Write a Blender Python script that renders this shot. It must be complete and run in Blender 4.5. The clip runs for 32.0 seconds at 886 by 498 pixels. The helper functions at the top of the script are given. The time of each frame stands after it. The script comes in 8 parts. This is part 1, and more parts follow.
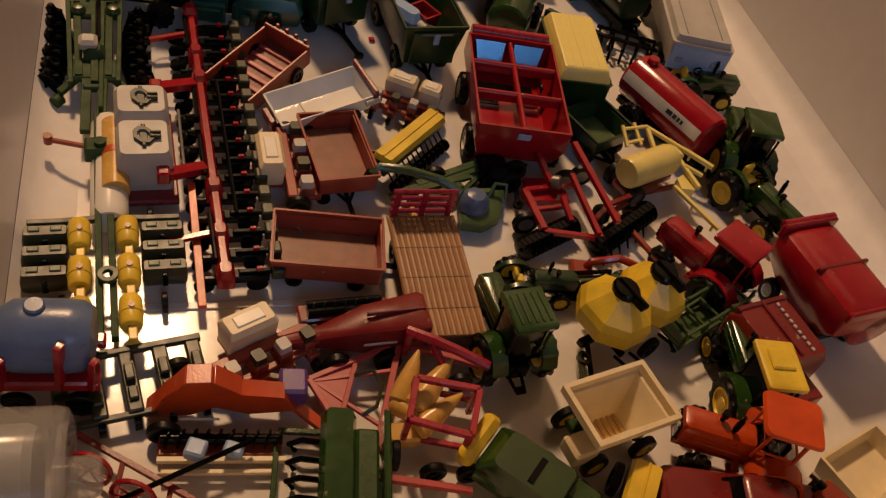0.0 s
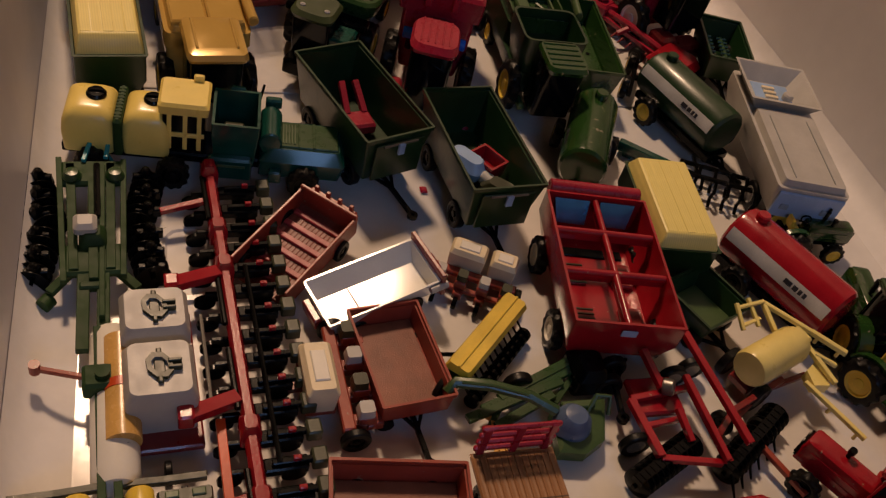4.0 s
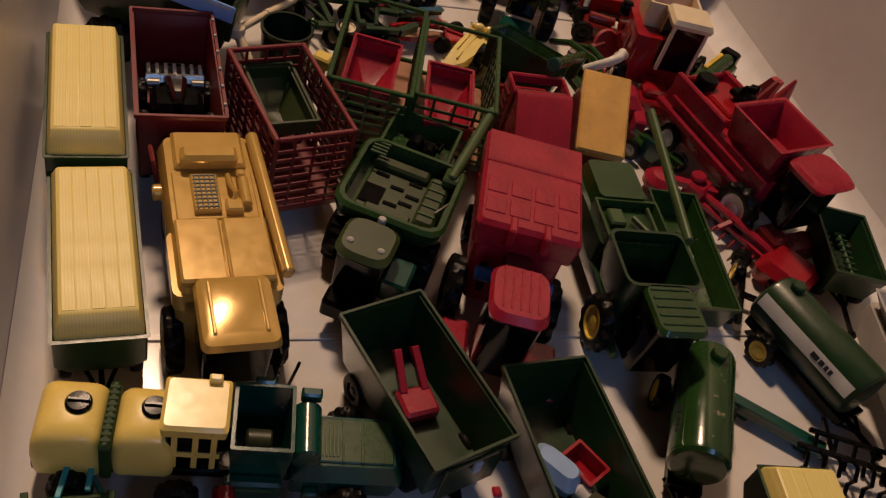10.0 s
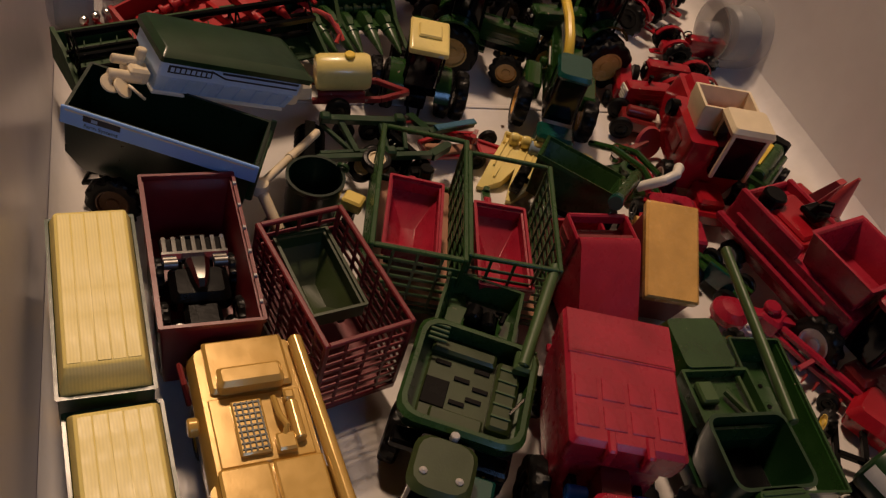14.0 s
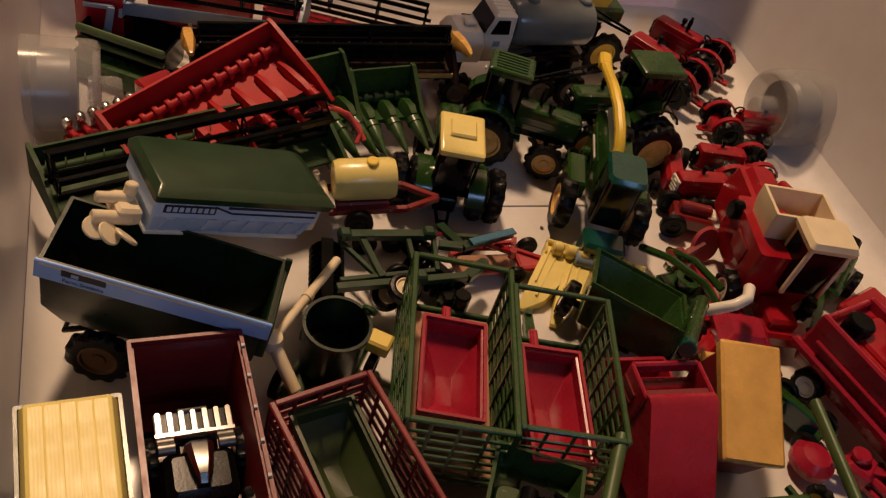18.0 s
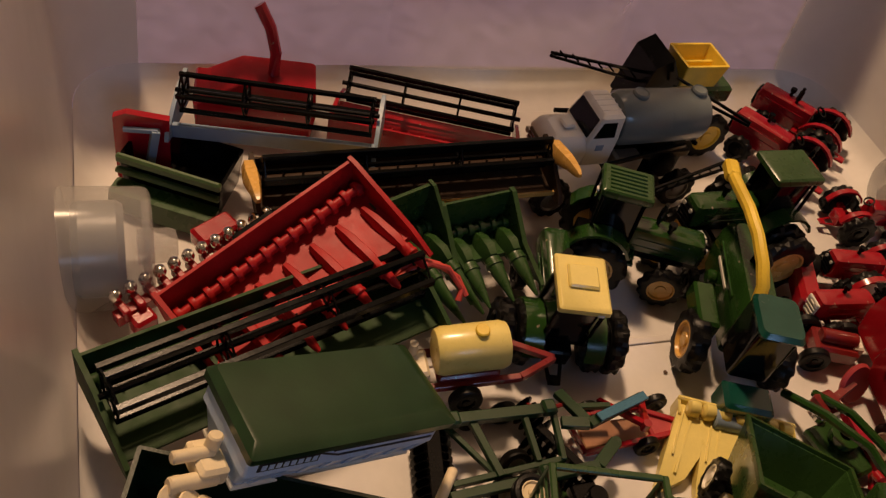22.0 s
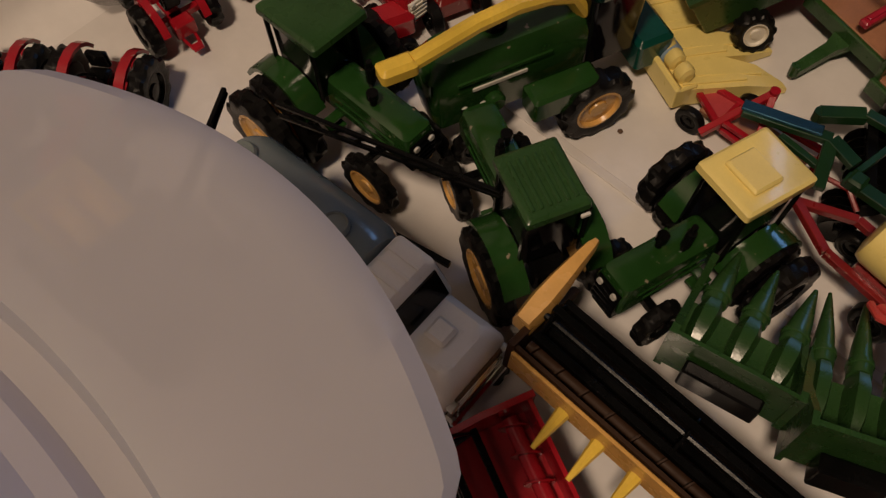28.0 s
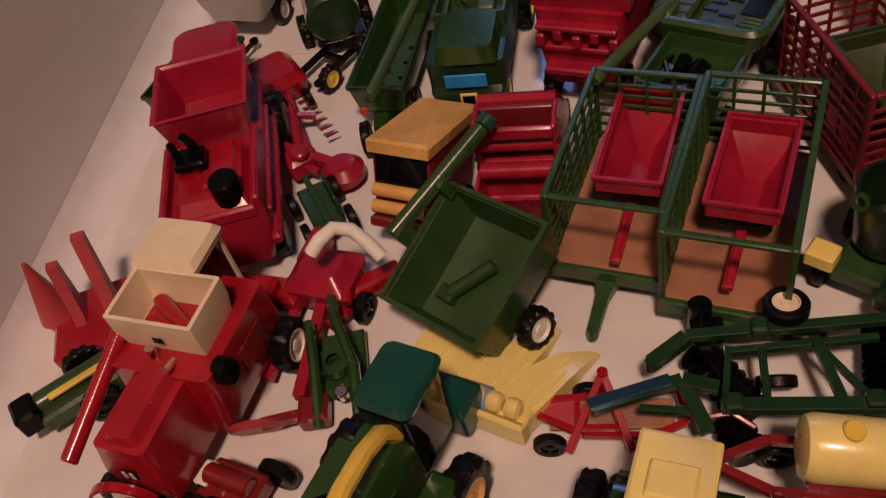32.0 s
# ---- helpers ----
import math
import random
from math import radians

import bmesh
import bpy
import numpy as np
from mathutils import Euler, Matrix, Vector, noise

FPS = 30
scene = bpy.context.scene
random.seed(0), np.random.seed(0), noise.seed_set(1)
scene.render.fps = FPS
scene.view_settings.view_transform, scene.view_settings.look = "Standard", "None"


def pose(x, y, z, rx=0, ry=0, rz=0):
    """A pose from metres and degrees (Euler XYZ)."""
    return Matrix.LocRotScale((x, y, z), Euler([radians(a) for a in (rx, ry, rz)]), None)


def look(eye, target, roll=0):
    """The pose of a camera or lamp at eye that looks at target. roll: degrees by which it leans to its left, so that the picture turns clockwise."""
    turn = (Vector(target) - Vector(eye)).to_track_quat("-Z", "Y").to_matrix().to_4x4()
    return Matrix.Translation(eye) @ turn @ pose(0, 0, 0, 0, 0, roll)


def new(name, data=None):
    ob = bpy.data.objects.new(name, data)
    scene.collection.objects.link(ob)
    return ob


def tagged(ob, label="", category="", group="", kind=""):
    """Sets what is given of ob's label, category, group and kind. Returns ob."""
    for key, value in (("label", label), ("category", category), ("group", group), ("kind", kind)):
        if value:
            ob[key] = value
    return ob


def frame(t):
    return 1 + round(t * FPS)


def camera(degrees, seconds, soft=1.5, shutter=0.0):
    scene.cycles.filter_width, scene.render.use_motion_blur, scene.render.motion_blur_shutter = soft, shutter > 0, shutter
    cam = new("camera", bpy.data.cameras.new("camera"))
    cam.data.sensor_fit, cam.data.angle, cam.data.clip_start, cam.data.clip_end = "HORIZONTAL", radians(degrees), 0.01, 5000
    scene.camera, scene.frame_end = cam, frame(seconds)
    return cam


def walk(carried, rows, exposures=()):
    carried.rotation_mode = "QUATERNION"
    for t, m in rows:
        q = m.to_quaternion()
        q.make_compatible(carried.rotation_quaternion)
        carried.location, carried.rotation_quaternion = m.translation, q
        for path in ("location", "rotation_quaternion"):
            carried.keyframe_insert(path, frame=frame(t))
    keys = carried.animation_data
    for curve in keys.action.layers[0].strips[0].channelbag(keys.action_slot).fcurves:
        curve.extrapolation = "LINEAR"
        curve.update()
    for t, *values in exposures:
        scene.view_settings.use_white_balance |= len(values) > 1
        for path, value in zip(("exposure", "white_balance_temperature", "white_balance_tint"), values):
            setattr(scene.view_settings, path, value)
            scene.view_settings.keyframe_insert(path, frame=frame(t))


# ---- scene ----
cam = camera(52.6, 32.0, soft=1.3)
# seconds, place in metres, turn in degrees
ROWS = [
    (0, -0.1793, -0.1444, 0.3476, 42.19, -12.13, -11.97),
    (0.5, -0.1798, -0.1323, 0.3409, 42.90, -12.16, -11.73),
    (1, -0.1802, -0.1185, 0.3398, 43.06, -12.12, -11.88),
    (1.5, -0.1859, -0.1007, 0.3404, 43.25, -11.80, -12.35),
    (2, -0.1914, -0.0739, 0.3403, 43.59, -12.04, -13.12),
    (2.5, -0.1911, -0.0508, 0.3355, 43.70, -12.41, -13.73),
    (4.5, -0.1951, 0.0054, 0.3236, 44.69, -12.72, -13.05),
    (5, -0.1965, 0.0213, 0.3256, 44.58, -12.99, -12.87),
    (5.5, -0.2025, 0.0390, 0.3260, 44.68, -13.39, -12.47),
    (6, -0.2054, 0.0564, 0.3302, 44.70, -13.51, -12.13),
    (6.5, -0.2077, 0.0658, 0.3321, 44.89, -13.58, -12.15),
    (7, -0.2069, 0.0777, 0.3321, 44.84, -13.90, -11.88),
    (7.5, -0.2069, 0.0956, 0.3340, 44.53, -14.24, -11.38),
    (8, -0.2025, 0.1097, 0.3338, 44.61, -14.26, -11.35),
    (8.5, -0.1989, 0.1248, 0.3344, 44.69, -14.26, -11.48),
    (9, -0.1981, 0.1383, 0.3317, 44.75, -14.20, -11.58),
    (9.5, -0.1953, 0.1518, 0.3316, 44.47, -14.01, -11.49),
    (10, -0.1936, 0.1693, 0.3333, 44.21, -14.06, -11.53),
    (10.5, -0.1927, 0.1860, 0.3341, 43.87, -14.09, -11.59),
    (11, -0.1970, 0.1978, 0.3371, 43.48, -14.09, -11.65),
    (11.5, -0.2046, 0.2155, 0.3412, 43.32, -14.14, -11.69),
    (12, -0.2100, 0.2346, 0.3449, 43.32, -14.14, -11.80),
    (12.5, -0.2115, 0.2460, 0.3447, 43.63, -14.31, -12.35),
    (13, -0.2203, 0.2664, 0.3410, 43.93, -13.63, -13.46),
    (13.5, -0.2162, 0.2763, 0.3460, 44.02, -13.80, -14.39),
    (15.5, -0.2177, 0.3133, 0.3414, 44.54, -13.31, -15.41),
    (16, -0.2162, 0.3240, 0.3408, 44.64, -13.38, -15.55),
    (16.5, -0.2129, 0.3365, 0.3400, 44.85, -13.43, -15.66),
    (17, -0.2130, 0.3490, 0.3403, 44.72, -13.62, -15.56),
    (17.5, -0.2126, 0.3637, 0.3385, 44.57, -13.70, -15.23),
    (18, -0.2109, 0.3798, 0.3388, 44.37, -13.75, -15.00),
    (18.5, -0.2115, 0.3903, 0.3391, 44.34, -13.88, -14.72),
    (19, -0.2111, 0.4036, 0.3378, 44.22, -13.68, -14.39),
    (19.5, -0.2116, 0.4246, 0.3340, 43.89, -13.74, -14.08),
    (20, -0.2130, 0.4414, 0.3323, 43.64, -13.73, -13.98),
    (20.5, -0.2134, 0.4568, 0.3321, 43.41, -13.66, -14.01),
    (21, -0.2126, 0.4678, 0.3323, 43.44, -13.53, -14.04),
    (21.5, -0.2128, 0.4836, 0.3339, 43.30, -13.30, -14.21),
    (22, -0.2267, 0.5037, 0.3345, 43.07, -12.29, -15.77),
    (22.5, -0.2290, 0.5248, 0.3426, 42.43, -11.86, -19.82),
    (23, -0.2188, 0.5641, 0.3315, 41.12, -9.99, -28.23),
    (23.5, -0.2189, 0.6028, 0.3288, 41.03, -8.51, -37.21),
    (24, -0.2202, 0.6450, 0.3303, 40.16, -7.28, -45.01),
    (24.5, -0.2108, 0.6957, 0.3338, 38.60, -5.68, -55.59),
    (25, -0.1954, 0.7248, 0.3256, 34.91, -6.18, -65.88),
    (25.5, -0.1709, 0.7783, 0.3263, 32.91, -3.97, -76.45),
    (27.5, -0.0846, 0.8835, 0.2928, 26.67, -1.67, -117.48),
    (28, -0.0730, 0.8950, 0.2917, 27.79, 0.95, -136.26),
    (28.5, -0.0552, 0.8944, 0.2917, 31.20, 2.43, -152.18),
    (29, -0.0461, 0.8885, 0.2952, 33.67, 6.05, -161.92),
    (29.5, -0.0388, 0.8811, 0.2967, 36.21, 7.68, -167.18),
    (30, -0.0387, 0.8731, 0.2960, 41.54, 9.14, -172.26),
    (30.5, -0.0354, 0.8592, 0.2891, 42.89, 10.21, -174.18),
    (31, -0.0328, 0.8546, 0.2920, 42.71, 10.69, -174.54),
    (31.5, -0.0296, 0.8449, 0.2941, 42.70, 10.81, -174.97),
    (32, -0.0272, 0.8408, 0.2951, 41.48, 10.96, -174.87),
]
walk(cam, [(t, pose(x, y, z, rx, ry, rz)) for t, x, y, z, rx, ry, rz in ROWS], [(0.0, -0.1, 7900, 10.0), (1.0, -0.1, 7100, 9.0), (5.0, -0.26, 6550, 10.0), (9.0, -0.24, 6350, 10.0), (13.0, -0.3, 6000, 7.0), (17.0, -0.09, 6650, 9.0), (21.0, 0.04, 7050, 7.0), (25.5, -0.1, 5950, 7.0), (27.8, -0.52, 5550, 0.0), (29.0, -0.45, 6650, 16.0), (30.5, -0.36, 6050, 21.0), (32.0, -0.3, 6050, 25.0)])

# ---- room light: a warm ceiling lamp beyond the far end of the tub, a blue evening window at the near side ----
world = bpy.data.worlds.new("room_air")
scene.world = world
world.use_nodes = True
world.node_tree.nodes["Background"].inputs[0].default_value = (0.9, 0.75, 0.62, 1)
world.node_tree.nodes["Background"].inputs[1].default_value = 0.001


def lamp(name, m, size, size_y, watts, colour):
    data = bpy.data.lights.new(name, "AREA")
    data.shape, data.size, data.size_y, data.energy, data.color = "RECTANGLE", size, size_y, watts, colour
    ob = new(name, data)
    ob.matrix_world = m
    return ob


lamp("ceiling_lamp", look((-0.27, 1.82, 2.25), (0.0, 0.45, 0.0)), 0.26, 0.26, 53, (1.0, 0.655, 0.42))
lamp("window_light", look((-0.05, -1.68, 1.35), (0.0, 0.5, 0.0)), 0.64, 0.64, 7.6, (0.32, 0.54, 1.0))

# ---- materials ----


def shader(name, colour, rough=0.4, metal=0.0, grain=900.0, vary=0.18, bump=0.12, wear=None, wear_amount=0.0, coat=0.0, spread=0.0, stripes=None, spec=0.5):
    """A worn surface: colour that drifts at two scales, fine relief, and chips of another colour."""
    m = bpy.data.materials.new(name)
    m.use_nodes = True
    nt, n = m.node_tree, m.node_tree.nodes
    b = n["Principled BSDF"]
    link = nt.links.new
    co = n.new("ShaderNodeTexCoord").outputs["Object"]

    def noise_node(scale, detail=3.0):
        t = n.new("ShaderNodeTexNoise")
        t.inputs["Scale"].default_value, t.inputs["Detail"].default_value = scale, detail
        link(co, t.inputs["Vector"])
        return t.outputs["Fac"]

    def ramp(fac, lo, hi, a, c):
        r = n.new("ShaderNodeMapRange")
        r.inputs[1].default_value, r.inputs[2].default_value, r.inputs[3].default_value, r.inputs[4].default_value = lo, hi, a, c
        link(fac, r.inputs[0])
        return r.outputs[0]

    def mix(fac, a, c, blend="MIX"):
        x = n.new("ShaderNodeMix")
        x.data_type, x.blend_type = "RGBA", blend
        for sock, v in ((x.inputs[0], fac), (x.inputs[6], a), (x.inputs[7], c)):
            if isinstance(v, (tuple, float, int)):
                sock.default_value = (*v, 1) if isinstance(v, tuple) else v
            else:
                link(v, sock)
        return x.outputs[2]

    lo = tuple(v * (1 - vary) for v in colour)
    hi = tuple(min(1, v * (1 + vary) + 0.004) for v in colour)
    broad, fine = noise_node(60, 4), noise_node(grain, 2)
    col = mix(ramp(broad, 0.3, 0.7, 0, 1), lo, hi)
    col = mix(ramp(fine, 0.35, 0.75, 0, 0.35), col, lo)
    if spread:
        info = n.new("ShaderNodeObjectInfo").outputs["Random"]
        col = mix(ramp(info, 0, 1, 0, spread), col, tuple(v * 0.55 for v in colour))
    if stripes:
        axis, pitch = stripes
        w = n.new("ShaderNodeTexWave")
        w.bands_direction = axis
        w.inputs["Scale"].default_value, w.inputs["Distortion"].default_value, w.inputs["Detail"].default_value = 0.314 / pitch, 2.0, 3.0
        w.inputs["Detail Scale"].default_value = 0.6
        link(co, w.inputs["Vector"])
        col = mix(ramp(w.outputs["Fac"], 0.0, 1.0, 0.32, 0.0), col, tuple(v * 0.74 for v in colour))
    if wear:
        chips = ramp(noise_node(240, 6), 0.66 - wear_amount * 0.1, 0.7 - wear_amount * 0.1, 0, 0.85)
        col = mix(chips, col, wear)
    link(col, b.inputs["Base Color"])
    link(ramp(noise_node(170, 4), 0.25, 0.8, max(0.04, rough * 0.86), min(1, rough * 1.2)), b.inputs["Roughness"])
    b.inputs["Metallic"].default_value = metal
    b.inputs["Specular IOR Level"].default_value = spec
    b.inputs["Coat Weight"].default_value = coat
    b.inputs["Coat Roughness"].default_value = 0.12
    if bump:
        bn = n.new("ShaderNodeBump")
        bn.inputs["Strength"].default_value, bn.inputs["Distance"].default_value = bump, 0.0004
        link(fine if not stripes else w.outputs["Fac"], bn.inputs["Height"])
        link(bn.outputs["Normal"], b.inputs["Normal"])
    return m


DUST = (0.30, 0.24, 0.17)
RED = shader("red_enamel", (0.34, 0.007, 0.016), 0.2, coat=0.2, wear=DUST, wear_amount=-0.45)
DKRED = shader("dark_red_enamel", (0.20, 0.012, 0.012), 0.30, coat=0.3, wear=DUST)
CRIM = shader("crimson_plastic", (0.34, 0.011, 0.032), 0.28)
MAROON = shader("maroon_plastic", (0.17, 0.011, 0.015), 0.36)
ROSE = shader("faded_red_plastic", (0.42, 0.05, 0.055), 0.42)
RUST = shader("red_brown_enamel", (0.30, 0.045, 0.024), 0.34, wear=DUST)
ORANGE = shader("orange_enamel", (0.62, 0.07, 0.012), 0.34)
COPPER = shader("orange_red_enamel", (0.50, 0.055, 0.012), 0.30, coat=0.3)
GREEN = shader("green_enamel", (0.016, 0.056, 0.009), 0.18, coat=0.35, wear=DUST, wear_amount=-0.35)
DKGREEN = shader("dark_green_enamel", (0.008, 0.036, 0.009), 0.34, coat=0.15)
TEAL = shader("blue_green_enamel", (0.004, 0.06, 0.042), 0.24, coat=0.4)
PLGREEN = shader("green_plastic", (0.023, 0.064, 0.014), 0.28)
MATGREEN = shader("dull_green_enamel", (0.017, 0.05, 0.010), 0.6, spec=0.3)
SAGE = shader("pale_green_plastic", (0.046, 0.09, 0.026), 0.42)
OLIVE = shader("olive_plastic", (0.026, 0.031, 0.011), 0.40)
YELLOW = shader("yellow_plastic", (0.80, 0.56, 0.06), 0.36)
PALEYEL = shader("pale_yellow_grain", (0.86, 0.72, 0.23), 0.42, stripes=("Y", 0.0013), vary=0.05, bump=0.05)
ROOFYEL = shader("pale_yellow_enamel", (0.84, 0.69, 0.22), 0.3, coat=0.3, vary=0.08)
CREAM = shader("cream_enamel", (0.89, 0.69, 0.17), 0.3, coat=0.12, vary=0.06, bump=0.03)
TAN = shader("tan_plastic", (0.66, 0.38, 0.10), 0.26)
GOLD = shader("golden_yellow_enamel", (0.60, 0.38, 0.09), 0.2, metal=0.2, coat=0.25, vary=0.05, bump=0.03)
WHITE = shader("white_enamel", (0.80, 0.76, 0.66), 0.32, vary=0.06)
IVORY = shader("ivory_plastic", (0.78, 0.66, 0.44), 0.4, vary=0.1)
GREY = shader("grey_plastic", (0.30, 0.31, 0.31), 0.36, vary=0.1)
PALEGREY = shader("pale_grey_plastic", (0.46, 0.44, 0.41), 0.42, vary=0.1)
BLUEGREY = shader("blue_grey_plastic", (0.24, 0.32, 0.42), 0.4, vary=0.1)
# The rail's own pale blue, deepened by a painted-in window reflection.
PALEBLUE = shader("window_tinted_rail_blue", (0.27, 0.47, 0.90), 0.3, vary=0.06)
# Pale blue parts, plus window reflections painted on latches and a bin.
SKY = shader("pale_blue_plastic_and_glint", (0.30, 0.44, 0.68), 0.36, vary=0.12)
TANKBLUE = shader("dull_blue_plastic", (0.10, 0.15, 0.27), 0.3)
# White plastic with the window's blue light put into its colour.
WINDOWWHITE = shader("window_tinted_white", (0.48, 0.64, 0.88), 0.3, vary=0.06)
BRIGHT = shader("bright_white_enamel", (0.88, 0.85, 0.78), 0.3, vary=0.05)
SATRED = shader("satin_red_plastic", (0.42, 0.011, 0.014), 0.46, spec=0.3)
GLOSSWHITE = shader("glossy_white_enamel", (0.78, 0.77, 0.72), 0.1, coat=0.6, vary=0.05, bump=0.02)
UMBER = shader("dark_brown_plastic", (0.035, 0.016, 0.007), 0.6, spec=0.2)
DEEPGLINT = shader("deep_blue_glint", (0.008, 0.14, 0.72), 0.25)
# Blue-tinted metal: the window's reflection is put into the colour.
BLUESHEEN = shader("blue_sheen_metal", (0.10, 0.26, 0.40), 0.24, metal=0.9, vary=0.08, bump=0)
BRIGHTGLINT = shader("bright_blue_glint", (0.03, 0.30, 0.78), 0.22)
CYAN = shader("cyan_paint", (0.02, 0.30, 0.36), 0.3)
PURPLE = shader("violet_paint", (0.12, 0.05, 0.22), 0.35)
BLACK = shader("black_plastic", (0.002, 0.002, 0.002), 0.2, vary=0.3, spec=0.14, bump=0.05)
RUBBER = shader("tyre_rubber", (0.003, 0.0027, 0.0025), 0.38, vary=0.3, bump=0.3, spec=0.2)
# Dark glass; also used as painted shade inside the tan-roofed wagon.
DARK = shader("dark_glass_and_shade", (0.002, 0.002, 0.003), 0.1, vary=0.1, bump=0, spec=0.3)
CHROME = shader("chrome", (0.72, 0.70, 0.66), 0.14, metal=1.0, vary=0.06, bump=0)
STEEL = shader("bare_die_cast_metal", (0.24, 0.23, 0.21), 0.38, metal=0.8)
WOOD = shader("brown_moulded_planks", (0.30, 0.135, 0.05), 0.42, stripes=("Y", 0.0022), bump=0.25, vary=0.25)
REDWOOD = shader("red_brown_moulded_planks", (0.24, 0.055, 0.035), 0.42, stripes=("Y", 0.0024), bump=0.4)
BROWN = shader("brown_enamel", (0.11, 0.045, 0.012), 0.36)
PLANK = shader("red_brown_mottled_floor", (0.24, 0.075, 0.04), 0.42, grain=1600, vary=0.3, bump=0.3)
DEEPGREEN = shader("blackish_green_enamel", (0.004, 0.016, 0.005), 0.3, coat=0.15)
MOSS = shader("moss_green_plastic", (0.032, 0.050, 0.012), 0.4)
TANKGREY = shader("grey_green_plastic", (0.17, 0.20, 0.20), 0.2, vary=0.1)
DECK = shader("worn_wooden_deck", (0.36, 0.17, 0.09), 0.45, vary=0.25)
RUBBERBAND = shader("red_rubber_band", (0.55, 0.06, 0.05), 0.5)
INK = shader("black_print", (0.02, 0.02, 0.03), 0.5, bump=0)
PAPER = shader("off_white_sticker", (0.62, 0.60, 0.55), 0.45, bump=0)
DIRT = shader("dry_crumb", (0.12, 0.07, 0.04), 0.8)
ROOM = shader("room_paint", (0.045, 0.036, 0.03), 0.8, grain=40, vary=0.06)
BOUNCEWALL = shader("bounce_wall_paint", (0.5, 0.46, 0.43), 0.7, grain=40, vary=0.04)
CARPET = shader("violet_grey_carpet", (0.22, 0.20, 0.40), 0.95, grain=1500, vary=0.2, bump=0.6)


def tub_plastic():
    """Milky translucent plastic with a soft sheen."""
    m = shader("milky_tub_plastic", (0.86, 0.83, 0.80), 0.24, vary=0.03, grain=90, bump=0.02, spec=0.4)
    nt, n = m.node_tree, m.node_tree.nodes
    b = n["Principled BSDF"]
    for wire in list(b.inputs["Roughness"].links):
        nt.links.remove(wire)
    b.inputs["Roughness"].default_value = 0.22
    t = n.new("ShaderNodeBsdfTranslucent")
    t.inputs["Color"].default_value = (0.78, 0.74, 0.72, 1)
    x = n.new("ShaderNodeMixShader")
    x.inputs[0].default_value = 0.28
    nt.links.new(b.outputs[0], x.inputs[1])
    nt.links.new(t.outputs[0], x.inputs[2])
    nt.links.new(x.outputs[0], n["Material Output"].inputs["Surface"])
    return m


TUB = tub_plastic()


def sheer_plastic():
    """The tub's side walls: milky, but thin enough to let light straight through."""
    m = TUB.copy()
    m.name = "sheer_tub_plastic"
    nt, n = m.node_tree, m.node_tree.nodes
    out = n["Material Output"].inputs["Surface"]
    before = out.links[0].from_socket
    t = n.new("ShaderNodeBsdfTransparent")
    t.inputs["Color"].default_value = (0.92, 0.89, 0.90, 1)
    x = n.new("ShaderNodeMixShader")
    x.inputs[0].default_value = 0.62
    nt.links.new(before, x.inputs[1])
    nt.links.new(t.outputs[0], x.inputs[2])
    nt.links.new(x.outputs[0], out)
    return m


SHEER = sheer_plastic()


def shaded_rim():
    """The thick rim: it passes on more light than it throws back, with shade put into its bluer colour."""
    m = TUB.copy()
    m.name = "milky_rim_plastic"
    for node in m.node_tree.nodes:
        if node.type == "MIX_SHADER":
            node.inputs[0].default_value = 0.62
        elif node.type == "BSDF_TRANSLUCENT":
            node.inputs["Color"].default_value = (0.62, 0.68, 0.80, 1)
    nt = m.node_tree
    out = nt.nodes["Material Output"].inputs["Surface"]
    before = out.links[0].from_socket
    clear = nt.nodes.new("ShaderNodeBsdfTransparent")
    x = nt.nodes.new("ShaderNodeMixShader")
    x.inputs[0].default_value = 0.12
    nt.links.new(before, x.inputs[1])
    nt.links.new(clear.outputs[0], x.inputs[2])
    nt.links.new(x.outputs[0], out)
    return m


SHADEDRIM = shaded_rim()
FLOOR = shader("glossy_tub_floor", (0.72, 0.69, 0.66), 0.15, vary=0.05, grain=300, bump=0.03)
SCUFFED = shader("scuffed_tub_plastic", (0.76, 0.73, 0.70), 0.55, vary=0.05, grain=300, bump=0.06, spec=0.25)


def clear_plastic():
    """Nearly clear plastic that still shows its sheen."""
    m = shader("clear_tub_plastic", (0.62, 0.60, 0.57), 0.16, vary=0.05, grain=500, bump=0.04)
    nt, n = m.node_tree, m.node_tree.nodes
    t = n.new("ShaderNodeBsdfTransparent")
    t.inputs["Color"].default_value = (0.86, 0.86, 0.86, 1)
    x = n.new("ShaderNodeMixShader")
    x.inputs[0].default_value = 0.72
    nt.links.new(n["Principled BSDF"].outputs[0], x.inputs[1])
    nt.links.new(t.outputs[0], x.inputs[2])
    nt.links.new(x.outputs[0], n["Material Output"].inputs["Surface"])
    return m


CLEAR = clear_plastic()

# ---- shapes, in millimetres ----


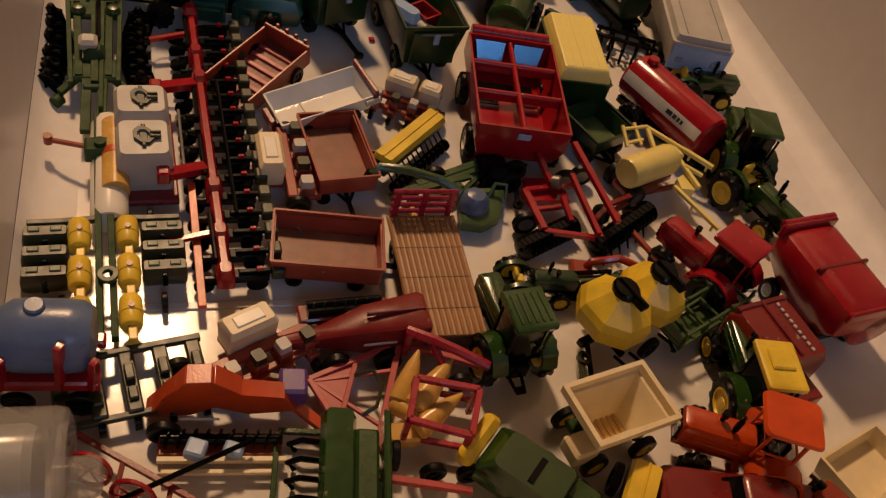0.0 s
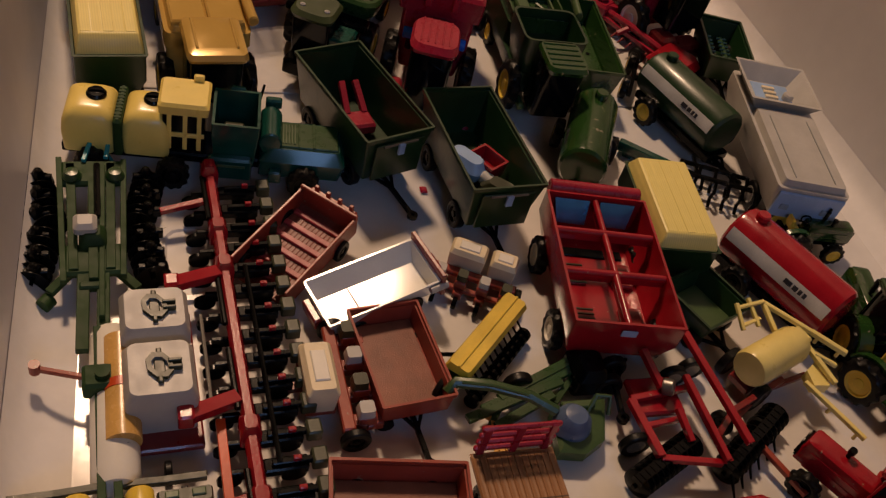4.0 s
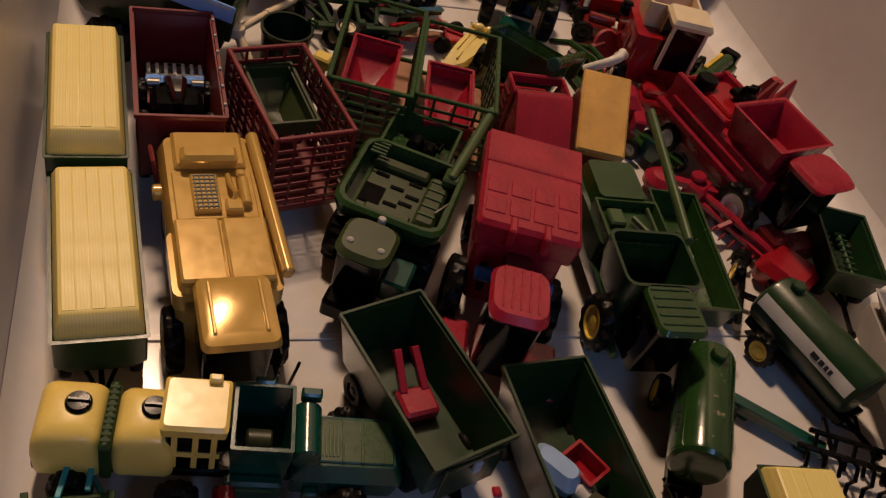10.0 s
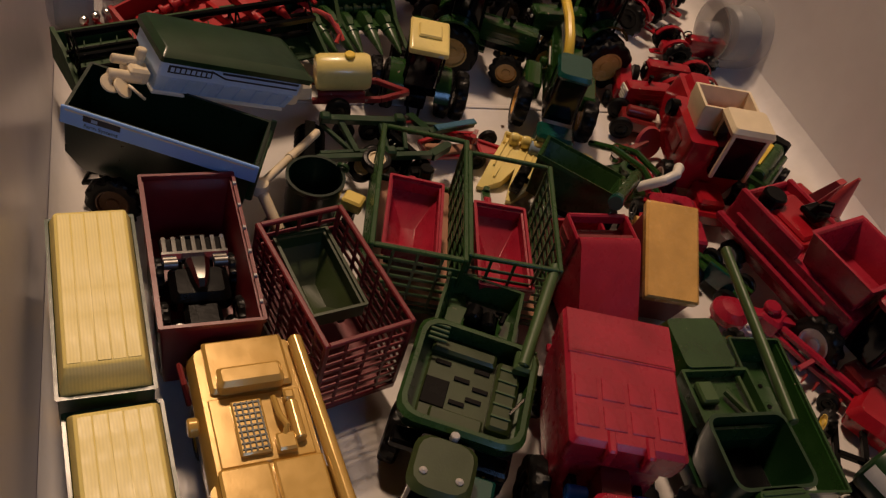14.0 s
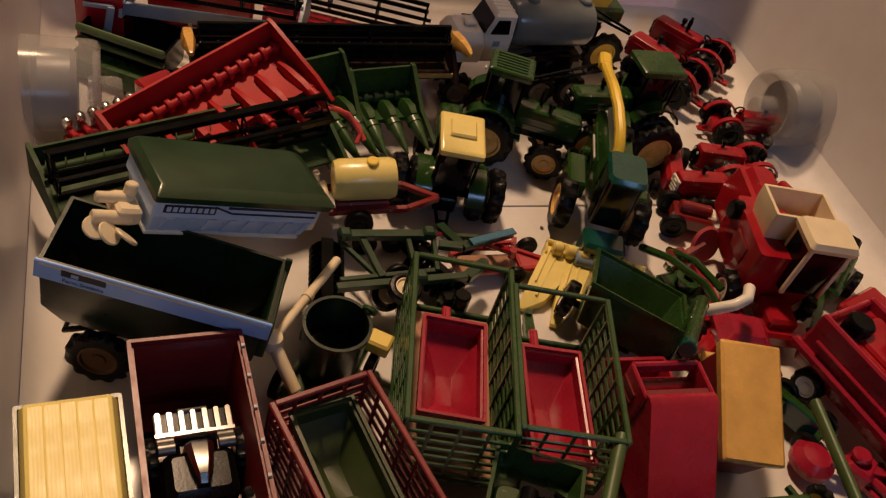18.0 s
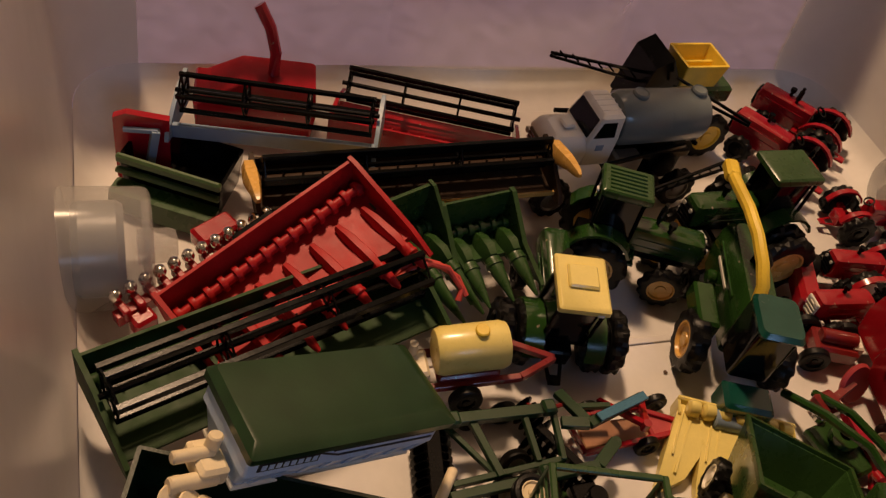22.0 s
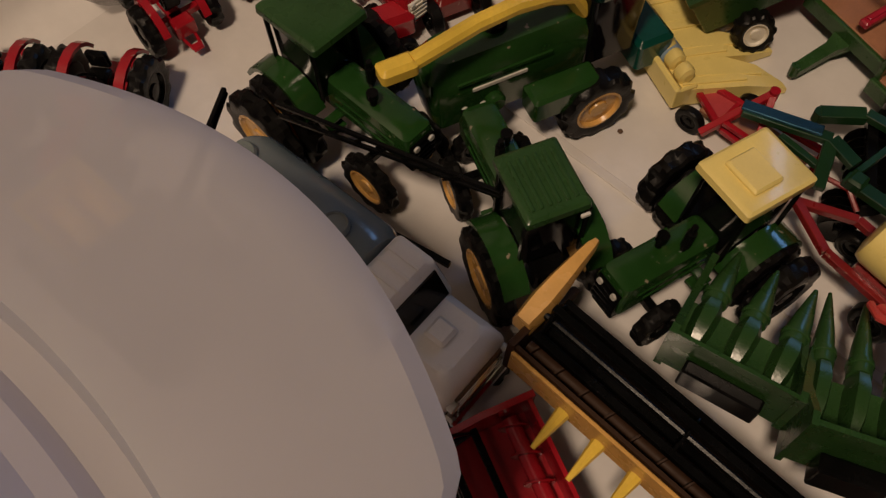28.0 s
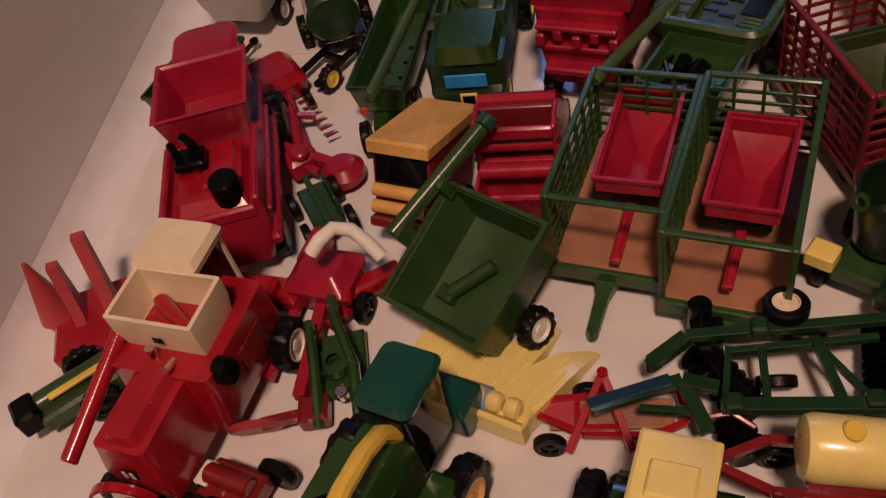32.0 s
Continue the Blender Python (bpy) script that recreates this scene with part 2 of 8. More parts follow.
class Shape:
    """Faces gathered for one mesh."""

    def __init__(self):
        self.v, self.f = [], []

    def add(self, verts, faces, m=None):
        k = len(self.v)
        self.v += [tuple(m @ Vector(p)) for p in verts] if m is not None else [tuple(p) for p in verts]
        self.f += [tuple(i + k for i in f) for f in faces]
        return self

    def rings(self, rings, caps=(True, True), m=None, closed=False):
        """Skin over rings of equally many points."""
        n = len(rings[0])
        verts = [p for r in rings for p in r]
        faces = []
        pairs = [(i, i + 1) for i in range(len(rings) - 1)] + ([(len(rings) - 1, 0)] if closed else [])
        for i, j in pairs:
            for k in range(n):
                q = (k + 1) % n
                faces.append((i * n + k, i * n + q, j * n + q, j * n + k))
        if caps[0] and not closed:
            faces.append(tuple(range(n - 1, -1, -1)))
        if caps[1] and not closed:
            faces.append(tuple(range((len(rings) - 1) * n, len(rings) * n)))
        return self.add(verts, faces, m)

    def box(self, x0, x1, y0, y1, z0, z1, c=0.5, m=None):
        """A box with chamfered edges."""
        c = min(c, 0.45 * min(x1 - x0, y1 - y0, z1 - z0))
        return self.rings([rect(x0 + c, x1 - c, y0 + c, y1 - c, z0, c * 0.5), rect(x0, x1, y0, y1, z0 + c, c), rect(x0, x1, y0, y1, z1 - c, c), rect(x0 + c, x1 - c, y0 + c, y1 - c, z1, c * 0.5)], m=m)

    def tub(self, outer, t, base=None, c=1.0):
        """An open-topped box: outer rectangles (x0, x1, y0, y1, z) from the bottom up, walls t thick, inner floor at base."""
        z0 = outer[0][4]
        base = z0 + t if base is None else base
        out = [rect(*o, c) for o in outer]
        inner = []
        for o in reversed(outer):
            z = o[4] if o is not outer[0] else base
            inner.append(rect(o[0] + t, o[1] - t, o[2] + t, o[3] - t, z, max(0.2, c - t * 0.5)))
        return self.rings(out + inner)

    def cyl(self, p, q, r, seg=16, r2=None, c=0.0):
        """A rod or cone from p to q."""
        p, q = Vector(p), Vector(q)
        d = q - p
        L = d.length
        m = Matrix.Translation(p) @ d.to_track_quat("Z", "Y").to_matrix().to_4x4()
        r2 = r if r2 is None else r2
        prof = [(r, 0), (r2, L)] if not c else [(r - c, 0), (r, c), (r2, L - c), (max(0.05, r2 - c), L)]
        return self.rings([[(a * math.cos(2 * math.pi * k / seg), a * math.sin(2 * math.pi * k / seg), z) for k in range(seg)] for a, z in prof], m=m)

    def lathe(self, prof, seg=24, m=None, caps=(True, True), tooth=None):
        """Turned about z: prof holds (radius, height); tooth pulls in every other pair of segments."""
        rr = []
        for i, (a, z) in enumerate(prof):
            ring = []
            for k in range(seg):
                s = 1.0 if tooth is None or i not in tooth[0] or ((k + (tooth[2] if z > 0 else 0)) // 2) % 2 else tooth[1]
                w = 2 * math.pi * k / seg
                ring.append((a * s * math.cos(w), a * s * math.sin(w), z))
            rr.append(ring)
        return self.rings(rr, caps, m)

    def rod(self, pts, r, seg=6):
        """A bent bar through points."""
        pts = [Vector(p) for p in pts]
        rr = []
        for i, p in enumerate(pts):
            d = (pts[min(i + 1, len(pts) - 1)] - pts[max(i - 1, 0)]).normalized()
            q = d.to_track_quat("Z", "Y")
            rr.append([tuple(p + q @ Vector((r * math.cos(2 * math.pi * (k + 0.5) / seg), r * math.sin(2 * math.pi * (k + 0.5) / seg), 0))) for k in range(seg)])
        return self.rings(rr)

    def beam(self, p, q, w, h):
        """A square bar from p to q, w wide and h high."""
        p, q = Vector(p), Vector(q)
        d = q - p
        m = Matrix.Translation(p) @ d.to_track_quat("X", "Z").to_matrix().to_4x4()
        return self.box(0, d.length, -w / 2, w / 2, -h / 2, h / 2, 0.25, m)

    def prism(self, outline, y0, y1, c=0.0):
        """A side outline of (x, z) drawn out from y0 to y1."""
        rr = [[(x, y, z) for x, z in outline] for y in (y0, y1)]
        if c:
            cx = sum(x for x, z in outline) / len(outline)
            cz = sum(z for x, z in outline) / len(outline)

            def shrink(y):
                return [(x + (cx - x) * c / max(1.0, abs(cx - x) + abs(cz - z)), y, z + (cz - z) * c / max(1.0, abs(cx - x) + abs(cz - z))) for x, z in outline]
            rr = [shrink(y0), [(x, y0 + c, z) for x, z in outline], [(x, y1 - c, z) for x, z in outline], shrink(y1)]
        return self.rings(rr)

    def mesh(self, name, material, smooth=True):
        me = bpy.data.meshes.new(name)
        me.from_pydata([(x * 0.001, y * 0.001, z * 0.001) for x, y, z in self.v], [], self.f)
        bm = bmesh.new()
        bm.from_mesh(me)
        bmesh.ops.recalc_face_normals(bm, faces=bm.faces)
        bm.to_mesh(me)
        bm.free()
        if smooth:
            me.shade_smooth()
            me.set_sharp_from_angle(angle=radians(32))
        me.materials.append(material)
        return me


def rect(x0, x1, y0, y1, z, c):
    """A rectangle with rounded corners."""
    c = max(0.02, min(c, 0.48 * (x1 - x0), 0.48 * (y1 - y0)))
    out = []
    for cx, cy, a in ((x1 - c, y0 + c, -90), (x1 - c, y1 - c, 0), (x0 + c, y1 - c, 90), (x0 + c, y0 + c, 180)):
        out += [(cx + c * math.cos(radians(a + q)), cy + c * math.sin(radians(a + q)), z) for q in (0, 30, 60, 90)]
    return out


def thing(name, x, y, heading, label, category, z=0.0, rx=0.0, ry=0.0, group="", s=1.0):
    """The base of a thing, in metres; its x points ahead."""
    ob = new(name)
    ob.empty_display_size = 0.01
    ob.matrix_world = pose(x, y, z, 0, 0, heading) @ pose(0, 0, 0, rx, ry, 0) @ Matrix.Diagonal((*(s if isinstance(s, tuple) else (s, s, s)), 1))
    return tagged(ob, label, category, group)


def part(name, shape, material, parent, label="", at=None):
    """One mesh under a thing or a part."""
    me = shape if isinstance(shape, bpy.types.Mesh) else shape.mesh(name, material)
    ob = new(name, me)
    ob.parent = parent
    if at is not None:
        ob.matrix_local = Matrix.Translation((at[0] * 0.001, at[1] * 0.001, at[2] * 0.001)) @ (at[3] if len(at) > 3 else Matrix.Identity(4))
    return tagged(ob, label)


def S():
    return Shape()


WHEELS = {}
ROLL = Matrix.Rotation(radians(-90), 4, "X")


def wheel(parent, x, y, r, w, rim=YELLOW, z=None, lugs=True, turn=None):
    """A tyre with its rim, standing on its tread; the rim's face looks away from the middle."""
    key = (r, w, rim.name, lugs)
    if key not in WHEELS:
        t = S()
        h = w / 2
        prof = [(r * 0.56, -h * 0.8), (r * 0.74, -h), (r * 0.93, -h * 0.9), (r, -h * 0.62), (r, 0), (r, h * 0.62), (r * 0.93, h * 0.9), (r * 0.74, h), (r * 0.56, h * 0.8)]
        if lugs:
            t.lathe(prof, 44, tooth=({2, 3, 4, 5, 6}, 0.9, 2), caps=(False, False))
        else:
            t.lathe(prof, 24, caps=(False, False))
        k = S().lathe([(r * 0.585, h * 0.55), (r * 0.6, h * 0.86), (r * 0.54, h * 0.88), (r * 0.48, h * 0.45), (r * 0.26, h * 0.4), (r * 0.22, h * 0.75), (r * 0.08, h * 0.8)], 20)
        k.lathe([(r * 0.58, -h * 0.86), (r * 0.5, -h * 0.9), (r * 0.2, -h * 0.6)], 12)
        WHEELS[key] = t.mesh("wheel", RUBBER), k.mesh("rim", rim)
    a, b = WHEELS[key]
    side = 1 if y >= 0 else -1
    ob = part("wheel", a, None, parent, at=(x, y, r if z is None else z, Matrix.Rotation(radians(-90 * side if turn is None else turn), 4, "X")))
    part("rim", b, None, ob)
    return ob


def wheels(parent, spots, r, w, rim=YELLOW, lugs=True, z=None):
    for x, y in spots:
        wheel(parent, x, y, r, w, rim, z, lugs)


def copies(parent, name, shape, material, spots, label=""):
    """The same part at several places, sharing one mesh."""
    me = shape.mesh(name, material)
    return [part(name, me, None, parent, label, at=(*s,)) for s in spots]


def words(parent, text, size, material, at, rx=0, rz=0, ry=0):
    """Raised print, turned into a mesh."""
    cu = bpy.data.curves.new("print", "FONT")
    cu.body, cu.size, cu.extrude, cu.align_x, cu.align_y = text, size * 0.001, 0.00006, "CENTER", "CENTER"
    tmp = bpy.data.objects.new("print", cu)
    scene.collection.objects.link(tmp)
    me = bpy.data.meshes.new_from_object(tmp.evaluated_get(bpy.context.evaluated_depsgraph_get()))
    bpy.data.objects.remove(tmp)
    me.materials.append(material)
    return part("lettering", me, None, parent, at=(*at, Euler((radians(rx), radians(ry), radians(rz))).to_matrix().to_4x4()))

# ---- the room and the tub ----


def structure(name, shape, material):
    return tagged(new(name, shape.mesh(name, material)), kind="structure")


structure("ground", S().box(-1900, 1900, -1700, 2800, -60, -32, 2), CARPET)
structure("ceiling", S().box(-1900, 1900, -1700, 2800, 2420, 2460, 2), ROOM)
structure("wall_north", S().box(-1900, 1900, 2804, 2860, -32, 2418, 2), ROOM)
structure("wall_south", S().box(-1900, -520, -1760, -1704, -32, 2418, 2).box(420, 1900, -1760, -1704, -32, 2418, 2).box(-519, 419, -1760, -1704, -32, 880, 2).box(-519, 419, -1760, -1704, 1820, 2418, 2), ROOM)
structure("wall_outdoors", S().box(-540, 440, -1790, -1764, 860, 1840, 2), ROOM)
structure("wall_west", S().box(-1960, -1904, -1700, 2800, -32, 2418, 2), ROOM)
# Unseen wall, added close and pale to bounce light at the tub's side.
structure("wall_east", S().box(640, 700, -1700, 2800, -32, 2418, 2), BOUNCEWALL)

# The tub: rounded rectangles that widen upwards, both ends pushed in over a hand-hold, a stepped rim.
X0, X1, Y0, Y1 = -247, 247, -118, 925


def tub_ring(z, out, bulge, n=36, near=0.45):
    """One level of the tub's outline, grown by out; bulge: how deep the ends are pressed in."""
    pts = []
    x0, x1, y0, y1, r = X0 - out, X1 + out, Y0 - out, Y1 + out, 34 + out
    m = 150

    def corner(cx, cy, a0):
        return [(cx + r * math.cos(radians(a0 + k * 15)), cy + r * math.sin(radians(a0 + k * 15))) for k in range(7)]

    def press(x):
        u = abs(x - 4)
        edge = 1.0 if u < 54 else max(0.0, 1 - ((u - 54) / 24) ** 1.6)
        return max(0.0, bulge - u * u / 190 * min(1.0, bulge / 60)) * edge

    for k in range(m + 1):
        x = x0 + r + (x1 - x0 - 2 * r) * k / m
        pts.append((x, y0 + press(x) * near))
    pts += corner(x1 - r, y0 + r, -90)[1:-1]
    for k in range(n + 1):
        pts.append((x1, y0 + r + (y1 - y0 - 2 * r) * k / n))
    pts += corner(x1 - r, y1 - r, 0)[1:-1]
    for k in range(m + 1):
        x = x1 - r - (x1 - x0 - 2 * r) * k / m
        pts.append((x, y1 - press(x)))
    pts += corner(x0 + r, y1 - r, 90)[1:-1]
    for k in range(n + 1):
        pts.append((x0, y1 - r - (y1 - y0 - 2 * r) * k / n))
    pts += corner(x0 + r, y0 + r, 180)[1:-1]
    return [(x, y, z) for x, y in pts]


tub = tagged(new("storage_tub"), "long milky plastic storage tub full of toy farm machines", "storage tub")
levels = [(17, 0, 3), (30, 3, 10), (70, 6, 32), (110, 9, 55), (140, 11, 73), (154, 12.6, 82)]
side = S()
side.rings([tub_ring(z, o + 2.2, max(0, b - 2.2)) for z, o, b in levels], caps=(False, False))
top = [tub_ring(160, 13, 83), tub_ring(163, 13.6, 80), tub_ring(164, 14, 74), tub_ring(163, 14.5, 38), tub_ring(156, 15, 36.5), tub_ring(155, 15.4, 31), tub_ring(158, 16, 29), tub_ring(159, 16.6, 25), tub_ring(164, 18, 22), tub_ring(164, 21, 18), tub_ring(158, 24, 17), tub_ring(140, 25, 16), tub_ring(140, 23.6, 16)]
side.rings([tub_ring(*lv) for lv in levels] + top, caps=(False, False))
ends, sides, rim_faces = S(), S(), S()
ends.v, sides.v, rim_faces.v = side.v, side.v, side.v
outer = len(levels) * len(side.v) // (2 * len(levels) + len(top))
for f in side.f:
    far = min(side.v[i][1] for i in f) > 800 and max(abs(side.v[i][0]) for i in f) < 216
    if far and min(side.v[i][2] for i in f) > 153:
        rim_faces.f.append(f)
    elif not far:
        sides.f.append(f)
    elif min(f) >= outer:
        ends.f.append(f)


def used_only(shape):
    """Drop the points that no face uses."""
    keep = sorted({i for f in shape.f for i in f})
    where = {i: k for k, i in enumerate(keep)}
    out = S()
    out.v = [shape.v[i] for i in keep]
    out.f = [tuple(where[i] for i in f) for f in shape.f]
    return out


part("side_wall", used_only(sides), TUB, tub)
# Same plastic as the tub, its shade painted by a darker, bluer copy.
part("end_rim", used_only(rim_faces), SHADEDRIM, tub, "milky rim over the hand-hold, shade and window blue painted in")
part("end_wall", used_only(ends), SHEER, tub, "sheer end wall with a pressed-in hand-hold")
part("floor_boss", S().rings([rect(-191, -163, 262, 312, 0.2, 9), rect(-190, -164, 263, 311, 1.8, 9), rect(-187, -167, 266, 308, 1.9, 7), rect(-186, -168, 267, 307, 0.9, 7)]), FLOOR, tub)
base = S()
base.rings([tub_ring(-2.5, -4, 0), tub_ring(-2.5, -1, 0), tub_ring(6, 2, 0)], caps=(True, False))
base.rings([tub_ring(0, -26, 0), tub_ring(0.05, -24, 0)], caps=(True, False))
part("base", base, FLOOR, tub)
part("base_fillet", S().rings([tub_ring(0.05, -24, 0), tub_ring(1.2, -16, 0), tub_ring(4.2, -9, 0), tub_ring(9.5, -3.6, 0), tub_ring(17.2, -0.3, 0)], caps=(False, False)), SCUFFED, tub)
# Castor wells: clear drums lying against the side walls, each with a dark wheel behind its face and a short axle tube.
for sx, cy in ((-1, 780), (1, 787), (-1, 24), (1, 30)):
    lie = Matrix.Translation((sx * 253, cy, 28)) @ Matrix.Rotation(radians(-90 * sx), 4, "Y")
    well = part("wheel_well", S().lathe([(27.5, 0), (26.5, 34), (25.6, 37), (23.4, 38.4), (21, 38), (20, 34.5), (8.6, 34)], 36, lie, caps=(False, False)), CLEAR, tub, "clear plastic wheel well")
    part("axle_tube", S().lathe([(8.0, 32), (7.8, 46), (6.8, 48.4), (4.6, 49), (0.4, 49)], 22, lie, caps=(False, True)), CLEAR, well)
    part("wheel", S().lathe([(6, 6), (19, 6), (21, 9), (21, 24), (19, 27), (6, 25)], 28, lie), GREY, well)
for k in range(3):
    part("bottom_rib", S().box(-200, 200, 120 + k * 300, 124 + k * 300, 0.2, 1.1, 0.3), TUB, tub)

# ---- kinds of toys, each drawn in millimetres with x ahead ----


def tongue(parent, x0, x1, z=6, material=BLACK, w=2.4, spread=9):
    """A drawbar with its hitch eye."""
    b = S().beam((x0, 0, z), (x1, 0, z - 1), w, w)
    b.beam((x0, -spread, z), ((x0 + x1) / 2, 0, z), w * 0.7, w * 0.7).beam((x0, spread, z), ((x0 + x1) / 2, 0, z), w * 0.7, w * 0.7)
    b.lathe([(1.2, -1), (3, -1), (3, 1), (1.2, 1)], 12, Matrix.Translation((x1 + (2 if x1 > x0 else -2), 0, z - 1)), caps=(False, False))
    return part("drawbar", b, material, parent)


def running_gear(parent, xs, y, r, w, rim, z=None, frame=BLACK, lugs=False):
    """Axles, a reach pole and wheels under a wagon."""
    b = S().beam((min(xs) - 3, 0, r + 2), (max(xs) + 3, 0, r + 2), 3, 3)
    for x in xs:
        b.beam((x, -y, r), (x, y, r), 2.4, 2.4)
        b.box(x - 3, x + 3, -y * 0.7, y * 0.7, r, r + 5, 0.4)
    part("running_gear", b, frame, parent)
    for x in xs:
        wheels(parent, ((x, y), (x, -y)), r, w, rim, lugs)


def tractor(x, y, h, label, body=GREEN, roof=GREEN, rim=YELLOW, cab="cab", duals=False, s=1.0, z=0.0, rx=0.0, ry=0.0, group="toy tractors", ribs=0, hump=False, front=9.5, rear=14.5, stack=True, white=None, lift=0.0, cap=1.0):
    """A farm tractor: hood, chassis, fenders, cab or seat, four wheels."""
    o = thing("toy_tractor", x, y, h, label, "toy tractor", z + lift * (s[2] if isinstance(s, tuple) else s) * 0.001, rx, ry, group, s)
    part("chassis", S().box(-18, 34, -4, 4, 9, 16, 0.8).box(24, 40, -5, 5, 11, 17, 0.8).box(-24, -16, -6, 6, 8, 18, 1).beam((24, -13, 9.5), (24, 13, 9.5), 3, 3).beam((-13, -18, 14), (-13, 18, 14), 4, 4), BLACK if body in (GREEN, DKGREEN) else body, o)
    hood = S().rings([rect(0, 39, -6.6, 6.6, 16, 1), rect(0, 40, -6.8, 6.8, 24, 1.4), rect(0, 39, -6, 6, 28.5, 2.2), rect(1, 36, -4.2, 4.2, 29.6, 2)])
    hood.box(4, 30, -7.1, 7.1, 18, 20, 0.3)
    hood_ob = part("hood", hood, body, o)
    part("grille", S().box(39.4, 40.8, -5.4, 5.4, 14, 26, 0.3), BLACK if white is None else white, hood_ob)
    for k in range(4):
        part("grille_bar", S().box(40.6, 41.4, -5, 5, 15.5 + k * 2.6, 16.4 + k * 2.6, 0.2), DARK if white is None else white, hood_ob)
    for sy in (-1, 1):
        part("side_stripe", S().box(5, 34, sy * 6.9 - 0.25, sy * 6.9 + 0.25, 23, 24.6, 0.1), body, hood_ob)
        part("headlight", S().cyl((40, sy * 3.4, 24.6), (41.6, sy * 3.4, 24.6), 1.2, 10), PAPER, hood_ob)
        f = S()
        arc = [(-13 + 17 * math.cos(radians(a)), 14 + 16.5 * math.sin(radians(a))) for a in range(20, 161, 20)]
        inner = [(-13 + 15.4 * math.cos(radians(a)), 14 + 14.9 * math.sin(radians(a))) for a in range(160, 19, -20)]
        wide = 14.2 if cab == "open" else 19
        f.prism(arc + inner, 10 if sy > 0 else -wide, wide if sy > 0 else -10)
        part("fender", f, body, o)
        part("step", S().box(2, 8, sy * 9 - 3, sy * 9 + 3, 9, 11, 0.4).box(3, 7, sy * 9 - 3, sy * 9 + 3, 14, 15.2, 0.3), body, o)
    part("seat", S().box(-15, -7, -4.5, 4.5, 21, 25, 1.2).box(-17, -14, -4.5, 4.5, 24, 33, 1.2), YELLOW if body in (GREEN, DKGREEN) and cab == "open" else BLACK, o)
    part("steering_wheel", S().cyl((-1, 0, 27), (-3.4, 0, 31), 0.6, 6).lathe([(3.2, -0.5), (4.2, -0.5), (4.2, 0.5), (3.2, 0.5)], 14, Matrix.Translation((-3.6, 0, 31.4)) @ Matrix.Rotation(radians(-30), 4, "Y"), caps=(False, False)), BLACK, o)
    if stack:
        part("exhaust", S().cyl((14, 2.6, 28), (14, 2.6, 42), 1.1, 10).cyl((14, 2.6, 32), (14, 2.6, 39), 1.7, 10), BLACK, o)
    part("air_intake", S().cyl((20, -2.4, 29), (20, -2.4, 34), 1.3, 10).cyl((20, -2.4, 33), (20, -2.4, 35.6), 2.1, 12), BLACK, o)
    if cab == "cab":
        posts = [(1, 9.6), (1, -9.6), (-20, 10.6), (-20, -10.6)]
        for px, py in posts:
            part("cab_post", S().beam((px, py, 20), (px - 1, py * 0.98, 48), 1.5, 1.5), BLACK if body in (GREEN, DKGREEN) else body, o)
        part("cab_glass", S().rings([rect(-19, 0.6, -9.4, 9.4, 21, 1), rect(-20, -0.6, -9.8, 9.8, 47.4, 1)]), DARK, o)
        top = S().rings([rect(-23, 4, -11.4, 11.4, 47.6, 1), rect(-24, 5.4, -12, 12, 49, 1.2), rect(-23.8, 5.2, -11.8, 11.8, 51.4, 1.2), rect(-22.6, 4, -10.8, 10.8, 52.2, 1.2)], m=Matrix.Translation((-9.5, 0, 0)) @ Matrix.Diagonal((cap, cap, 1, 1)) @ Matrix.Translation((9.5, 0, 0)))
        rf = part("cab_roof", top, roof, o)
        if hump:
            part("roof_hatch", S().box(-13, -1, -7, 7, 51.6, 54, 0.8), roof, rf)
        if ribs:
            copies(rf, "roof_rib", S().box(-9.5 - 10.5 * cap, -9.5 + 10.5 * cap, -0.7, 0.7, 51.6, 52.9, 0.3), roof, [(0, (-8 + 16 * k / (ribs - 1)) * cap, 0) for k in range(ribs)])
        part("rear_light", S().box(-24.4, -23.4, -9, -6, 48.6, 50, 0.2), PAPER, o)
    elif cab == "rops":
        for sy in (-1, 1):
            part("roof_post", S().beam((-18, sy * 9.6, 20), (-18, sy * 9.6, 46), 1.8, 1.8), body, o)
            part("front_post", S().beam((2, sy * 8.6, 24), (0, sy * 9, 46), 1.5, 1.5), body, o)
        part("cab_roof", S().rings([rect(-24, 6, -12, 12, 45.6, 3), rect(-25, 7, -12.6, 12.6, 46.6, 3.4), rect(-24, 6, -12, 12, 48.4, 3.6)]), roof, o)
        part("rail", S().beam((0, -9, 36), (0, 9, 36), 1.2, 1.2).beam((-18, -9.6, 34), (-18, 9.6, 34), 1.2, 1.2).beam((-18, 9.6, 30), (1, 8.8, 30), 1.2, 1.2).beam((-18, -9.6, 30), (1, -8.8, 30), 1.2, 1.2), body, o)
    part("hitch", S().beam((-20, -4, 8), (-32, -2.4, 7), 1.6, 1.6).beam((-20, 4, 8), (-32, 2.4, 7), 1.6, 1.6).box(-34, -29, -3, 3, 6, 8, 0.5), BLACK if body in (GREEN, DKGREEN) else body, o)
    rows = (17.5, 27) if duals else (17.5,)
    for yy in rows:
        wheels(o, ((-13, yy), (-13, -yy)), rear, 8, rim, z=rear - lift)
    wheels(o, ((26, 13.5), (26, -13.5)), front, 6, rim, z=front - lift)
    return o


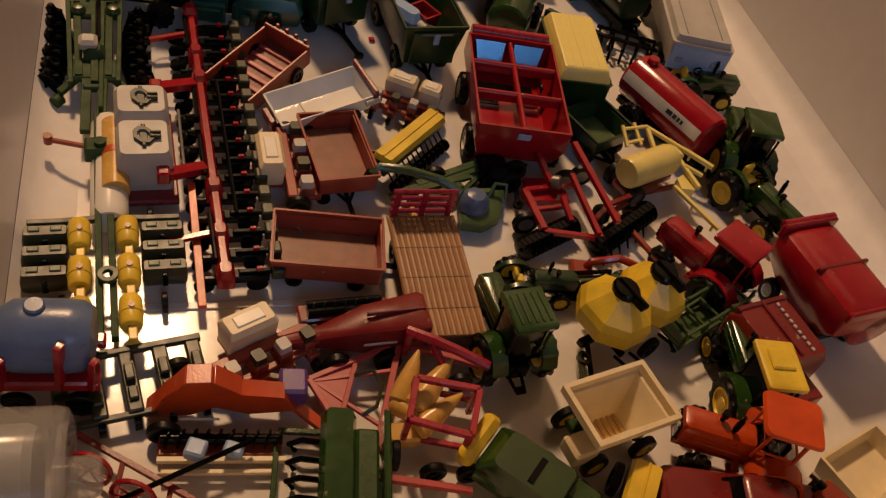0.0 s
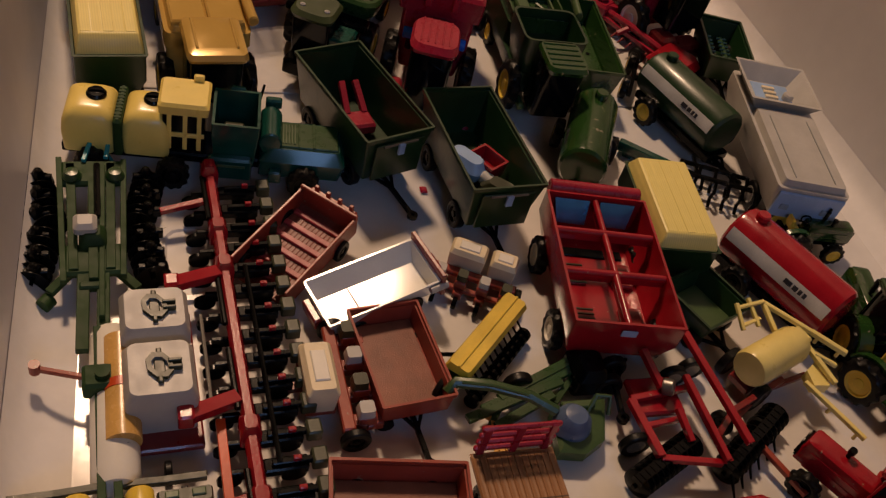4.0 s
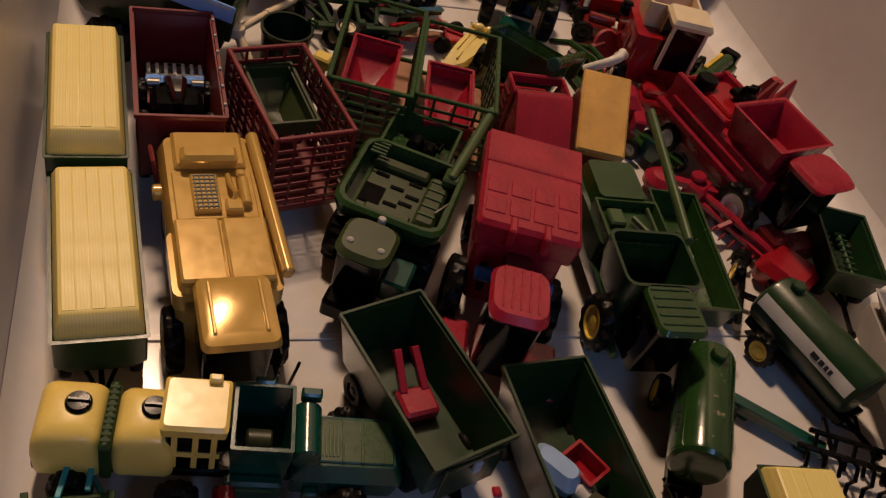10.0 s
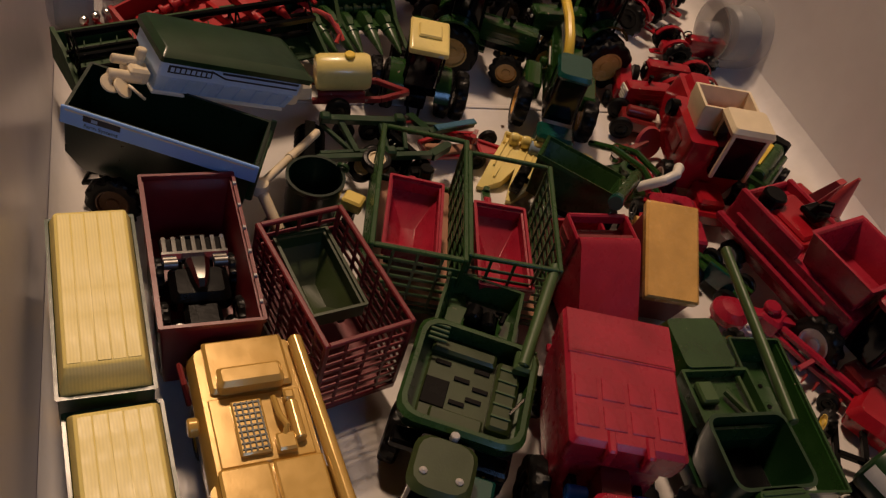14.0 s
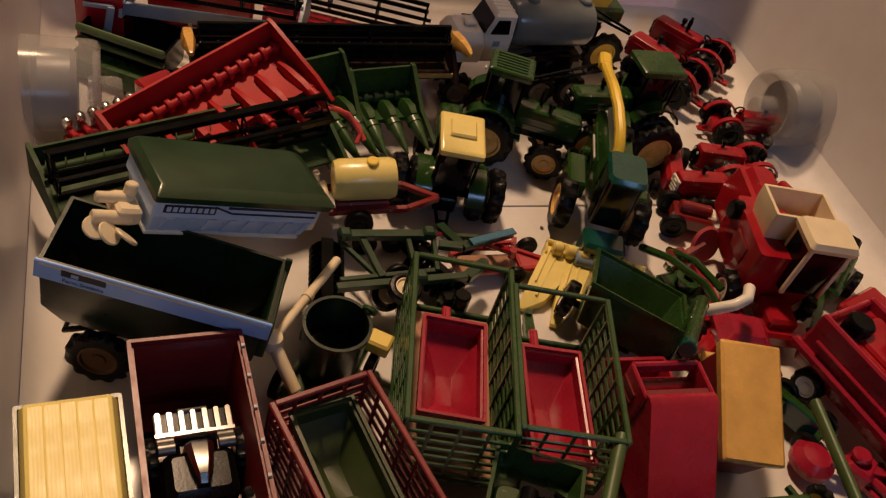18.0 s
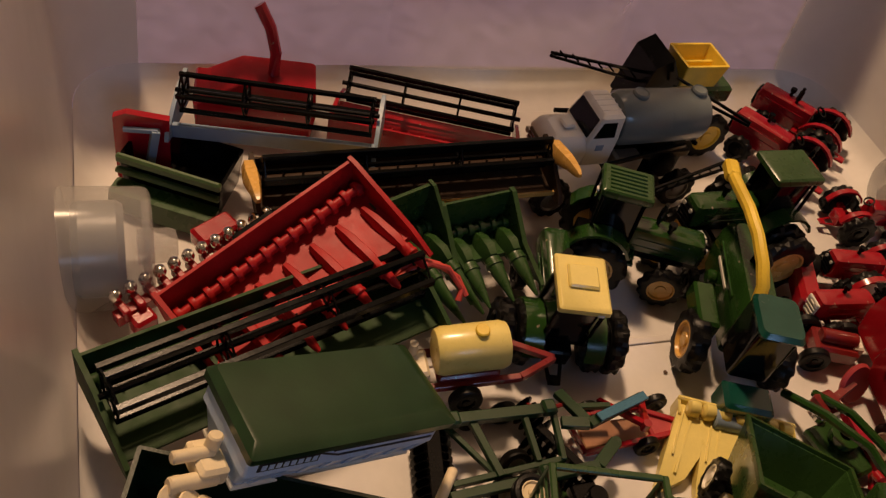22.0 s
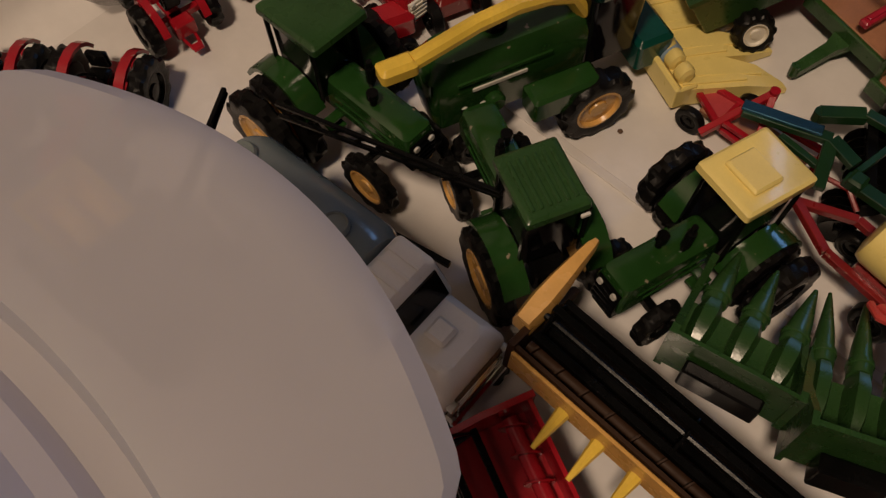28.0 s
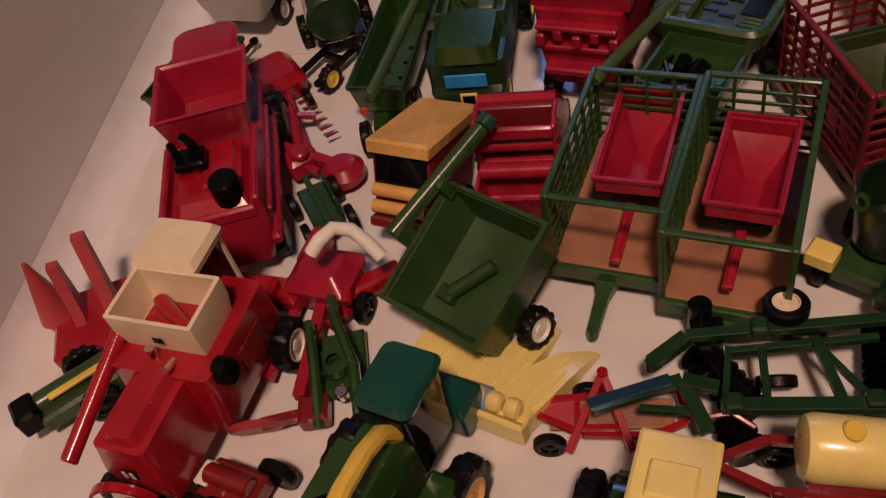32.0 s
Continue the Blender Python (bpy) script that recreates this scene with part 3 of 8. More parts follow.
def box_wagon(name, x, y, h, label, body, L, W, z0, z1, flare=3, inside=None, rim=WHITE, z=0.0, rx=0.0, ry=0.0, r=8, tail=True, pole=BLACK, group="", cat="toy wagon", s=1.0, t=1.3, gear=True):
    """An open box wagon on four wheels with a drawbar."""
    o = thing(name, x, y, h, label, cat, z, rx, ry, group, s)
    a, b = L / 2, W / 2
    part("box", S().tub([(-a + flare, a - flare, -b + flare, b - flare, z0), (-a + 0.8, a - 0.8, -b + 0.8, b - 0.8, z1 - 2), (-a, a, -b, b, z1 - 2), (-a, a, -b, b, z1)], t, z0 + 1.4), body, o)
    if inside:
        part("box_floor", S().box(-a + flare + 2, a - flare - 2, -b + flare + 2, b - flare - 2, z0 + 1, z0 + 2.2, 0.3), inside, o)
    if gear:
        running_gear(o, (-a * 0.55, a * 0.55), b * 0.72, r, 6, rim)
        tongue(o, a * 0.6, a + 22, r, pole)
    if tail:
        part("tail_gate", S().box(a - 0.6, a + 0.8, -b * 0.7, b * 0.7, z0 + 3, z1 - 4, 0.4), body, o)
        part("hinge", S().cyl((a + 0.9, -b * 0.5, z1 - 5), (a + 0.9, b * 0.5, z1 - 5), 0.7, 8), STEEL, o)
    return o


def covered_wagon(x, y, h, s=1.0, group="grain wagons with covers"):
    """A green grain wagon under a pale yellow load."""
    o = thing("toy_grain_wagon", x, y, h, "dark green toy grain wagon heaped with a pale yellow load", "toy wagon", group=group, s=s)
    part("box", S().tub([(-34, 34, -14, 14, 12), (-41, 41, -18.5, 18.5, 26), (-41, 41, -18.5, 18.5, 40), (-42, 42, -19.5, 19.5, 42)], 1.5, 30), DKGREEN, o)
    load = S().rings([rect(-40, 40, -17.5, 17.5, 38, 1), rect(-40, 40, -17.5, 17.5, 43, 1.5), rect(-36, 36, -15.4, 15.4, 50, 1.5), rect(-35, 35, -14.6, 14.6, 50.6, 1.5)])
    top = part("load", load, PALEYEL, o, "pale yellow grooved load")
    copies(top, "load_ridge", S().rings([rect(-34.6, 34.6, -2.78, 2.78, 50.3, 0.3), rect(-34.3, 34.3, -2.5, 2.5, 51.1, 0.3)]), PALEYEL, [(0, yy, dz) for yy, dz in ((-11.4, -0.3), (-5.7, -0.42), (0, -0.2), (5.7, -0.38), (11.4, -0.28))])
    running_gear(o, (-24, 24), 15, 8.5, 6, YELLOW)
    tongue(o, 26, 62, 8, BLACK)
    return o


def cage_wagon(x, y, h, label, body=PLGREEN, floor_mat=DECK, L=84, W=45, z0=15, z1=56, name="toy_livestock_wagon", group="livestock wagons", z=0.0, rows=6, tilt=0.0, solid=4, s=1.0):
    """A slatted wagon: corner posts, top rails and rows of slats round a plank floor."""
    o = thing(name, x, y, h, label, "toy wagon", z, ry=tilt, group=group, s=s)
    a, b = L / 2, W / 2
    part("bed", S().box(-a, a, -b, b, z0 - 4, z0, 0.6), body, o)
    part("deck", S().box(-a + 1.4, a - 1.4, -b + 1.4, b - 1.4, z0 - 0.4, z0 + 0.8, 0.3), floor_mat, o)
    post = S().box(-1.1, 1.1, -1.1, 1.1, 0, z1 - z0, 0.4)
    copies(o, "post", post, body, [(sx * (a - 1), sy * (b - 1), z0) for sx in (-1, 1) for sy in (-1, 1)])
    for sy in (-1, 1):
        part("top_rail", S().box(-a, a, sy * (b - 1) - 1.3, sy * (b - 1) + 1.3, z1 - 2, z1 + 0.4, 0.5), body, o)
    for sx in (-1, 1):
        part("top_rail", S().box(sx * (a - 1) - 1.3, sx * (a - 1) + 1.3, -b + 2, b - 2, z1 - 2, z1 + 0.3, 0.5), body, o)
    step = (z1 - z0 - 6) / rows
    slat_x, slat_y = S().box(-a + 1, a - 1, -0.5, 0.5, -1.0, 1.0, 0.25), S().box(-0.5, 0.5, -b + 1, b - 1, -1.0, 1.0, 0.25)
    copies(o, "slat", slat_x, body, [(0, sy * (b - 0.8), z0 + 3 + k * step) for sy in (-1, 1) for k in range(rows)])
    copies(o, "slat", slat_y, body, [(sx * (a - 0.8), 0, z0 + 3 + k * step) for sx in ((-1, 1) if solid > 3 else (1,)) for k in range(rows)])
    stay = S().box(-0.7, 0.7, -0.7, 0.7, 0, z1 - z0 - 2, 0.2)
    copies(o, "stay", stay, body, [(-a + L * k / 7, sy * (b - 1.1), z0) for k in range(1, 7) for sy in (-1, 1)])
    copies(o, "end_stay", stay, body, [(sx * (a - 1.1), -b + W * k / 4, z0) for k in range(1, 4) for sx in ((-1, 1) if solid > 3 else (1,))])
    running_gear(o, (-a * 0.55, a * 0.55), b * 0.7, 6.5, 5, BLACK, frame=body)
    part("end_sill", S().box(-a - 2.2, -a + 0.2, -b, b, z0 - 6, z0 + 2, 0.6), body, o)
    part("drawbar", S().rings([[(-a, -5, 8), (-a, 5, 8), (-a, 5, 12), (-a, -5, 12)], [(-a - 8, -2.6, 6), (-a - 8, 2.6, 6), (-a - 8, 2.6, 10), (-a - 8, -2.6, 10)], [(-a - 27, -2.2, 4), (-a - 27, 2.2, 4), (-a - 27, 2.2, 7.4), (-a - 27, -2.2, 7.4)]]).cyl((-a - 27, 0, 3.6), (-a - 27, 0, 9.4), 1.9, 10), body, o)
    return o


def gravity_hopper(x, y, h, label, body, z, L=56, W=30, H=22, group="toy hopper boxes", ry=0.0, rx=0.0, pole=True, name="toy_hopper_box", s=1.0):
    """A small sloped hopper with a raised rim, and its own drawbar."""
    o = thing(name, x, y, h, label, "toy wagon", z, rx, ry, group, s)
    a, b = L / 2, W / 2
    part("hopper", S().tub([(-a * 0.35, a * 0.35, -b * 0.35, b * 0.35, 4), (-a + 1, a - 1, -b + 1, b - 1, H * 0.66), (-a + 1, a - 1, -b + 1, b - 1, H - 2), (-a, a, -b, b, H - 1.6), (-a, a, -b, b, H)], 1.5, 5.5), body, o)
    if pole:
        part("drawbar", S().box(-a - 24, -a + 6, -2.2, 2.2, 3, 6.4, 0.7).box(-a - 22, -a - 2, -1, 1, 6, 7.4, 0.3), body, o)
    for xx in (-a * 0.5, a * 0.5):
        part("axle", S().beam((xx, -b * 0.6, 1.8), (xx, b * 0.6, 1.8), 1.6, 1.6), BLACK, o)
        wheels(o, ((xx, b * 0.62), (xx, -b * 0.62)), 3.4, 3, BLACK, False)
    return o


def tank_wagon(x, y, h, label, body, L, r, z, rim=YELLOW, stripe=PAPER, group="tank wagons", frame=BLACK, wr=10, s=1.0):
    """A horizontal slurry tank with a filler cap on a wheeled frame."""
    o = thing("toy_tank_wagon", x, y, h, label, "toy wagon", group=group, s=s)
    m = Matrix.Translation((-L / 2, 0, z)) @ Matrix.Rotation(radians(90), 4, "Y")
    tank = part("tank", S().lathe([(r * 0.55, -1.6), (r * 0.86, -0.8), (r * 0.97, 0.8), (r, 3), (r, L - 3), (r * 0.97, L - 0.8), (r * 0.86, L + 0.8), (r * 0.55, L + 1.6)], 36, m), body, o)
    part("filler_cap", S().cyl((-L / 2 + 9, 0, z + r - 1), (-L / 2 + 9, 0, z + r + 3.4), 4, 18, c=0.7), body, tank)
    for sy in (-1, 1):
        band = S()
        ring = []
        for xx in (-L / 2 + 2, L / 2 - 2):
            ring.append([(xx, sy * (r + d) * math.cos(radians(q)), z + (r + d) * math.sin(radians(q))) for q, d in ((8, 0.05), (22, 0.15), (36, 0.15), (36, -0.4), (8, -0.4))])
        band.rings(ring)
        part("stripe", band, stripe, tank)
        for k, (x0, x1) in enumerate(((6, 11), (12, 15), (16, 18), (19, 21))):
            ring = [[(xx, sy * (r + d) * math.cos(radians(q)), z + (r + d) * math.sin(radians(q))) for q, d in ((17, 0.3), (27, 0.3), (27, 0), (17, 0))] for xx in (x0, x1)]
            part("print_bar", S().rings(ring), INK, tank)
    part("frame", S().box(-L / 2, L / 2 + 4, -r * 0.6, r * 0.6, z - r - 4, z - r + 1.5, 0.6).beam((-L * 0.2, -r * 1.2, wr), (-L * 0.2, r * 1.2, wr), 3, 3), frame, o)
    wheels(o, ((-L * 0.2, r * 1.2), (-L * 0.2, -r * 1.2)), wr, 6, rim)
    tongue(o, L / 2, L / 2 + 24, 6, frame)
    return o


def reel_header(name, x, y, h, label, body, trim, L, z=0.0, depth=34, rx=0.0, ry=0.0, ends=None, bats=5, auger=True, reel=BLACK, group="combine headers", rod_r=0.8, gap=12, cutter=None, bat=3.2, lip=None, s=1.0, radius=10):
    """A grain header lying with its width along x: trough, auger, end sheets, a skeleton reel."""
    o = thing(name, x, y, h, label, "toy header", z, rx, ry, group, s)
    a = L / 2
    trough = S()
    prof = [(-depth / 2, 1), (-depth / 2, 16), (-depth / 2 + 1.4, 16), (-depth / 2 + 1.6, 4), (-4, 2.4), (depth / 2, 1.6), (depth / 2, 0.4), (-4, 0.6)]
    trough.rings([[(xx, p, q) for p, q in prof] for xx in (-a, a)])
    if lip:
        part("front_lip", S().beam((-a, depth / 2, 6), (a, depth / 2, 3), 3, 8), lip, o)
        part("back_rail", S().beam((-a, -depth / 2 + 4, 8), (a, -depth / 2 + 4, 8), 3, 3), body, o)
    else:
        part("trough", trough, body, o)
    if auger:
        part("auger_tube", S().cyl((-a + 2, -depth / 2 + 7, 7), (a - 2, -depth / 2 + 7, 7), 2.6, 12), body, o)
        flight = S().lathe([(2.4, -0.4), (4.8, -0.3), (4.8, 0.3), (2.4, 0.4)], 14, Matrix.Rotation(radians(90), 4, "Y") @ Matrix.Rotation(radians(18), 4, "X"))
        n = max(4, int(L / 9))
        copies(o, "flight", flight, body, [(-a + 5 + (L - 10) * k / (n - 1), -depth / 2 + 7, 7) for k in range(n)])
    for sx in (-1, 1):
        e = S()
        out = [(-depth / 2 - 1, 0), (-depth / 2 - 1, 18), (-2, 17), (depth / 2 + 6, 6), (depth / 2 + 9, 1.5), (depth / 2 + 2, 0)]
        e.rings([[(sx * a + d, p, q) for p, q in out] for d in (-1.1, 1.1)])
        part("end_sheet", e, ends or trim, o)
    R = radius
    c = (gap - 8, 18)
    for k in range(bats):
        q = radians(90 + 360 * k / bats)
        part("reel_bat", S().beam((-a + 3, c[0] + R * math.cos(q), c[1] + R * math.sin(q)), (a - 3, c[0] + R * math.cos(q), c[1] + R * math.sin(q)), min(2.6, bat), bat), reel, o)
    for k in range(4):
        xx = -a + 4 + (L - 8) * k / 3
        for j in range(bats):
            q, q2 = radians(90 + 360 * j / bats), radians(90 + 360 * (j + 1) / bats)
            p0 = (xx, c[0] + R * math.cos(q), c[1] + R * math.sin(q))
            part("reel_spoke", S().beam(p0, (xx, c[0], c[1]), 1.1, 1.1), reel, o)
            part("reel_brace", S().beam(p0, (xx, c[0] + R * math.cos(q2), c[1] + R * math.sin(q2)), 1.0, 1.0), reel, o)
    part("reel_shaft", S().cyl((-a, c[0], c[1]), (a, c[0], c[1]), 1.2, 8), reel, o)
    if cutter:
        part("cutter_bar", S().box(-a + 1, a - 1, depth / 2 - 1, depth / 2 + 2, 0.4, 2, 0.3), cutter, o)
        teeth = S().cyl((0, 0, 0), (0, 4, 0.2), 0.9, 6, 0.2)
        copies(o, "guard", teeth, cutter, [(-a + 5 + (L - 10) * k / 15, depth / 2 + 1, 1.2) for k in range(16)])
    return o


def corn_header(x, y, h, label, body, rows, L, z=0.0, rx=0.0, ry=0.0, depth=24, snout=26, back=18, tips=None, group="combine headers", auger=None, fat=1.0, s=1.0):
    """A corn head, width along x and snouts towards +y: back sheet, auger with flights, row units, pointed snouts."""
    o = thing("toy_corn_header", x, y, h, label, "toy header", z, rx, ry, group, s)
    a = L / 2
    prof = [(-depth / 2, 1), (-depth / 2, back), (-depth / 2 + 1.5, back), (-depth / 2 + 1.7, 4), (0, 3), (depth / 2, 5), (depth / 2, 2), (0, 0.6)]
    part("back_sheet", S().rings([[(xx, p, q) for p, q in prof] for xx in (-a, a)]), body, o)
    for sx in (-1, 1):
        out = [(-depth / 2 - 0.8, 0), (-depth / 2 - 0.8, back + 1), (-depth / 2 + 3, back + 1), (depth / 2, 9), (depth / 2 + snout * 0.9, 1.6), (depth / 2 + snout * 0.9, 0.4), (depth / 2, 0)]
        part("side_sheet", S().rings([[(sx * a + d, p, q) for p, q in out] for d in (-1.2, 1.2)]), body, o)
    part("auger_tube", S().cyl((-a + 1, -depth / 2 + 7, 8), (a - 1, -depth / 2 + 7, 8), 2.2, 12), auger or body, o)
    collar = S().lathe([(2, -1.6), (3.6, -1.4), (3.9, 0), (3.6, 1.4), (2, 1.6)], 14, Matrix.Rotation(radians(90), 4, "Y"))
    n = rows * 2
    copies(o, "flight", collar, auger or body, [(-a + L * (k + 0.5) / n, -depth / 2 + 7, 8) for k in range(n)])
    pitch = L / rows
    hoodm = S().rings([[(-w * fat, yy, lo), (w * fat, yy, lo), (w * fat * 0.9, yy, lo + (hi - lo) * fat / 2), (w * fat * 0.5, yy, lo + (hi - lo) * fat), (-w * fat * 0.5, yy, lo + (hi - lo) * fat), (-w * fat * 0.9, yy, lo + (hi - lo) * fat / 2)] for w, yy, lo, hi in ((pitch * 0.2, -depth * 0.12, 4, 8), (pitch * 0.3, depth * 0.1, 4, 11), (pitch * 0.34, depth * 0.42, 3, 12), (pitch * 0.26, depth / 2 + 3, 2, 10))])
    copies(o, "row_hood", hoodm, body, [(-a + pitch * (k + 0.5), 0, 0) for k in range(rows)])
    cone = S().lathe([(pitch * 0.32 * fat, 0), (pitch * 0.33 * fat, 2), (pitch * 0.26 * fat, snout * 0.4), (pitch * 0.1, snout * 0.88), (pitch * 0.05, snout)], 14, Matrix.Translation((0, depth / 2 + 3, 5.4)) @ Matrix.Rotation(radians(-98), 4, "X"))
    copies(o, "snout", cone, tips or body, [(-a + pitch * (k + 0.5), 0, 0) for k in range(rows)])
    ringm = S().lathe([(pitch * 0.33 * fat, 0), (pitch * 0.36 * fat, 0.3), (pitch * 0.36 * fat, 1.6), (pitch * 0.32 * fat, 2)], 14, Matrix.Translation((0, depth / 2 + 6, 5)) @ Matrix.Rotation(radians(-98), 4, "X"), caps=(False, False))
    copies(o, "snout_collar", ringm, body, [(-a + pitch * (k + 0.5), 0, 0) for k in range(rows)])
    part("mount", S().box(-12, 12, -depth / 2 - 6, -depth / 2 - 0.6, 3, 15, 0.8), BLACK, o)
    return o


def disc_gang(parent, p, q, n, r=5.5, material=BLACK):
    """A row of dished discs on an axle."""
    p, q = Vector(p), Vector(q)
    d = (q - p).normalized()
    ob = part("gang_axle", S().cyl(p, q, 1.2, 8), material, parent)
    turn = d.to_track_quat("Z", "Y").to_matrix().to_4x4()
    me = S().lathe([(0.8, -0.6), (r * 0.6, 0.2), (r, 1.2), (r, 1.6), (r * 0.6, 0.8), (0.8, 0.4)], 14, turn)
    copies(parent, "disc", me, material, [tuple(p + (q - p) * ((k + 0.5) / n)) for k in range(n)])
    return ob

# ---- near end of the tub ----

# Folded row planter: twin long poles, yellow hoppers, olive row units.
o = thing("toy_row_planter", -0.2089, 0.1685, -87.2, "green folding toy row planter with yellow seed hoppers", "toy planter", s=(0.97, 0.95, 1.0))
part("main_pole", S().beam((-72, -2.6, 15), (76, -3.2, 14), 3.2, 4).beam((-72, 2.8, 15), (76, 3.2, 14), 3.2, 4), MATGREEN, o)
part("joint", S().box(-50, -38, -9, 8, 12, 21, 1.5).cyl((-44, -1, 20), (-44, -1, 23), 3, 12), MATGREEN, o)
part("hitch_ring", S().lathe([(2.4, -1.2), (4.6, -1.2), (4.6, 1.2), (2.4, 1.2)], 16, Matrix.Translation((42, 1, 18)), caps=(False, False)), SAGE, o)
part("side_lever", S().beam((-46, -8, 17), (-54, -27, 15), 2, 2.4).cyl((-54, -27, 13), (-54, -27, 18), 2.4, 10), RUST, o)
for sy in (-1, 1):
    for k in range(3):
        c = part("seed_hopper", S().lathe([(4.6, 0), (5.2, 1), (5.2, 7.4), (5.6, 7.8), (5.6, 9.4), (5.2, 9.8), (5.2, 14.6), (4.6, 16), (1.5, 16.4)], 20, Matrix.Translation((16 + 24 * k - 8, sy * 11 - 0.5, 17)) @ Matrix.Rotation(radians(90), 4, "Y")), YELLOW, o)
        part("bolt", S().cyl((16 + 24 * k, sy * 11, 21.6), (16 + 24 * k, sy * 11, 23.2), 1.4, 10), RUST, c)
        part("hopper_link", S().box(24 + 24 * k, 32 + 24 * k, sy * 11 - 2, sy * 11 + 2, 15, 19, 0.5), YELLOW, o)
        part("row_unit", S().rings([rect(9 + 12.5 * k, 15 + 12.5 * k, sy * 27 - 10, sy * 27 + 10, 6, 1), rect(7.4 + 12.5 * k, 16.6 + 12.5 * k, sy * 27 - 10.5, sy * 27 + 10.5, 10, 1.2), rect(7.4 + 12.5 * k, 16.6 + 12.5 * k, sy * 27 - 10.5, sy * 27 + 10.5, 14, 1.2), rect(9.2 + 12.5 * k, 14.8 + 12.5 * k, sy * 27 - 9.6, sy * 27 + 9.6, 17.6, 1)]), OLIVE, o)
        for d in (-5, 5):
            part("unit_cap", S().box(10 + 12.5 * k, 13 + 12.5 * k, sy * 27 + d - 2.6, sy * 27 + d + 2.6, 17.2, 18.4, 0.4), SAGE, o)
            part("unit_band", S().box(7 + 12.5 * k, 17 + 12.5 * k, sy * 27 + d * 0.1 - 0.8, sy * 27 + d * 0.1 + 0.8, 7, 15.6, 0.4), BLACK, o)
    part("tool_bar", S().beam((2, sy * 18, 12), (2, sy * 36, 12), 3, 3).beam((2, sy * 4, 13), (2, sy * 20, 12), 3, 3), OLIVE, o)
wheels(o, ((-5, 22), (50, 26), (48, -20)), 5, 3, BLACK, False)

o = thing("toy_row_planter", -0.196, 0.077, 10, "olive green toy planter frame with square row units", "toy planter")
part("frame_bar", S().beam((-34, 15, 10), (32, 15, 10), 3, 3.4).beam((-34, -16, 8), (30, -16, 8), 2.6, 3), OLIVE, o)
for k in range(5):
    xx = -28 + 14 * k
    part("row_unit", S().box(xx - 3.2, xx + 3.2, -16, 16, 6, 11, 0.8).box(xx - 2, xx + 2, -2, 6, 11, 14, 0.6).box(xx - 2, xx + 2, -11, -5, 11, 13, 0.6), OLIVE, o)
    part("press_wheel", S().cyl((xx - 1.4, -17, 4), (xx + 1.4, -17, 4), 4, 14), BLACK, o)
wheels(o, ((20, 4), (-20, -4)), 6, 4, BLACK, False)

# Blue tank carried in a red frame.
o = thing("toy_sprayer_tank", -0.226, 0.084, -4, "pale blue toy sprayer tank held in a red cradle", "toy sprayer", z=0.008)
part("tank", S().lathe([(7, -18), (12, -17), (14.5, -13), (15, -8), (15, 8), (14.5, 13), (12, 17), (7, 18)], 32, Matrix.Translation((0, 0, 26)) @ Matrix.Rotation(radians(90), 4, "Y")), TANKBLUE, o)
part("tank_lid", S().cyl((-4, 3, 40), (-4, 3, 42.6), 4, 16, c=0.6), TANKBLUE, o)
part("cradle", S().box(-20, 20, -15, -8, 8, 14, 1).box(-20, 20, 6, 12, 8, 13, 1), RED, o)
for xx in (-17, 5, 17):
    part("cradle_arm", S().beam((xx, -14, 10), (xx + 2, -15, 40 if xx == 5 else 30), 4, 3), RED, o)
wheels(o, ((-12, -16), (12, -16)), 7, 4, BLACK, False, z=1)

# Red planter with a long tool bar, black row units and two white tanks.
o = thing("toy_planter", -0.1598, 0.2300, -87, "long red toy planter with black row units and white tanks", "toy planter", s=(1.02, 1.04, 0.9))
part("tool_bar", S().rings([rect(-106, 104, -2.6, 2.6, 13, 1), rect(-106, 104, -2.8, 2.8, 17, 1), rect(-105, 103, -1.4, 1.4, 20, 0.8)]), RED, o)
copies(o, "bar_clamp", S().rings([rect(-5, 5, -4, 4, 12, 1), rect(-5, 5, -4, 4, 20, 1.4), rect(-3, 3, -2.4, 2.4, 24, 1.4)]), RED, [(-102, 0, 0), (-64, 0, -2), (-40, 0, -1), (44, 0, -1), (74, 0, -2), (99, 0, -1)])
copies(o, "hydraulic_ram", S().cyl((0, -3.6, 18), (30, -3.6, 19.5), 1.3, 10), BLACK, [(-98, 0, 0), (-36, 0, 0), (6, 0, 0), (62, 0, 0)])
for xx in (-36, 30):
    part("hitch_arm", S().beam((xx, -3, 18), (xx + 8, -22, 22), 6, 5).box(xx + 5, xx + 12, -26, -20, 18, 27, 1), RED, o)
part("side_arm", S().beam((-82, -4, 17), (-78, -24, 15), 3, 3), RED, o)
part("side_arm", S().beam((72, -4, 15), (76, -28, 13), 3, 2.6), RED, o)
part("rail", S().cyl((-40, 9, 17), (60, 9, 16), 1.1, 8), BLACK, o)
part("marker_rod", S().beam((36, -10, 12), (112, -11, 9), 3.6, 3), ORANGE, o, "orange marker rod")
unit = S().box(-3, 3, 3, 20, 9, 14, 0.7).box(-1.2, 1.2, 6, 24, 13, 16, 0.4)
cap = S().box(-3.6, 3.6, 21, 27, 11, 18, 0.8)
disc = S().cyl((-1, -9, 5), (1, -9, 5), 4.6, 14).cyl((-1.2, 15, 5), (1.2, 15, 5), 5, 14).box(-1, 1, -9, 0, 6, 12, 0.3)
spots = [(-92 + 12.6 * k, 0, 0) for k in range(16)]
copies(o, "row_unit", unit, BLACK, spots)
copies(o, "seed_box", cap, OLIVE, spots)
copies(o, "opener_disc", disc, BLACK, spots)
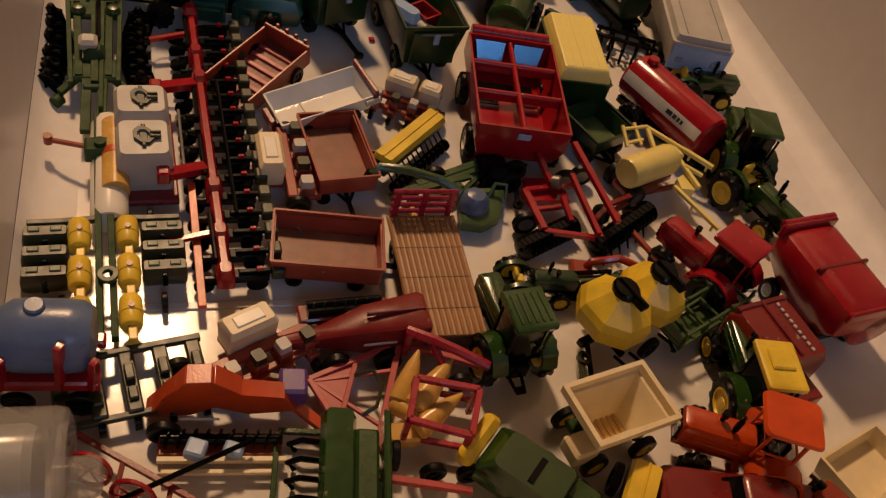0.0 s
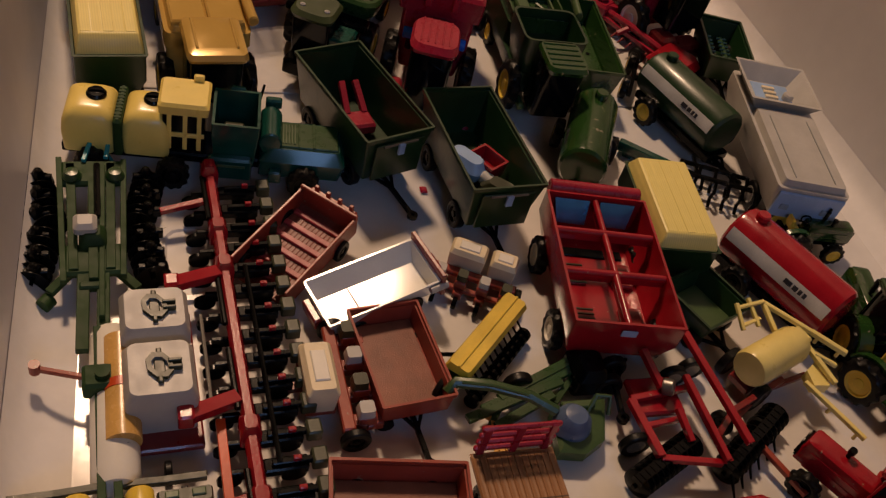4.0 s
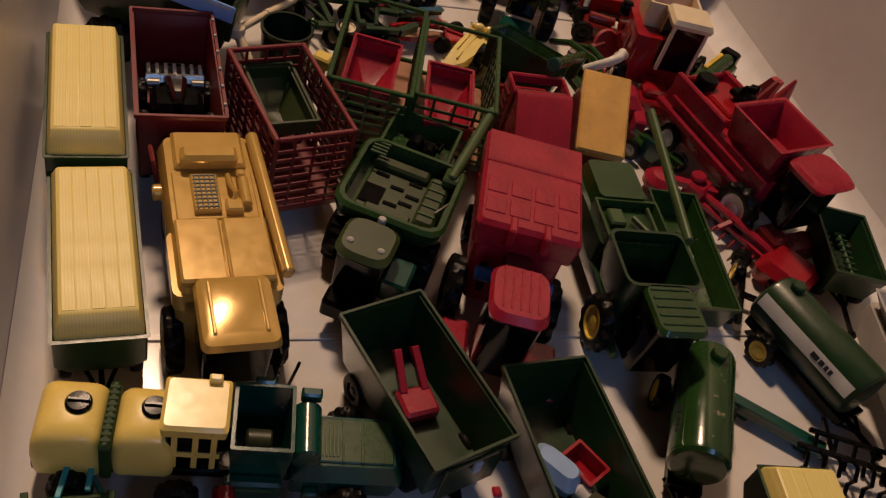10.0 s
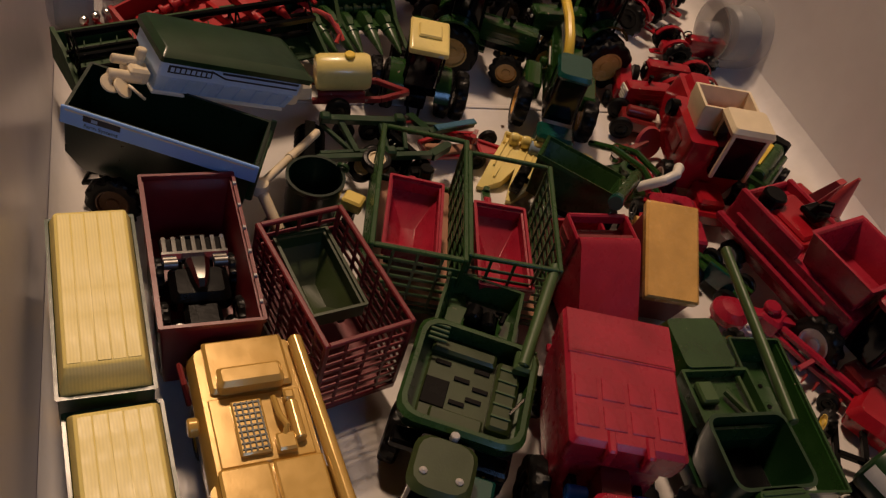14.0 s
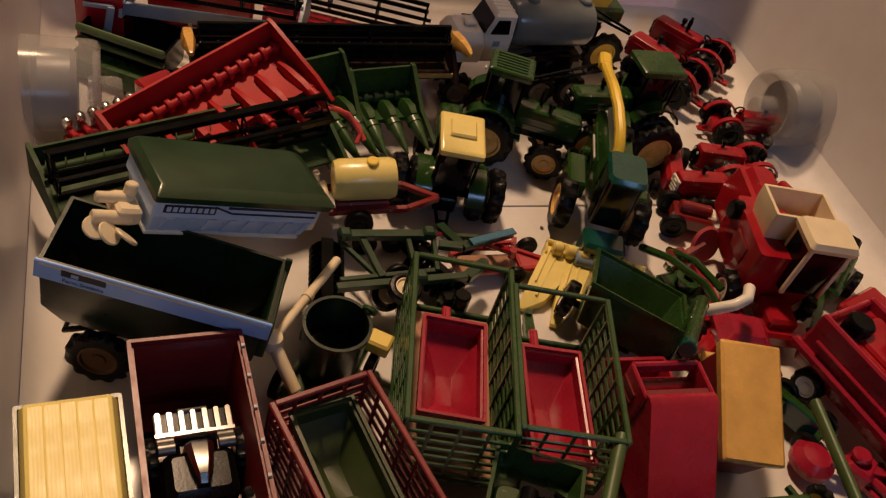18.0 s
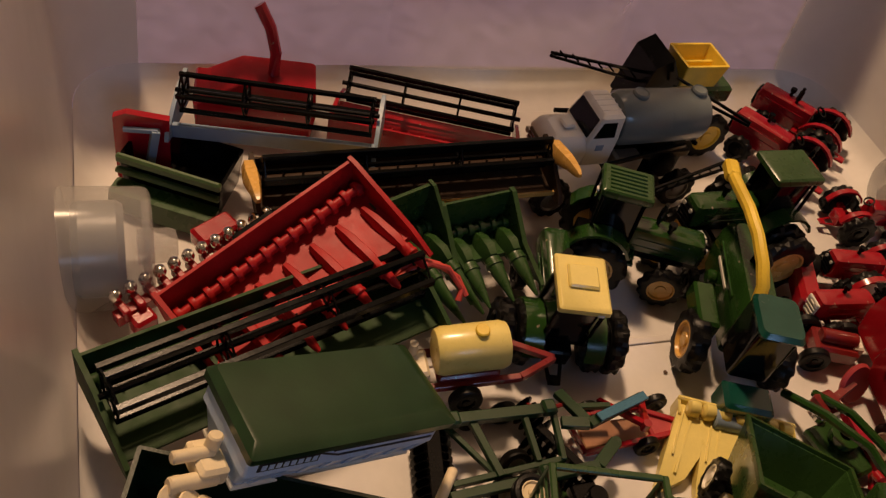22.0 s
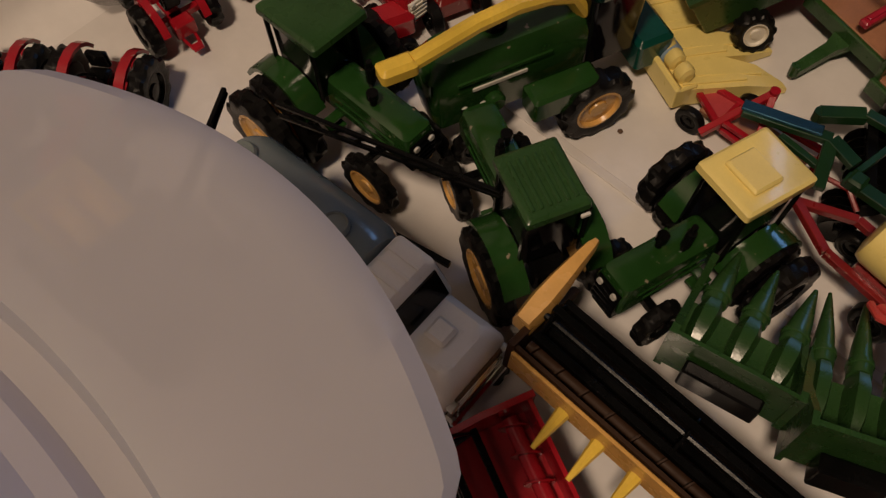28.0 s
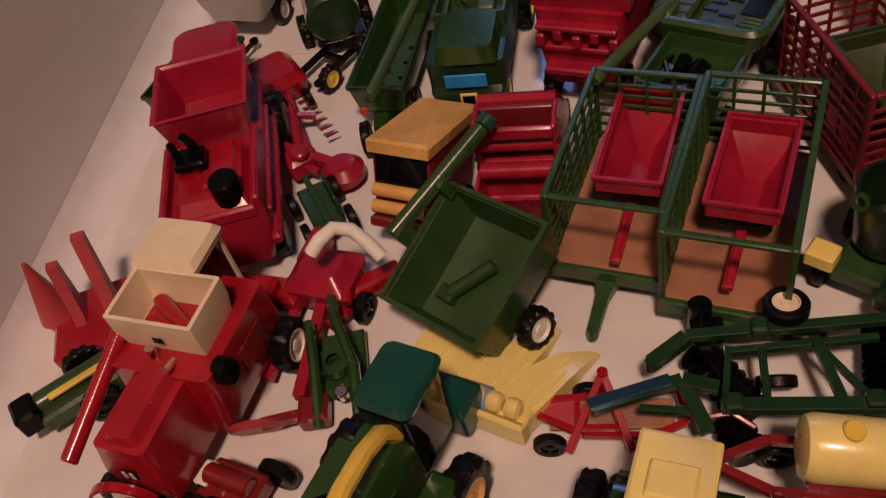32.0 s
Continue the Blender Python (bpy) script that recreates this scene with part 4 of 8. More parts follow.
copies(o, "clip", S().box(-1, 1, 14, 17, 15, 18, 0.3), RED, spots)
for xx, ln in ((-7, 12), (22, 14)):
    tank = part("seed_tank", S().rings([rect(xx - ln, xx + ln, -44, -18, 8, 2), rect(xx - ln, xx + ln, -44, -18, 28, 2), rect(xx - ln + 2, xx + ln - 2, -42, -20, 34, 3)]), PALEGREY, o)
    part("tank_hatch", S().lathe([(3.4, 33.4), (5.6, 33.4), (5.6, 36), (3.4, 36)], 8, Matrix.Translation((xx, -31, 0)) @ Matrix.Rotation(radians(22.5), 4, "Z") @ Matrix.Diagonal((1.15, 0.85, 1, 1)), caps=(False, False)).box(xx - 3, xx + 3, -33, -29, 33.4, 34.6, 0.4).box(xx - 8, xx - 5, -32, -30, 34, 36, 0.5).box(xx + 5, xx + 8, -32, -30, 34, 36, 0.5).box(xx - 2, xx - 0.6, -28, -23, 34, 37, 0.3).box(xx + 1, xx + 2.4, -28, -23, 34, 37, 0.3), OLIVE, tank)
part("under_frame", S().box(-22, 44, -44, -16, 4, 8, 0.8), DKRED, o)
part("pipe", S().cyl((-10, -13, 22), (32, -13, 20), 0.8, 8), STEEL, o)

o = thing("toy_tank", -0.208, 0.203, -88, "white toy cylinder tank with an orange cover", "toy tank", z=0.0)
part("tank", S().lathe([(3, -38), (7.5, -36), (9, -32), (9, 32), (7.5, 36), (3, 38)], 24, Matrix.Translation((0, 0, 10)) @ Matrix.Rotation(radians(90), 4, "Y")), WHITE, o)
part("cover", S().lathe([(6, -28), (7, -28), (7, 20), (6, 20)], 20, Matrix.Translation((0, 3, 15)) @ Matrix.Rotation(radians(90), 4, "Y"), caps=(True, True)), TAN, o, "faded orange cover")
part("band", S().lathe([(7, -6), (7.3, -6), (7.3, -2), (7, -2)], 20, Matrix.Translation((0, 3, 15)) @ Matrix.Rotation(radians(90), 4, "Y")), ORANGE, o)
part("nozzle", S().cyl((20, 3, 15), (30, 2, 10), 3.6, 12, 2), OLIVE, o)

# Slatted wagon bed, tipped.
o = thing("toy_slat_wagon", -0.1278, 0.2854, -133.4, "red-brown toy wagon bed with a slatted floor", "toy wagon", z=0.0062, ry=8, s=(0.92, 0.98, 0.98))
part("side_board", S().box(-30, 30, -17, -15.4, 2, 14, 0.4), RUST, o)
part("side_board", S().box(-30, 30, 15.4, 17, 2, 14, 0.4), RUST, o)
part("end_board", S().box(-31, -29, -17, 17, 2, 16, 0.5).box(-36, -31, -14, 14, 6, 12, 1), RUST, o)
part("bed", S().box(-30, 30, -15.6, 15.6, 1, 3, 0.4), REDWOOD, o)
copies(o, "slat", S().box(-1.6, 1.6, -15, 15, 0, 1.8, 0.4), ROSE, [(-22 + 8.5 * k, 0, 2.8) for k in range(6)])
copies(o, "stake", S().box(-1, 1, -1, 1, 0, 6, 0.3), RUST, [(-34, yy, 10) for yy in (-10, -3, 4, 11)])
wheels(o, ((-16, 17), (-16, -17), (20, -16)), 6, 4, BLACK, False, z=2)

# White tray trailer.
o = thing("toy_tray", -0.0942, 0.2565, 17.5, "white toy trailer tray with red end boards", "toy trailer", z=0.0085, rx=0, ry=-10, s=(1.0, 0.85, 0.98))
part("tray", S().tub([(-27, 26, -15, 9.5, 2), (-29, 28, -17, 17, 12)], 1.2, 3.4), GLOSSWHITE, o)
part("seam", S().box(-10.4, -9.6, -13.4, 8, 3.2, 3.9, 0.2), PALEGREY, o)
part("end_board", S().box(28, 30.4, -18, 18, 1, 16, 0.5).box(29, 34, -6, 6, 4, 9, 0.8), DKRED, o)
part("end_board", S().box(-33, -29, -8, 8, 2, 9, 0.8), DKRED, o)
part("latch", S().cyl((22, -18, 9), (31, -18, 9), 2, 10), PALEGREY, o)
wheels(o, ((14, 15), (-14, -15), (14, -15)), 5.5, 4, BLACK, False, z=0)

# Four-row planters with white seed boxes.


def box_planter(x, y, h, s=1.0, boxes=((0, 12),), label="red toy planter with a cream seed box"):
    o = thing("toy_seed_planter", x, y, h, label, "toy planter", group="small planters", s=s)
    part("tool_bar", S().box(-4, 2, -27, 27, 9, 13, 0.7).box(-14, -10, -25, 25, 7, 10, 0.6).beam((0, 0, 10), (22, 0, 6), 4, 3), RUST, o)
    for k in range(4):
        yy = -21 + 14 * k
        part("row_unit", S().box(-18, -2, yy - 3, yy + 3, 5, 10, 0.6).box(-14, -6, yy - 3.6, yy + 3.6, 10, 16, 0.8), RUST, o)
        part("can", S().rings([rect(-13, -5, yy - 3.4, yy + 3.4, 15, 1), rect(-12.4, -5.6, yy - 3, yy + 3, 20, 1.2)]), PALEGREY if k % 2 else OLIVE, o)
        part("press_wheel", S().cyl((-20, yy - 1.4, 4), (-20, yy + 1.4, 4), 4, 14), BLACK, o)
    for yy, w in boxes:
        bx = part("seed_box", S().rings([rect(3, 16, yy - w, yy + w, 9, 1), rect(2, 17, yy - w - 0.6, yy + w + 0.6, 22, 1.6), rect(4, 15, yy - w + 1, yy + w - 1, 25, 1.6)]), IVORY, o, "cream seed box")
        part("lid_panel", S().box(6, 13, yy - w * 0.6, yy + w * 0.6, 24.6, 25.8, 0.5), WHITE, bx)
        part("box_base", S().box(2.4, 16.6, yy - w, yy + w, 6, 10, 0.6), RUST, o)
    wheels(o, ((-4, 29), (-4, -29)), 7, 4, BLACK, False)
    return o


box_planter(-0.0408, 0.2665, 62.7, 0.8, ((8, 11), (-15, 8)), "red toy planter with two cream seed boxes")
box_planter(-0.1191, 0.2100, 182, (0.92, 1.0, 0.93), ((2, 13),))
box_planter(-0.1409, 0.0910, 116.3, 0.9, ((2, 13),), "red toy planter with a dirty cream seed box")

# Box wagons with plank-like floors.
box_wagon("toy_box_wagon", -0.0906, 0.2159, -82.6, "red-brown toy box wagon with an empty bed", RUST, 62, 38, 8, 22, 1.5, PLANK, BLACK, r=5, group="box wagons", tail=False, s=(0.87, 0.9, 0.88))
box_wagon("toy_box_wagon", -0.1045, 0.1453, -7.7, "red-brown toy box wagon with moulded planks", RUST, 64, 36, 8, 22, 1.5, PLANK, BLACK, r=5, group="box wagons", tail=False, s=(0.87, 0.98, 0.95))

# Flat rack wagon with a red head rack.
o = thing("toy_hay_rack", -0.0535, 0.1236, -90.1, "flat brown plank toy hay wagon with a red rack", "toy wagon", s=(1.02, 1.02, 0.93))
deck = part("deck", S().box(-40, 36, -18, 18, 16.5, 18.4, 0.4), WOOD, o)
copies(deck, "plank", S().box(-38, 36, -1.42, 1.42, 0, 0.75, 0.25), WOOD, [(0, -16.2 + 2.95 * k, 18.0) for k in range(12)])
for k in range(3):
    part("cross_seam", S().box(-18 + 19 * k, -17.4 + 19 * k, -17.6, 17.6, 18.4, 18.85, 0.1), DIRT, deck)
for k in range(4):
    part("rack_rail", S().box(-41.5, -39.5, -17, 17, 20 + 5 * k, 23 + 5 * k, 0.7), CRIM, o)
copies(o, "rack_post", S().box(-1.4, 1.4, -1.6, 1.6, 0, 20, 0.5), CRIM, [(-40.5, yy, 17.5) for yy in (-14, 0, 14)])
running_gear(o, (-24, 22), 14, 7, 5, BLACK)
tongue(o, -36, -62, 8, TAN)

# Long red pull-type harvester beside it.
o = thing("toy_forage_chopper", -0.098, 0.094, 4, "dark red toy forage harvester with a long sloped hood", "toy harvester")
part("hood", S().rings([[(x, y, z) for y, z in ((-w, lo), (w, lo), (w, hi - 1), (w - 1.5, hi), (-w + 1.5, hi), (-w, hi - 1))] for x, w, lo, hi in ((-36, 2.6, 8, 13), (-16, 4, 9, 17), (4, 8, 7, 24), (30, 10.5, 8, 27), (33, 10, 9, 26))]), DKRED, o)
part("hood_seam", S().box(4, 32, -0.5, 0.5, 25, 27.6, 0.2), MAROON, o)
part("feed_table", S().box(-24, 20, 9, 19, 8, 13, 0.8), DKRED, o)
copies(o, "roller", S().cyl((-20, 0, 0), (16, 0, 0), 2.2, 10), BLACK, [(0, 12, 15), (0, 16.5, 15)])
copies(o, "spike", S().cyl((0, 0, 0), (0, 0, 3.4), 0.7, 6, 0.2), OLIVE, [(-17 + 5 * k, 14, 16.5) for k in range(7)])
part("print_bar", S().box(2, 18, -9.4, -8.9, 14.5, 16, 0.1), PAPER, o)
part("draw_pole", S().beam((-30, 4, 10), (-48, 16, 7), 3, 2.6), RUST, o)
wheels(o, ((-10, -12), (14, -13)), 6.5, 5, BLACK, False)

# Orange picker.
o = thing("toy_picker", -0.158, 0.060, -5, "orange-red toy crop picker with a violet end cap", "toy harvester")
part("hood", S().prism([(-32, 4), (-24, 20), (-16, 30), (-6, 31), (6, 22), (24, 20), (30, 10), (10, 7), (-4, 12), (-14, 6)], -1, 7), COPPER, o)
part("hood_rim", S().beam((-16, 3, 30.6), (-6, 3, 31.6), 9.4, 1).beam((-5, 3, 31.2), (6, 3, 22.6), 9.4, 1).beam((-32, 3, 4.6), (-16, 3, 30.4), 9.4, 1), COPPER, o)
part("end_cap", S().box(22, 34, 2, 15, 8, 20, 1.4), PURPLE, o, "violet end cap")
part("chute", S().beam((30, 2, 9), (46, -10, 5), 5, 3), COPPER, o)
part("auger_tray", S().box(-26, 24, -20, -9, 2, 6, 0.8), RUST, o)
part("auger_core", S().cyl((-25, -14, 9), (24, -14, 9), 2.2, 12), BLACK, o)
copies(o, "auger_flight", S().lathe([(2, -0.5), (4.4, -0.3), (4.4, 0.3), (2, 0.5)], 12, Matrix.Rotation(radians(90), 4, "Y") @ Matrix.Rotation(radians(20), 4, "X")), BLACK, [(-22 + 5 * k, -14, 9) for k in range(10)])
part("rail", S().beam((-26, -22, 6), (26, -22, 6), 2.4, 2.4).beam((-24, -27, 5), (22, -27, 5), 2, 2), IVORY, o)
part("print_bar", S().box(-18, -2, -8.4, -7.8, 14, 15.4, 0.1), PAPER, o)
wheels(o, ((-24, -10), (-2, 15)), 7, 4, BLACK, False)

# Red rake frame.
o = thing("toy_rake", -0.188, 0.034, -22, "red toy hay rake frame with spoked wheels", "toy rake")
part("frame", S().beam((-34, 8, 8), (34, -10, 8), 2.4, 2.4).beam((-34, 8, 8), (-26, -22, 6), 2.2, 2.2).beam((-26, -22, 6), (34, -10, 8), 2, 2).beam((-12, 3, 8), (-8, -18, 6), 2, 2).beam((10, -4, 8), (14, -26, 6), 2, 2), DKRED, o)
part("pole", S().cyl((-20, -30, 12), (34, 22, 14), 1.2, 8), BLACK, o)
for xx, yy in ((-22, -6), (-2, -12), (18, -18)):
    rw = part("rake_wheel", S().lathe([(8, -0.8), (9.4, -0.8), (9.4, 0.8), (8, 0.8)], 20, Matrix.Translation((xx, yy, 9.6)) @ Matrix.Rotation(radians(78), 4, "X"), caps=(False, False)), RED, o)
    for k in range(6):
        q = radians(60 * k)
        part("tine", S().beam((xx, yy, 9.6), (xx + 9 * math.cos(q), yy - 1.5, 9.6 + 9 * math.sin(q)), 0.9, 0.9), RED, rw)
part("clamp", S().box(10, 18, 8, 16, 10, 16, 1).box(24, 32, 14, 20, 10, 14, 1), SKY, o, "pale blue clamp")

# Header trailer with tan corn cones.
o = thing("toy_header_trailer", -0.085, 0.060, 0, "red toy header trailer frame with an A-shaped drawbar", "toy trailer")
part("front_beam", S().beam((8, 29, 11), (-16, -37, 11), 3, 3), ROSE, o)
part("side_rail", S().beam((8, 29, 10), (44, 14, 10), 3, 3), ROSE, o)
part("side_rail", S().beam((-16, -37, 10), (26, -48, 10), 3, 3), ROSE, o)
part("cross_rail", S().beam((0, 8, 9), (38, -4, 9), 2.4, 2.4).beam((-8, -16, 9), (30, -28, 9), 2.4, 2.4), CRIM, o)
part("raised_frame", S().beam((7, -2, 28), (34, -10, 28), 2.8, 2.8).beam((34, -10, 28), (25, -32, 28), 2.8, 2.8).beam((25, -32, 28), (0, -22, 28), 2.8, 2.8).beam((0, -22, 28), (7, -2, 28), 2.8, 2.8), CRIM, o)
part("arm", S().rod([(8, 24, 27), (18, 17, 29), (30, 10, 28), (42, 3, 26)], 2.4, 8).beam((18, 16, 27), (22, 8, 22), 3, 3), CRIM, o)
copies(o, "upright", S().box(-1.3, 1.3, -1.3, 1.3, 0, 18, 0.4), CRIM, [(7, -2, 9), (33, -10, 9), (25, -31, 9), (0, -22, 9), (9, 23, 9)])
part("drawbar", S().beam((-36, 13, 8), (8, 29, 11), 2.6, 2.6).beam((-36, 13, 8), (-16, -37, 10), 2.6, 2.6).beam((-14, 20, 9), (-26, -12, 9), 2.4, 2.4).beam((-34, 12, 8), (2, 14, 10), 1.8, 1.8).beam((-32, 10, 8), (-8, -14, 10), 1.8, 1.8), ROSE, o)
part("hitch", S().box(-10, 2, -3, 3, 4, 10, 1.4, Matrix.Translation((-38, 13, 0)) @ Matrix.Rotation(radians(-14), 4, "Z")).box(-16, -9, -2, 2, 5, 8, 0.8, Matrix.Translation((-38, 13, 0)) @ Matrix.Rotation(radians(-14), 4, "Z")), BROWN, o)
part("gusset", S().add([(-35, 13, 7.4), (-14, 20, 7.8), (-26, -12, 7.8), (-35, 13, 8.6), (-14, 20, 9), (-26, -12, 9)], [(0, 1, 2), (3, 5, 4), (0, 3, 4, 1), (1, 4, 5, 2), (2, 5, 3, 0)]), ROSE, o)
part("hose", S().rod([(-16, 12, 11), (-8, 12, 14), (-5, 4, 15), (-9, -6, 13), (-15, -8, 10)], 1, 6), OLIVE, o)
wheels(o, ((34, 8), (28, -38), (12, -36)), 6, 4, BLACK, False)
o = thing("toy_corn_snouts", -0.085, 0.060, 0, "tan pointed toy corn header snouts lying loose", "toy header", z=0.004)
for p, q, r in (((1, -6, 9), (12, 15, 20), 5.4), ((6, -10, 10), (27, 10, 19), 6.4), ((6, -19, 8), (29, -6, 15), 5.6), ((-1, -4, 8), (9, -17, 12), 4.6)):
    p, q = Vector(p), Vector(q)
    turn = Matrix.Translation(p) @ (q - p).to_track_quat("Z", "Y").to_matrix().to_4x4()
    ln = (q - p).length
    part("snout", S().lathe([(r * 0.7, 0), (r, 2), (r * 0.95, ln * 0.35), (r * 0.55, ln * 0.75), (0.7, ln)], 16, turn), TAN, o)
part("back_bar", S().box(-6, 8, -24, -14, 2, 9, 1.2), TAN, o)

# Green grain drill.
o = thing("toy_grain_drill", -0.120, 0.014, -99, "green toy grain drill with a long seed box", "toy drill", group="grain drills")
part("seed_box", S().prism([(-34, 10), (-34, 20), (30, 20), (30, 10)], -4, 9).rings([rect(-35, 31, -5, 10, 18, 1), rect(-35, 31, -3, 8, 24, 2)]), GREEN, o)
part("rear_box", S().box(-30, 28, 10, 20, 9, 18, 1.4), PLGREEN, o)
part("frame", S().beam((-32, -22, 7), (30, -22, 7), 2.4, 2.4).beam((-32, -22, 7), (-32, 6, 8), 2.4, 2.4).beam((30, -22, 7), (30, 6, 8), 2.4, 2.4).beam((0, -22, 7), (0, 6, 8), 2, 2), GREEN, o)
copies(o, "opener", S().rod([(0, -4, 10), (0, -12, 11), (0, -17, 7), (0, -14, 2)], 1.3, 6), BLACK, [(-26 + 8.6 * k, 0, 0) for k in range(7)])
part("side_bar", S().box(-36, 31, 21, 24, 8, 24, 0.8), GREEN, o)
wheels(o, ((-24, 28), (20, 28)), 7, 4, BLACK, False)

# Green mower with a yellow bumper; a dropped yellow cover.
o = thing("toy_mower", -0.036, 0.017, -45, "green toy mower conditioner with a yellow bumper", "toy mower")
part("body", S().rings([rect(-18, 22, -13, 13, 6, 2), rect(-18, 22, -13, 13, 15, 2), rect(-12, 20, -10, 10, 22, 3)]), GREEN, o)
part("bumper", S().box(-27, -19, -14, 13, 10, 21, 3), YELLOW, o, "yellow rounded bumper")
part("slot", S().box(4, 7, -8, 6, 21.6, 22.6, 0.2), BLACK, o)
part("rear_block", S().box(14, 30, -16, -4, 8, 20, 1.4).box(20, 34, 0, 12, 8, 17, 1.4), PLGREEN, o)
wheels(o, ((6, 16), (6, -16), (24, 14)), 6, 4, BLACK, False)
o = thing("toy_seed_drill", 0.011, -0.002, 56, "small toy seed drill with a yellow lid", "toy drill", group="grain drills")
part("lid", S().rings([rect(-17, 17, -7, 7, 18, 1), rect(-16, 16, -6, 6, 22, 1.5)]).box(-16, 16, -0.6, 0.6, 21.6, 22.8, 0.2), YELLOW, o)
part("box", S().box(-17, 17, -6.4, 6.4, 8, 18.4, 0.8), DKGREEN, o)
copies(o, "opener", S().cyl((-1.2, -9, 4), (1.2, -9, 4), 4, 12), BLACK, [(-13 + 5.2 * k, 0, 0) for k in range(6)])
wheels(o, ((-10, 10), (10, 10)), 8, 4, BLACK, False)

# Grain drill with the yellow lid, mid floor.
o = thing("toy_seed_drill", -0.0486, 0.2225, 44.5, "toy grain drill with a bright yellow lid", "toy drill", group="grain drills", s=(1.08, 0.8, 0.92))
part("lid", S().rings([rect(-26, 26, -8, 8, 20, 1), rect(-25, 25, -6.5, 6.5, 24, 1.5)]).box(-25, 25, -0.7, 0.7, 23.6, 24.8, 0.2), YELLOW, o)
part("box", S().rings([rect(-25, 25, -4, 4, 9, 0.8), rect(-26, 26, -7.6, 7.6, 20.2, 0.8)]), DKGREEN, o)
copies(o, "opener", S().cyl((-0.9, -13, 4.4), (0.9, -13, 4.4), 4.4, 14).beam((0, -5, 12), (0, -13, 5), 1, 1), BLACK, [(-23 + 4.2 * k, 0, 0) for k in range(12)])
wheels(o, ((-27, 4), (27, 4)), 8, 4, BLACK, False)
part("drawbar", S().rod([(-10, 8, 10), (-18, 22, 9), (-10, 28, 8)], 1.1, 6), BLACK, o)

# Pull-type green mower: fanned slats, a bent arm, a pale deck with a blue-grey dome.
o = thing("toy_disc_mower", -0.020, 0.185, 0, "green toy disc mower with fanned slats and a bent arm", "toy mower")
for p, q in (((16, 28, 11), (-28, 10, 9)), ((11, 22, 10), (-37, 5, 8)), ((4, 16, 10), (-45, 1, 8)), ((-2, 10, 9), (-33, -4, 8))):
    part("slat", S().beam(p, q, 4.4, 2.4), PLGREEN, o)
part("slat_frame", S().beam((18, 26, 8), (-2, 6, 7), 3, 3).beam((-24, 12, 7), (-36, -4, 6), 3, 3), MATGREEN, o)
part("arm", S().rod([(-54, 10, 16), (-50, 13, 19), (-36, 9, 21), (-19, 3, 20), (-7, -3, 16)], 2.7, 8), PLGREEN, o)
part("arm_rib", S().rod([(-48, 11, 21.6), (-35, 7.4, 23), (-20, 2, 22)], 0.8, 6), SAGE, o)
part("deck", S().rings([[(-6, 1, z), (8, 5, z), (22, 5, z), (14, -16, z), (3, -22, z), (-9, -20, z)] for z in (4, 10)] + [[(-4, 0, 11.4), (8, 3, 11.4), (19, 3, 11.4), (12, -14, 11.4), (3, -19, 11.4), (-7, -18, 11.4)]]), SAGE, o)
part("dome", S().lathe([(8.6, 10), (8.8, 13), (7.6, 17), (5, 20), (1, 21)], 22, Matrix.Translation((0, -8, 0))), TANKBLUE, o, "glossy blue-grey dome")
part("deck_bracket", S().rod([(10, -2, 11), (14, 2, 18), (20, 1, 18), (20, -4, 11)], 1.1, 6).box(-2, 14, -1, 3, 11, 14, 0.6), SAGE, o)
part("gear_box", S().rings([rect(10, 28, 12, 32, 3, 2), rect(10, 28, 12, 32, 12, 3), rect(14, 25, 16, 28, 16, 3)]), BLACK, o)
wheels(o, ((28, 14), (34, 24), (-16, 18)), 7, 5, BLACK, False)

# Red six-bay wagon.
o = thing("toy_seed_wagon", 0.0191, 0.2516, -98.9, "red toy seed wagon split into six open bays", "toy wagon", s=(0.98, 0.95, 1.05))
part("box", S().tub([(-40, 40, -24, 24, 12), (-44, 44, -28.6, 28.6, 24), (-44, 44, -28.6, 28.6, 37)], 1.4, 14), RED, o)
part("divider", S().cyl((-42, 0, 34), (42, 0, 34), 1.7, 12).box(-43, 43, -0.7, 0.7, 29, 34, 0.3), RED, o)
for xx in (-18, 10):
    part("cross_divider", S().cyl((xx, -27, 34), (xx, 27, 34), 2.0, 12).box(xx - 0.8, xx + 0.8, -27.6, 27.6, 29, 34, 0.3), RED, o)
for xx in (-8, 22):
    part("floor_grate", S().box(xx - 7, xx + 7, -22, -6, 14, 15.2, 0.2), DKRED, o)
    copies(o, "grate_bar", S().box(-0.5, 0.5, -8, 8, 0, 0.7, 0.1), OLIVE, [(xx - 6 + 3 * k, -14, 15) for k in range(5)])
    part("floor_chute", S().box(xx - 8, xx + 8, 8, 20, 14, 17, 0.8).box(xx - 5, xx + 5, 10, 18, 17, 18.4, 0.6), DKRED, o)
# Plates added to carry the window's blue reflection on the red slope.
for sy in (-1, 1):
    part("end_window", S().rings([[(-34.6, sy * 4, 24), (-34.6, sy * 20, 24), (-41.6, sy * 23, 34.4), (-41.6, sy * 3, 34.4)], [(-36, sy * 4, 23), (-36, sy * 20, 23), (-42.6, sy * 23, 33.6), (-42.6, sy * 3, 33.6)]]), BLUESHEEN, o, "sloped plate tinted for the window's blue reflection")
part("roller", S().cyl((-48, -26, 36), (-48, 26, 36), 4, 14, c=0.6).box(-50, -46, -26, 26, 30, 36, 0.8), CRIM, o)
part("badge", S().box(44.6, 45.4, -4, 4, 30, 34, 0.4), SKY, o)
running_gear(o, (-24, 26), 27, 10, 7, WHITE, frame=BLACK, lugs=True)
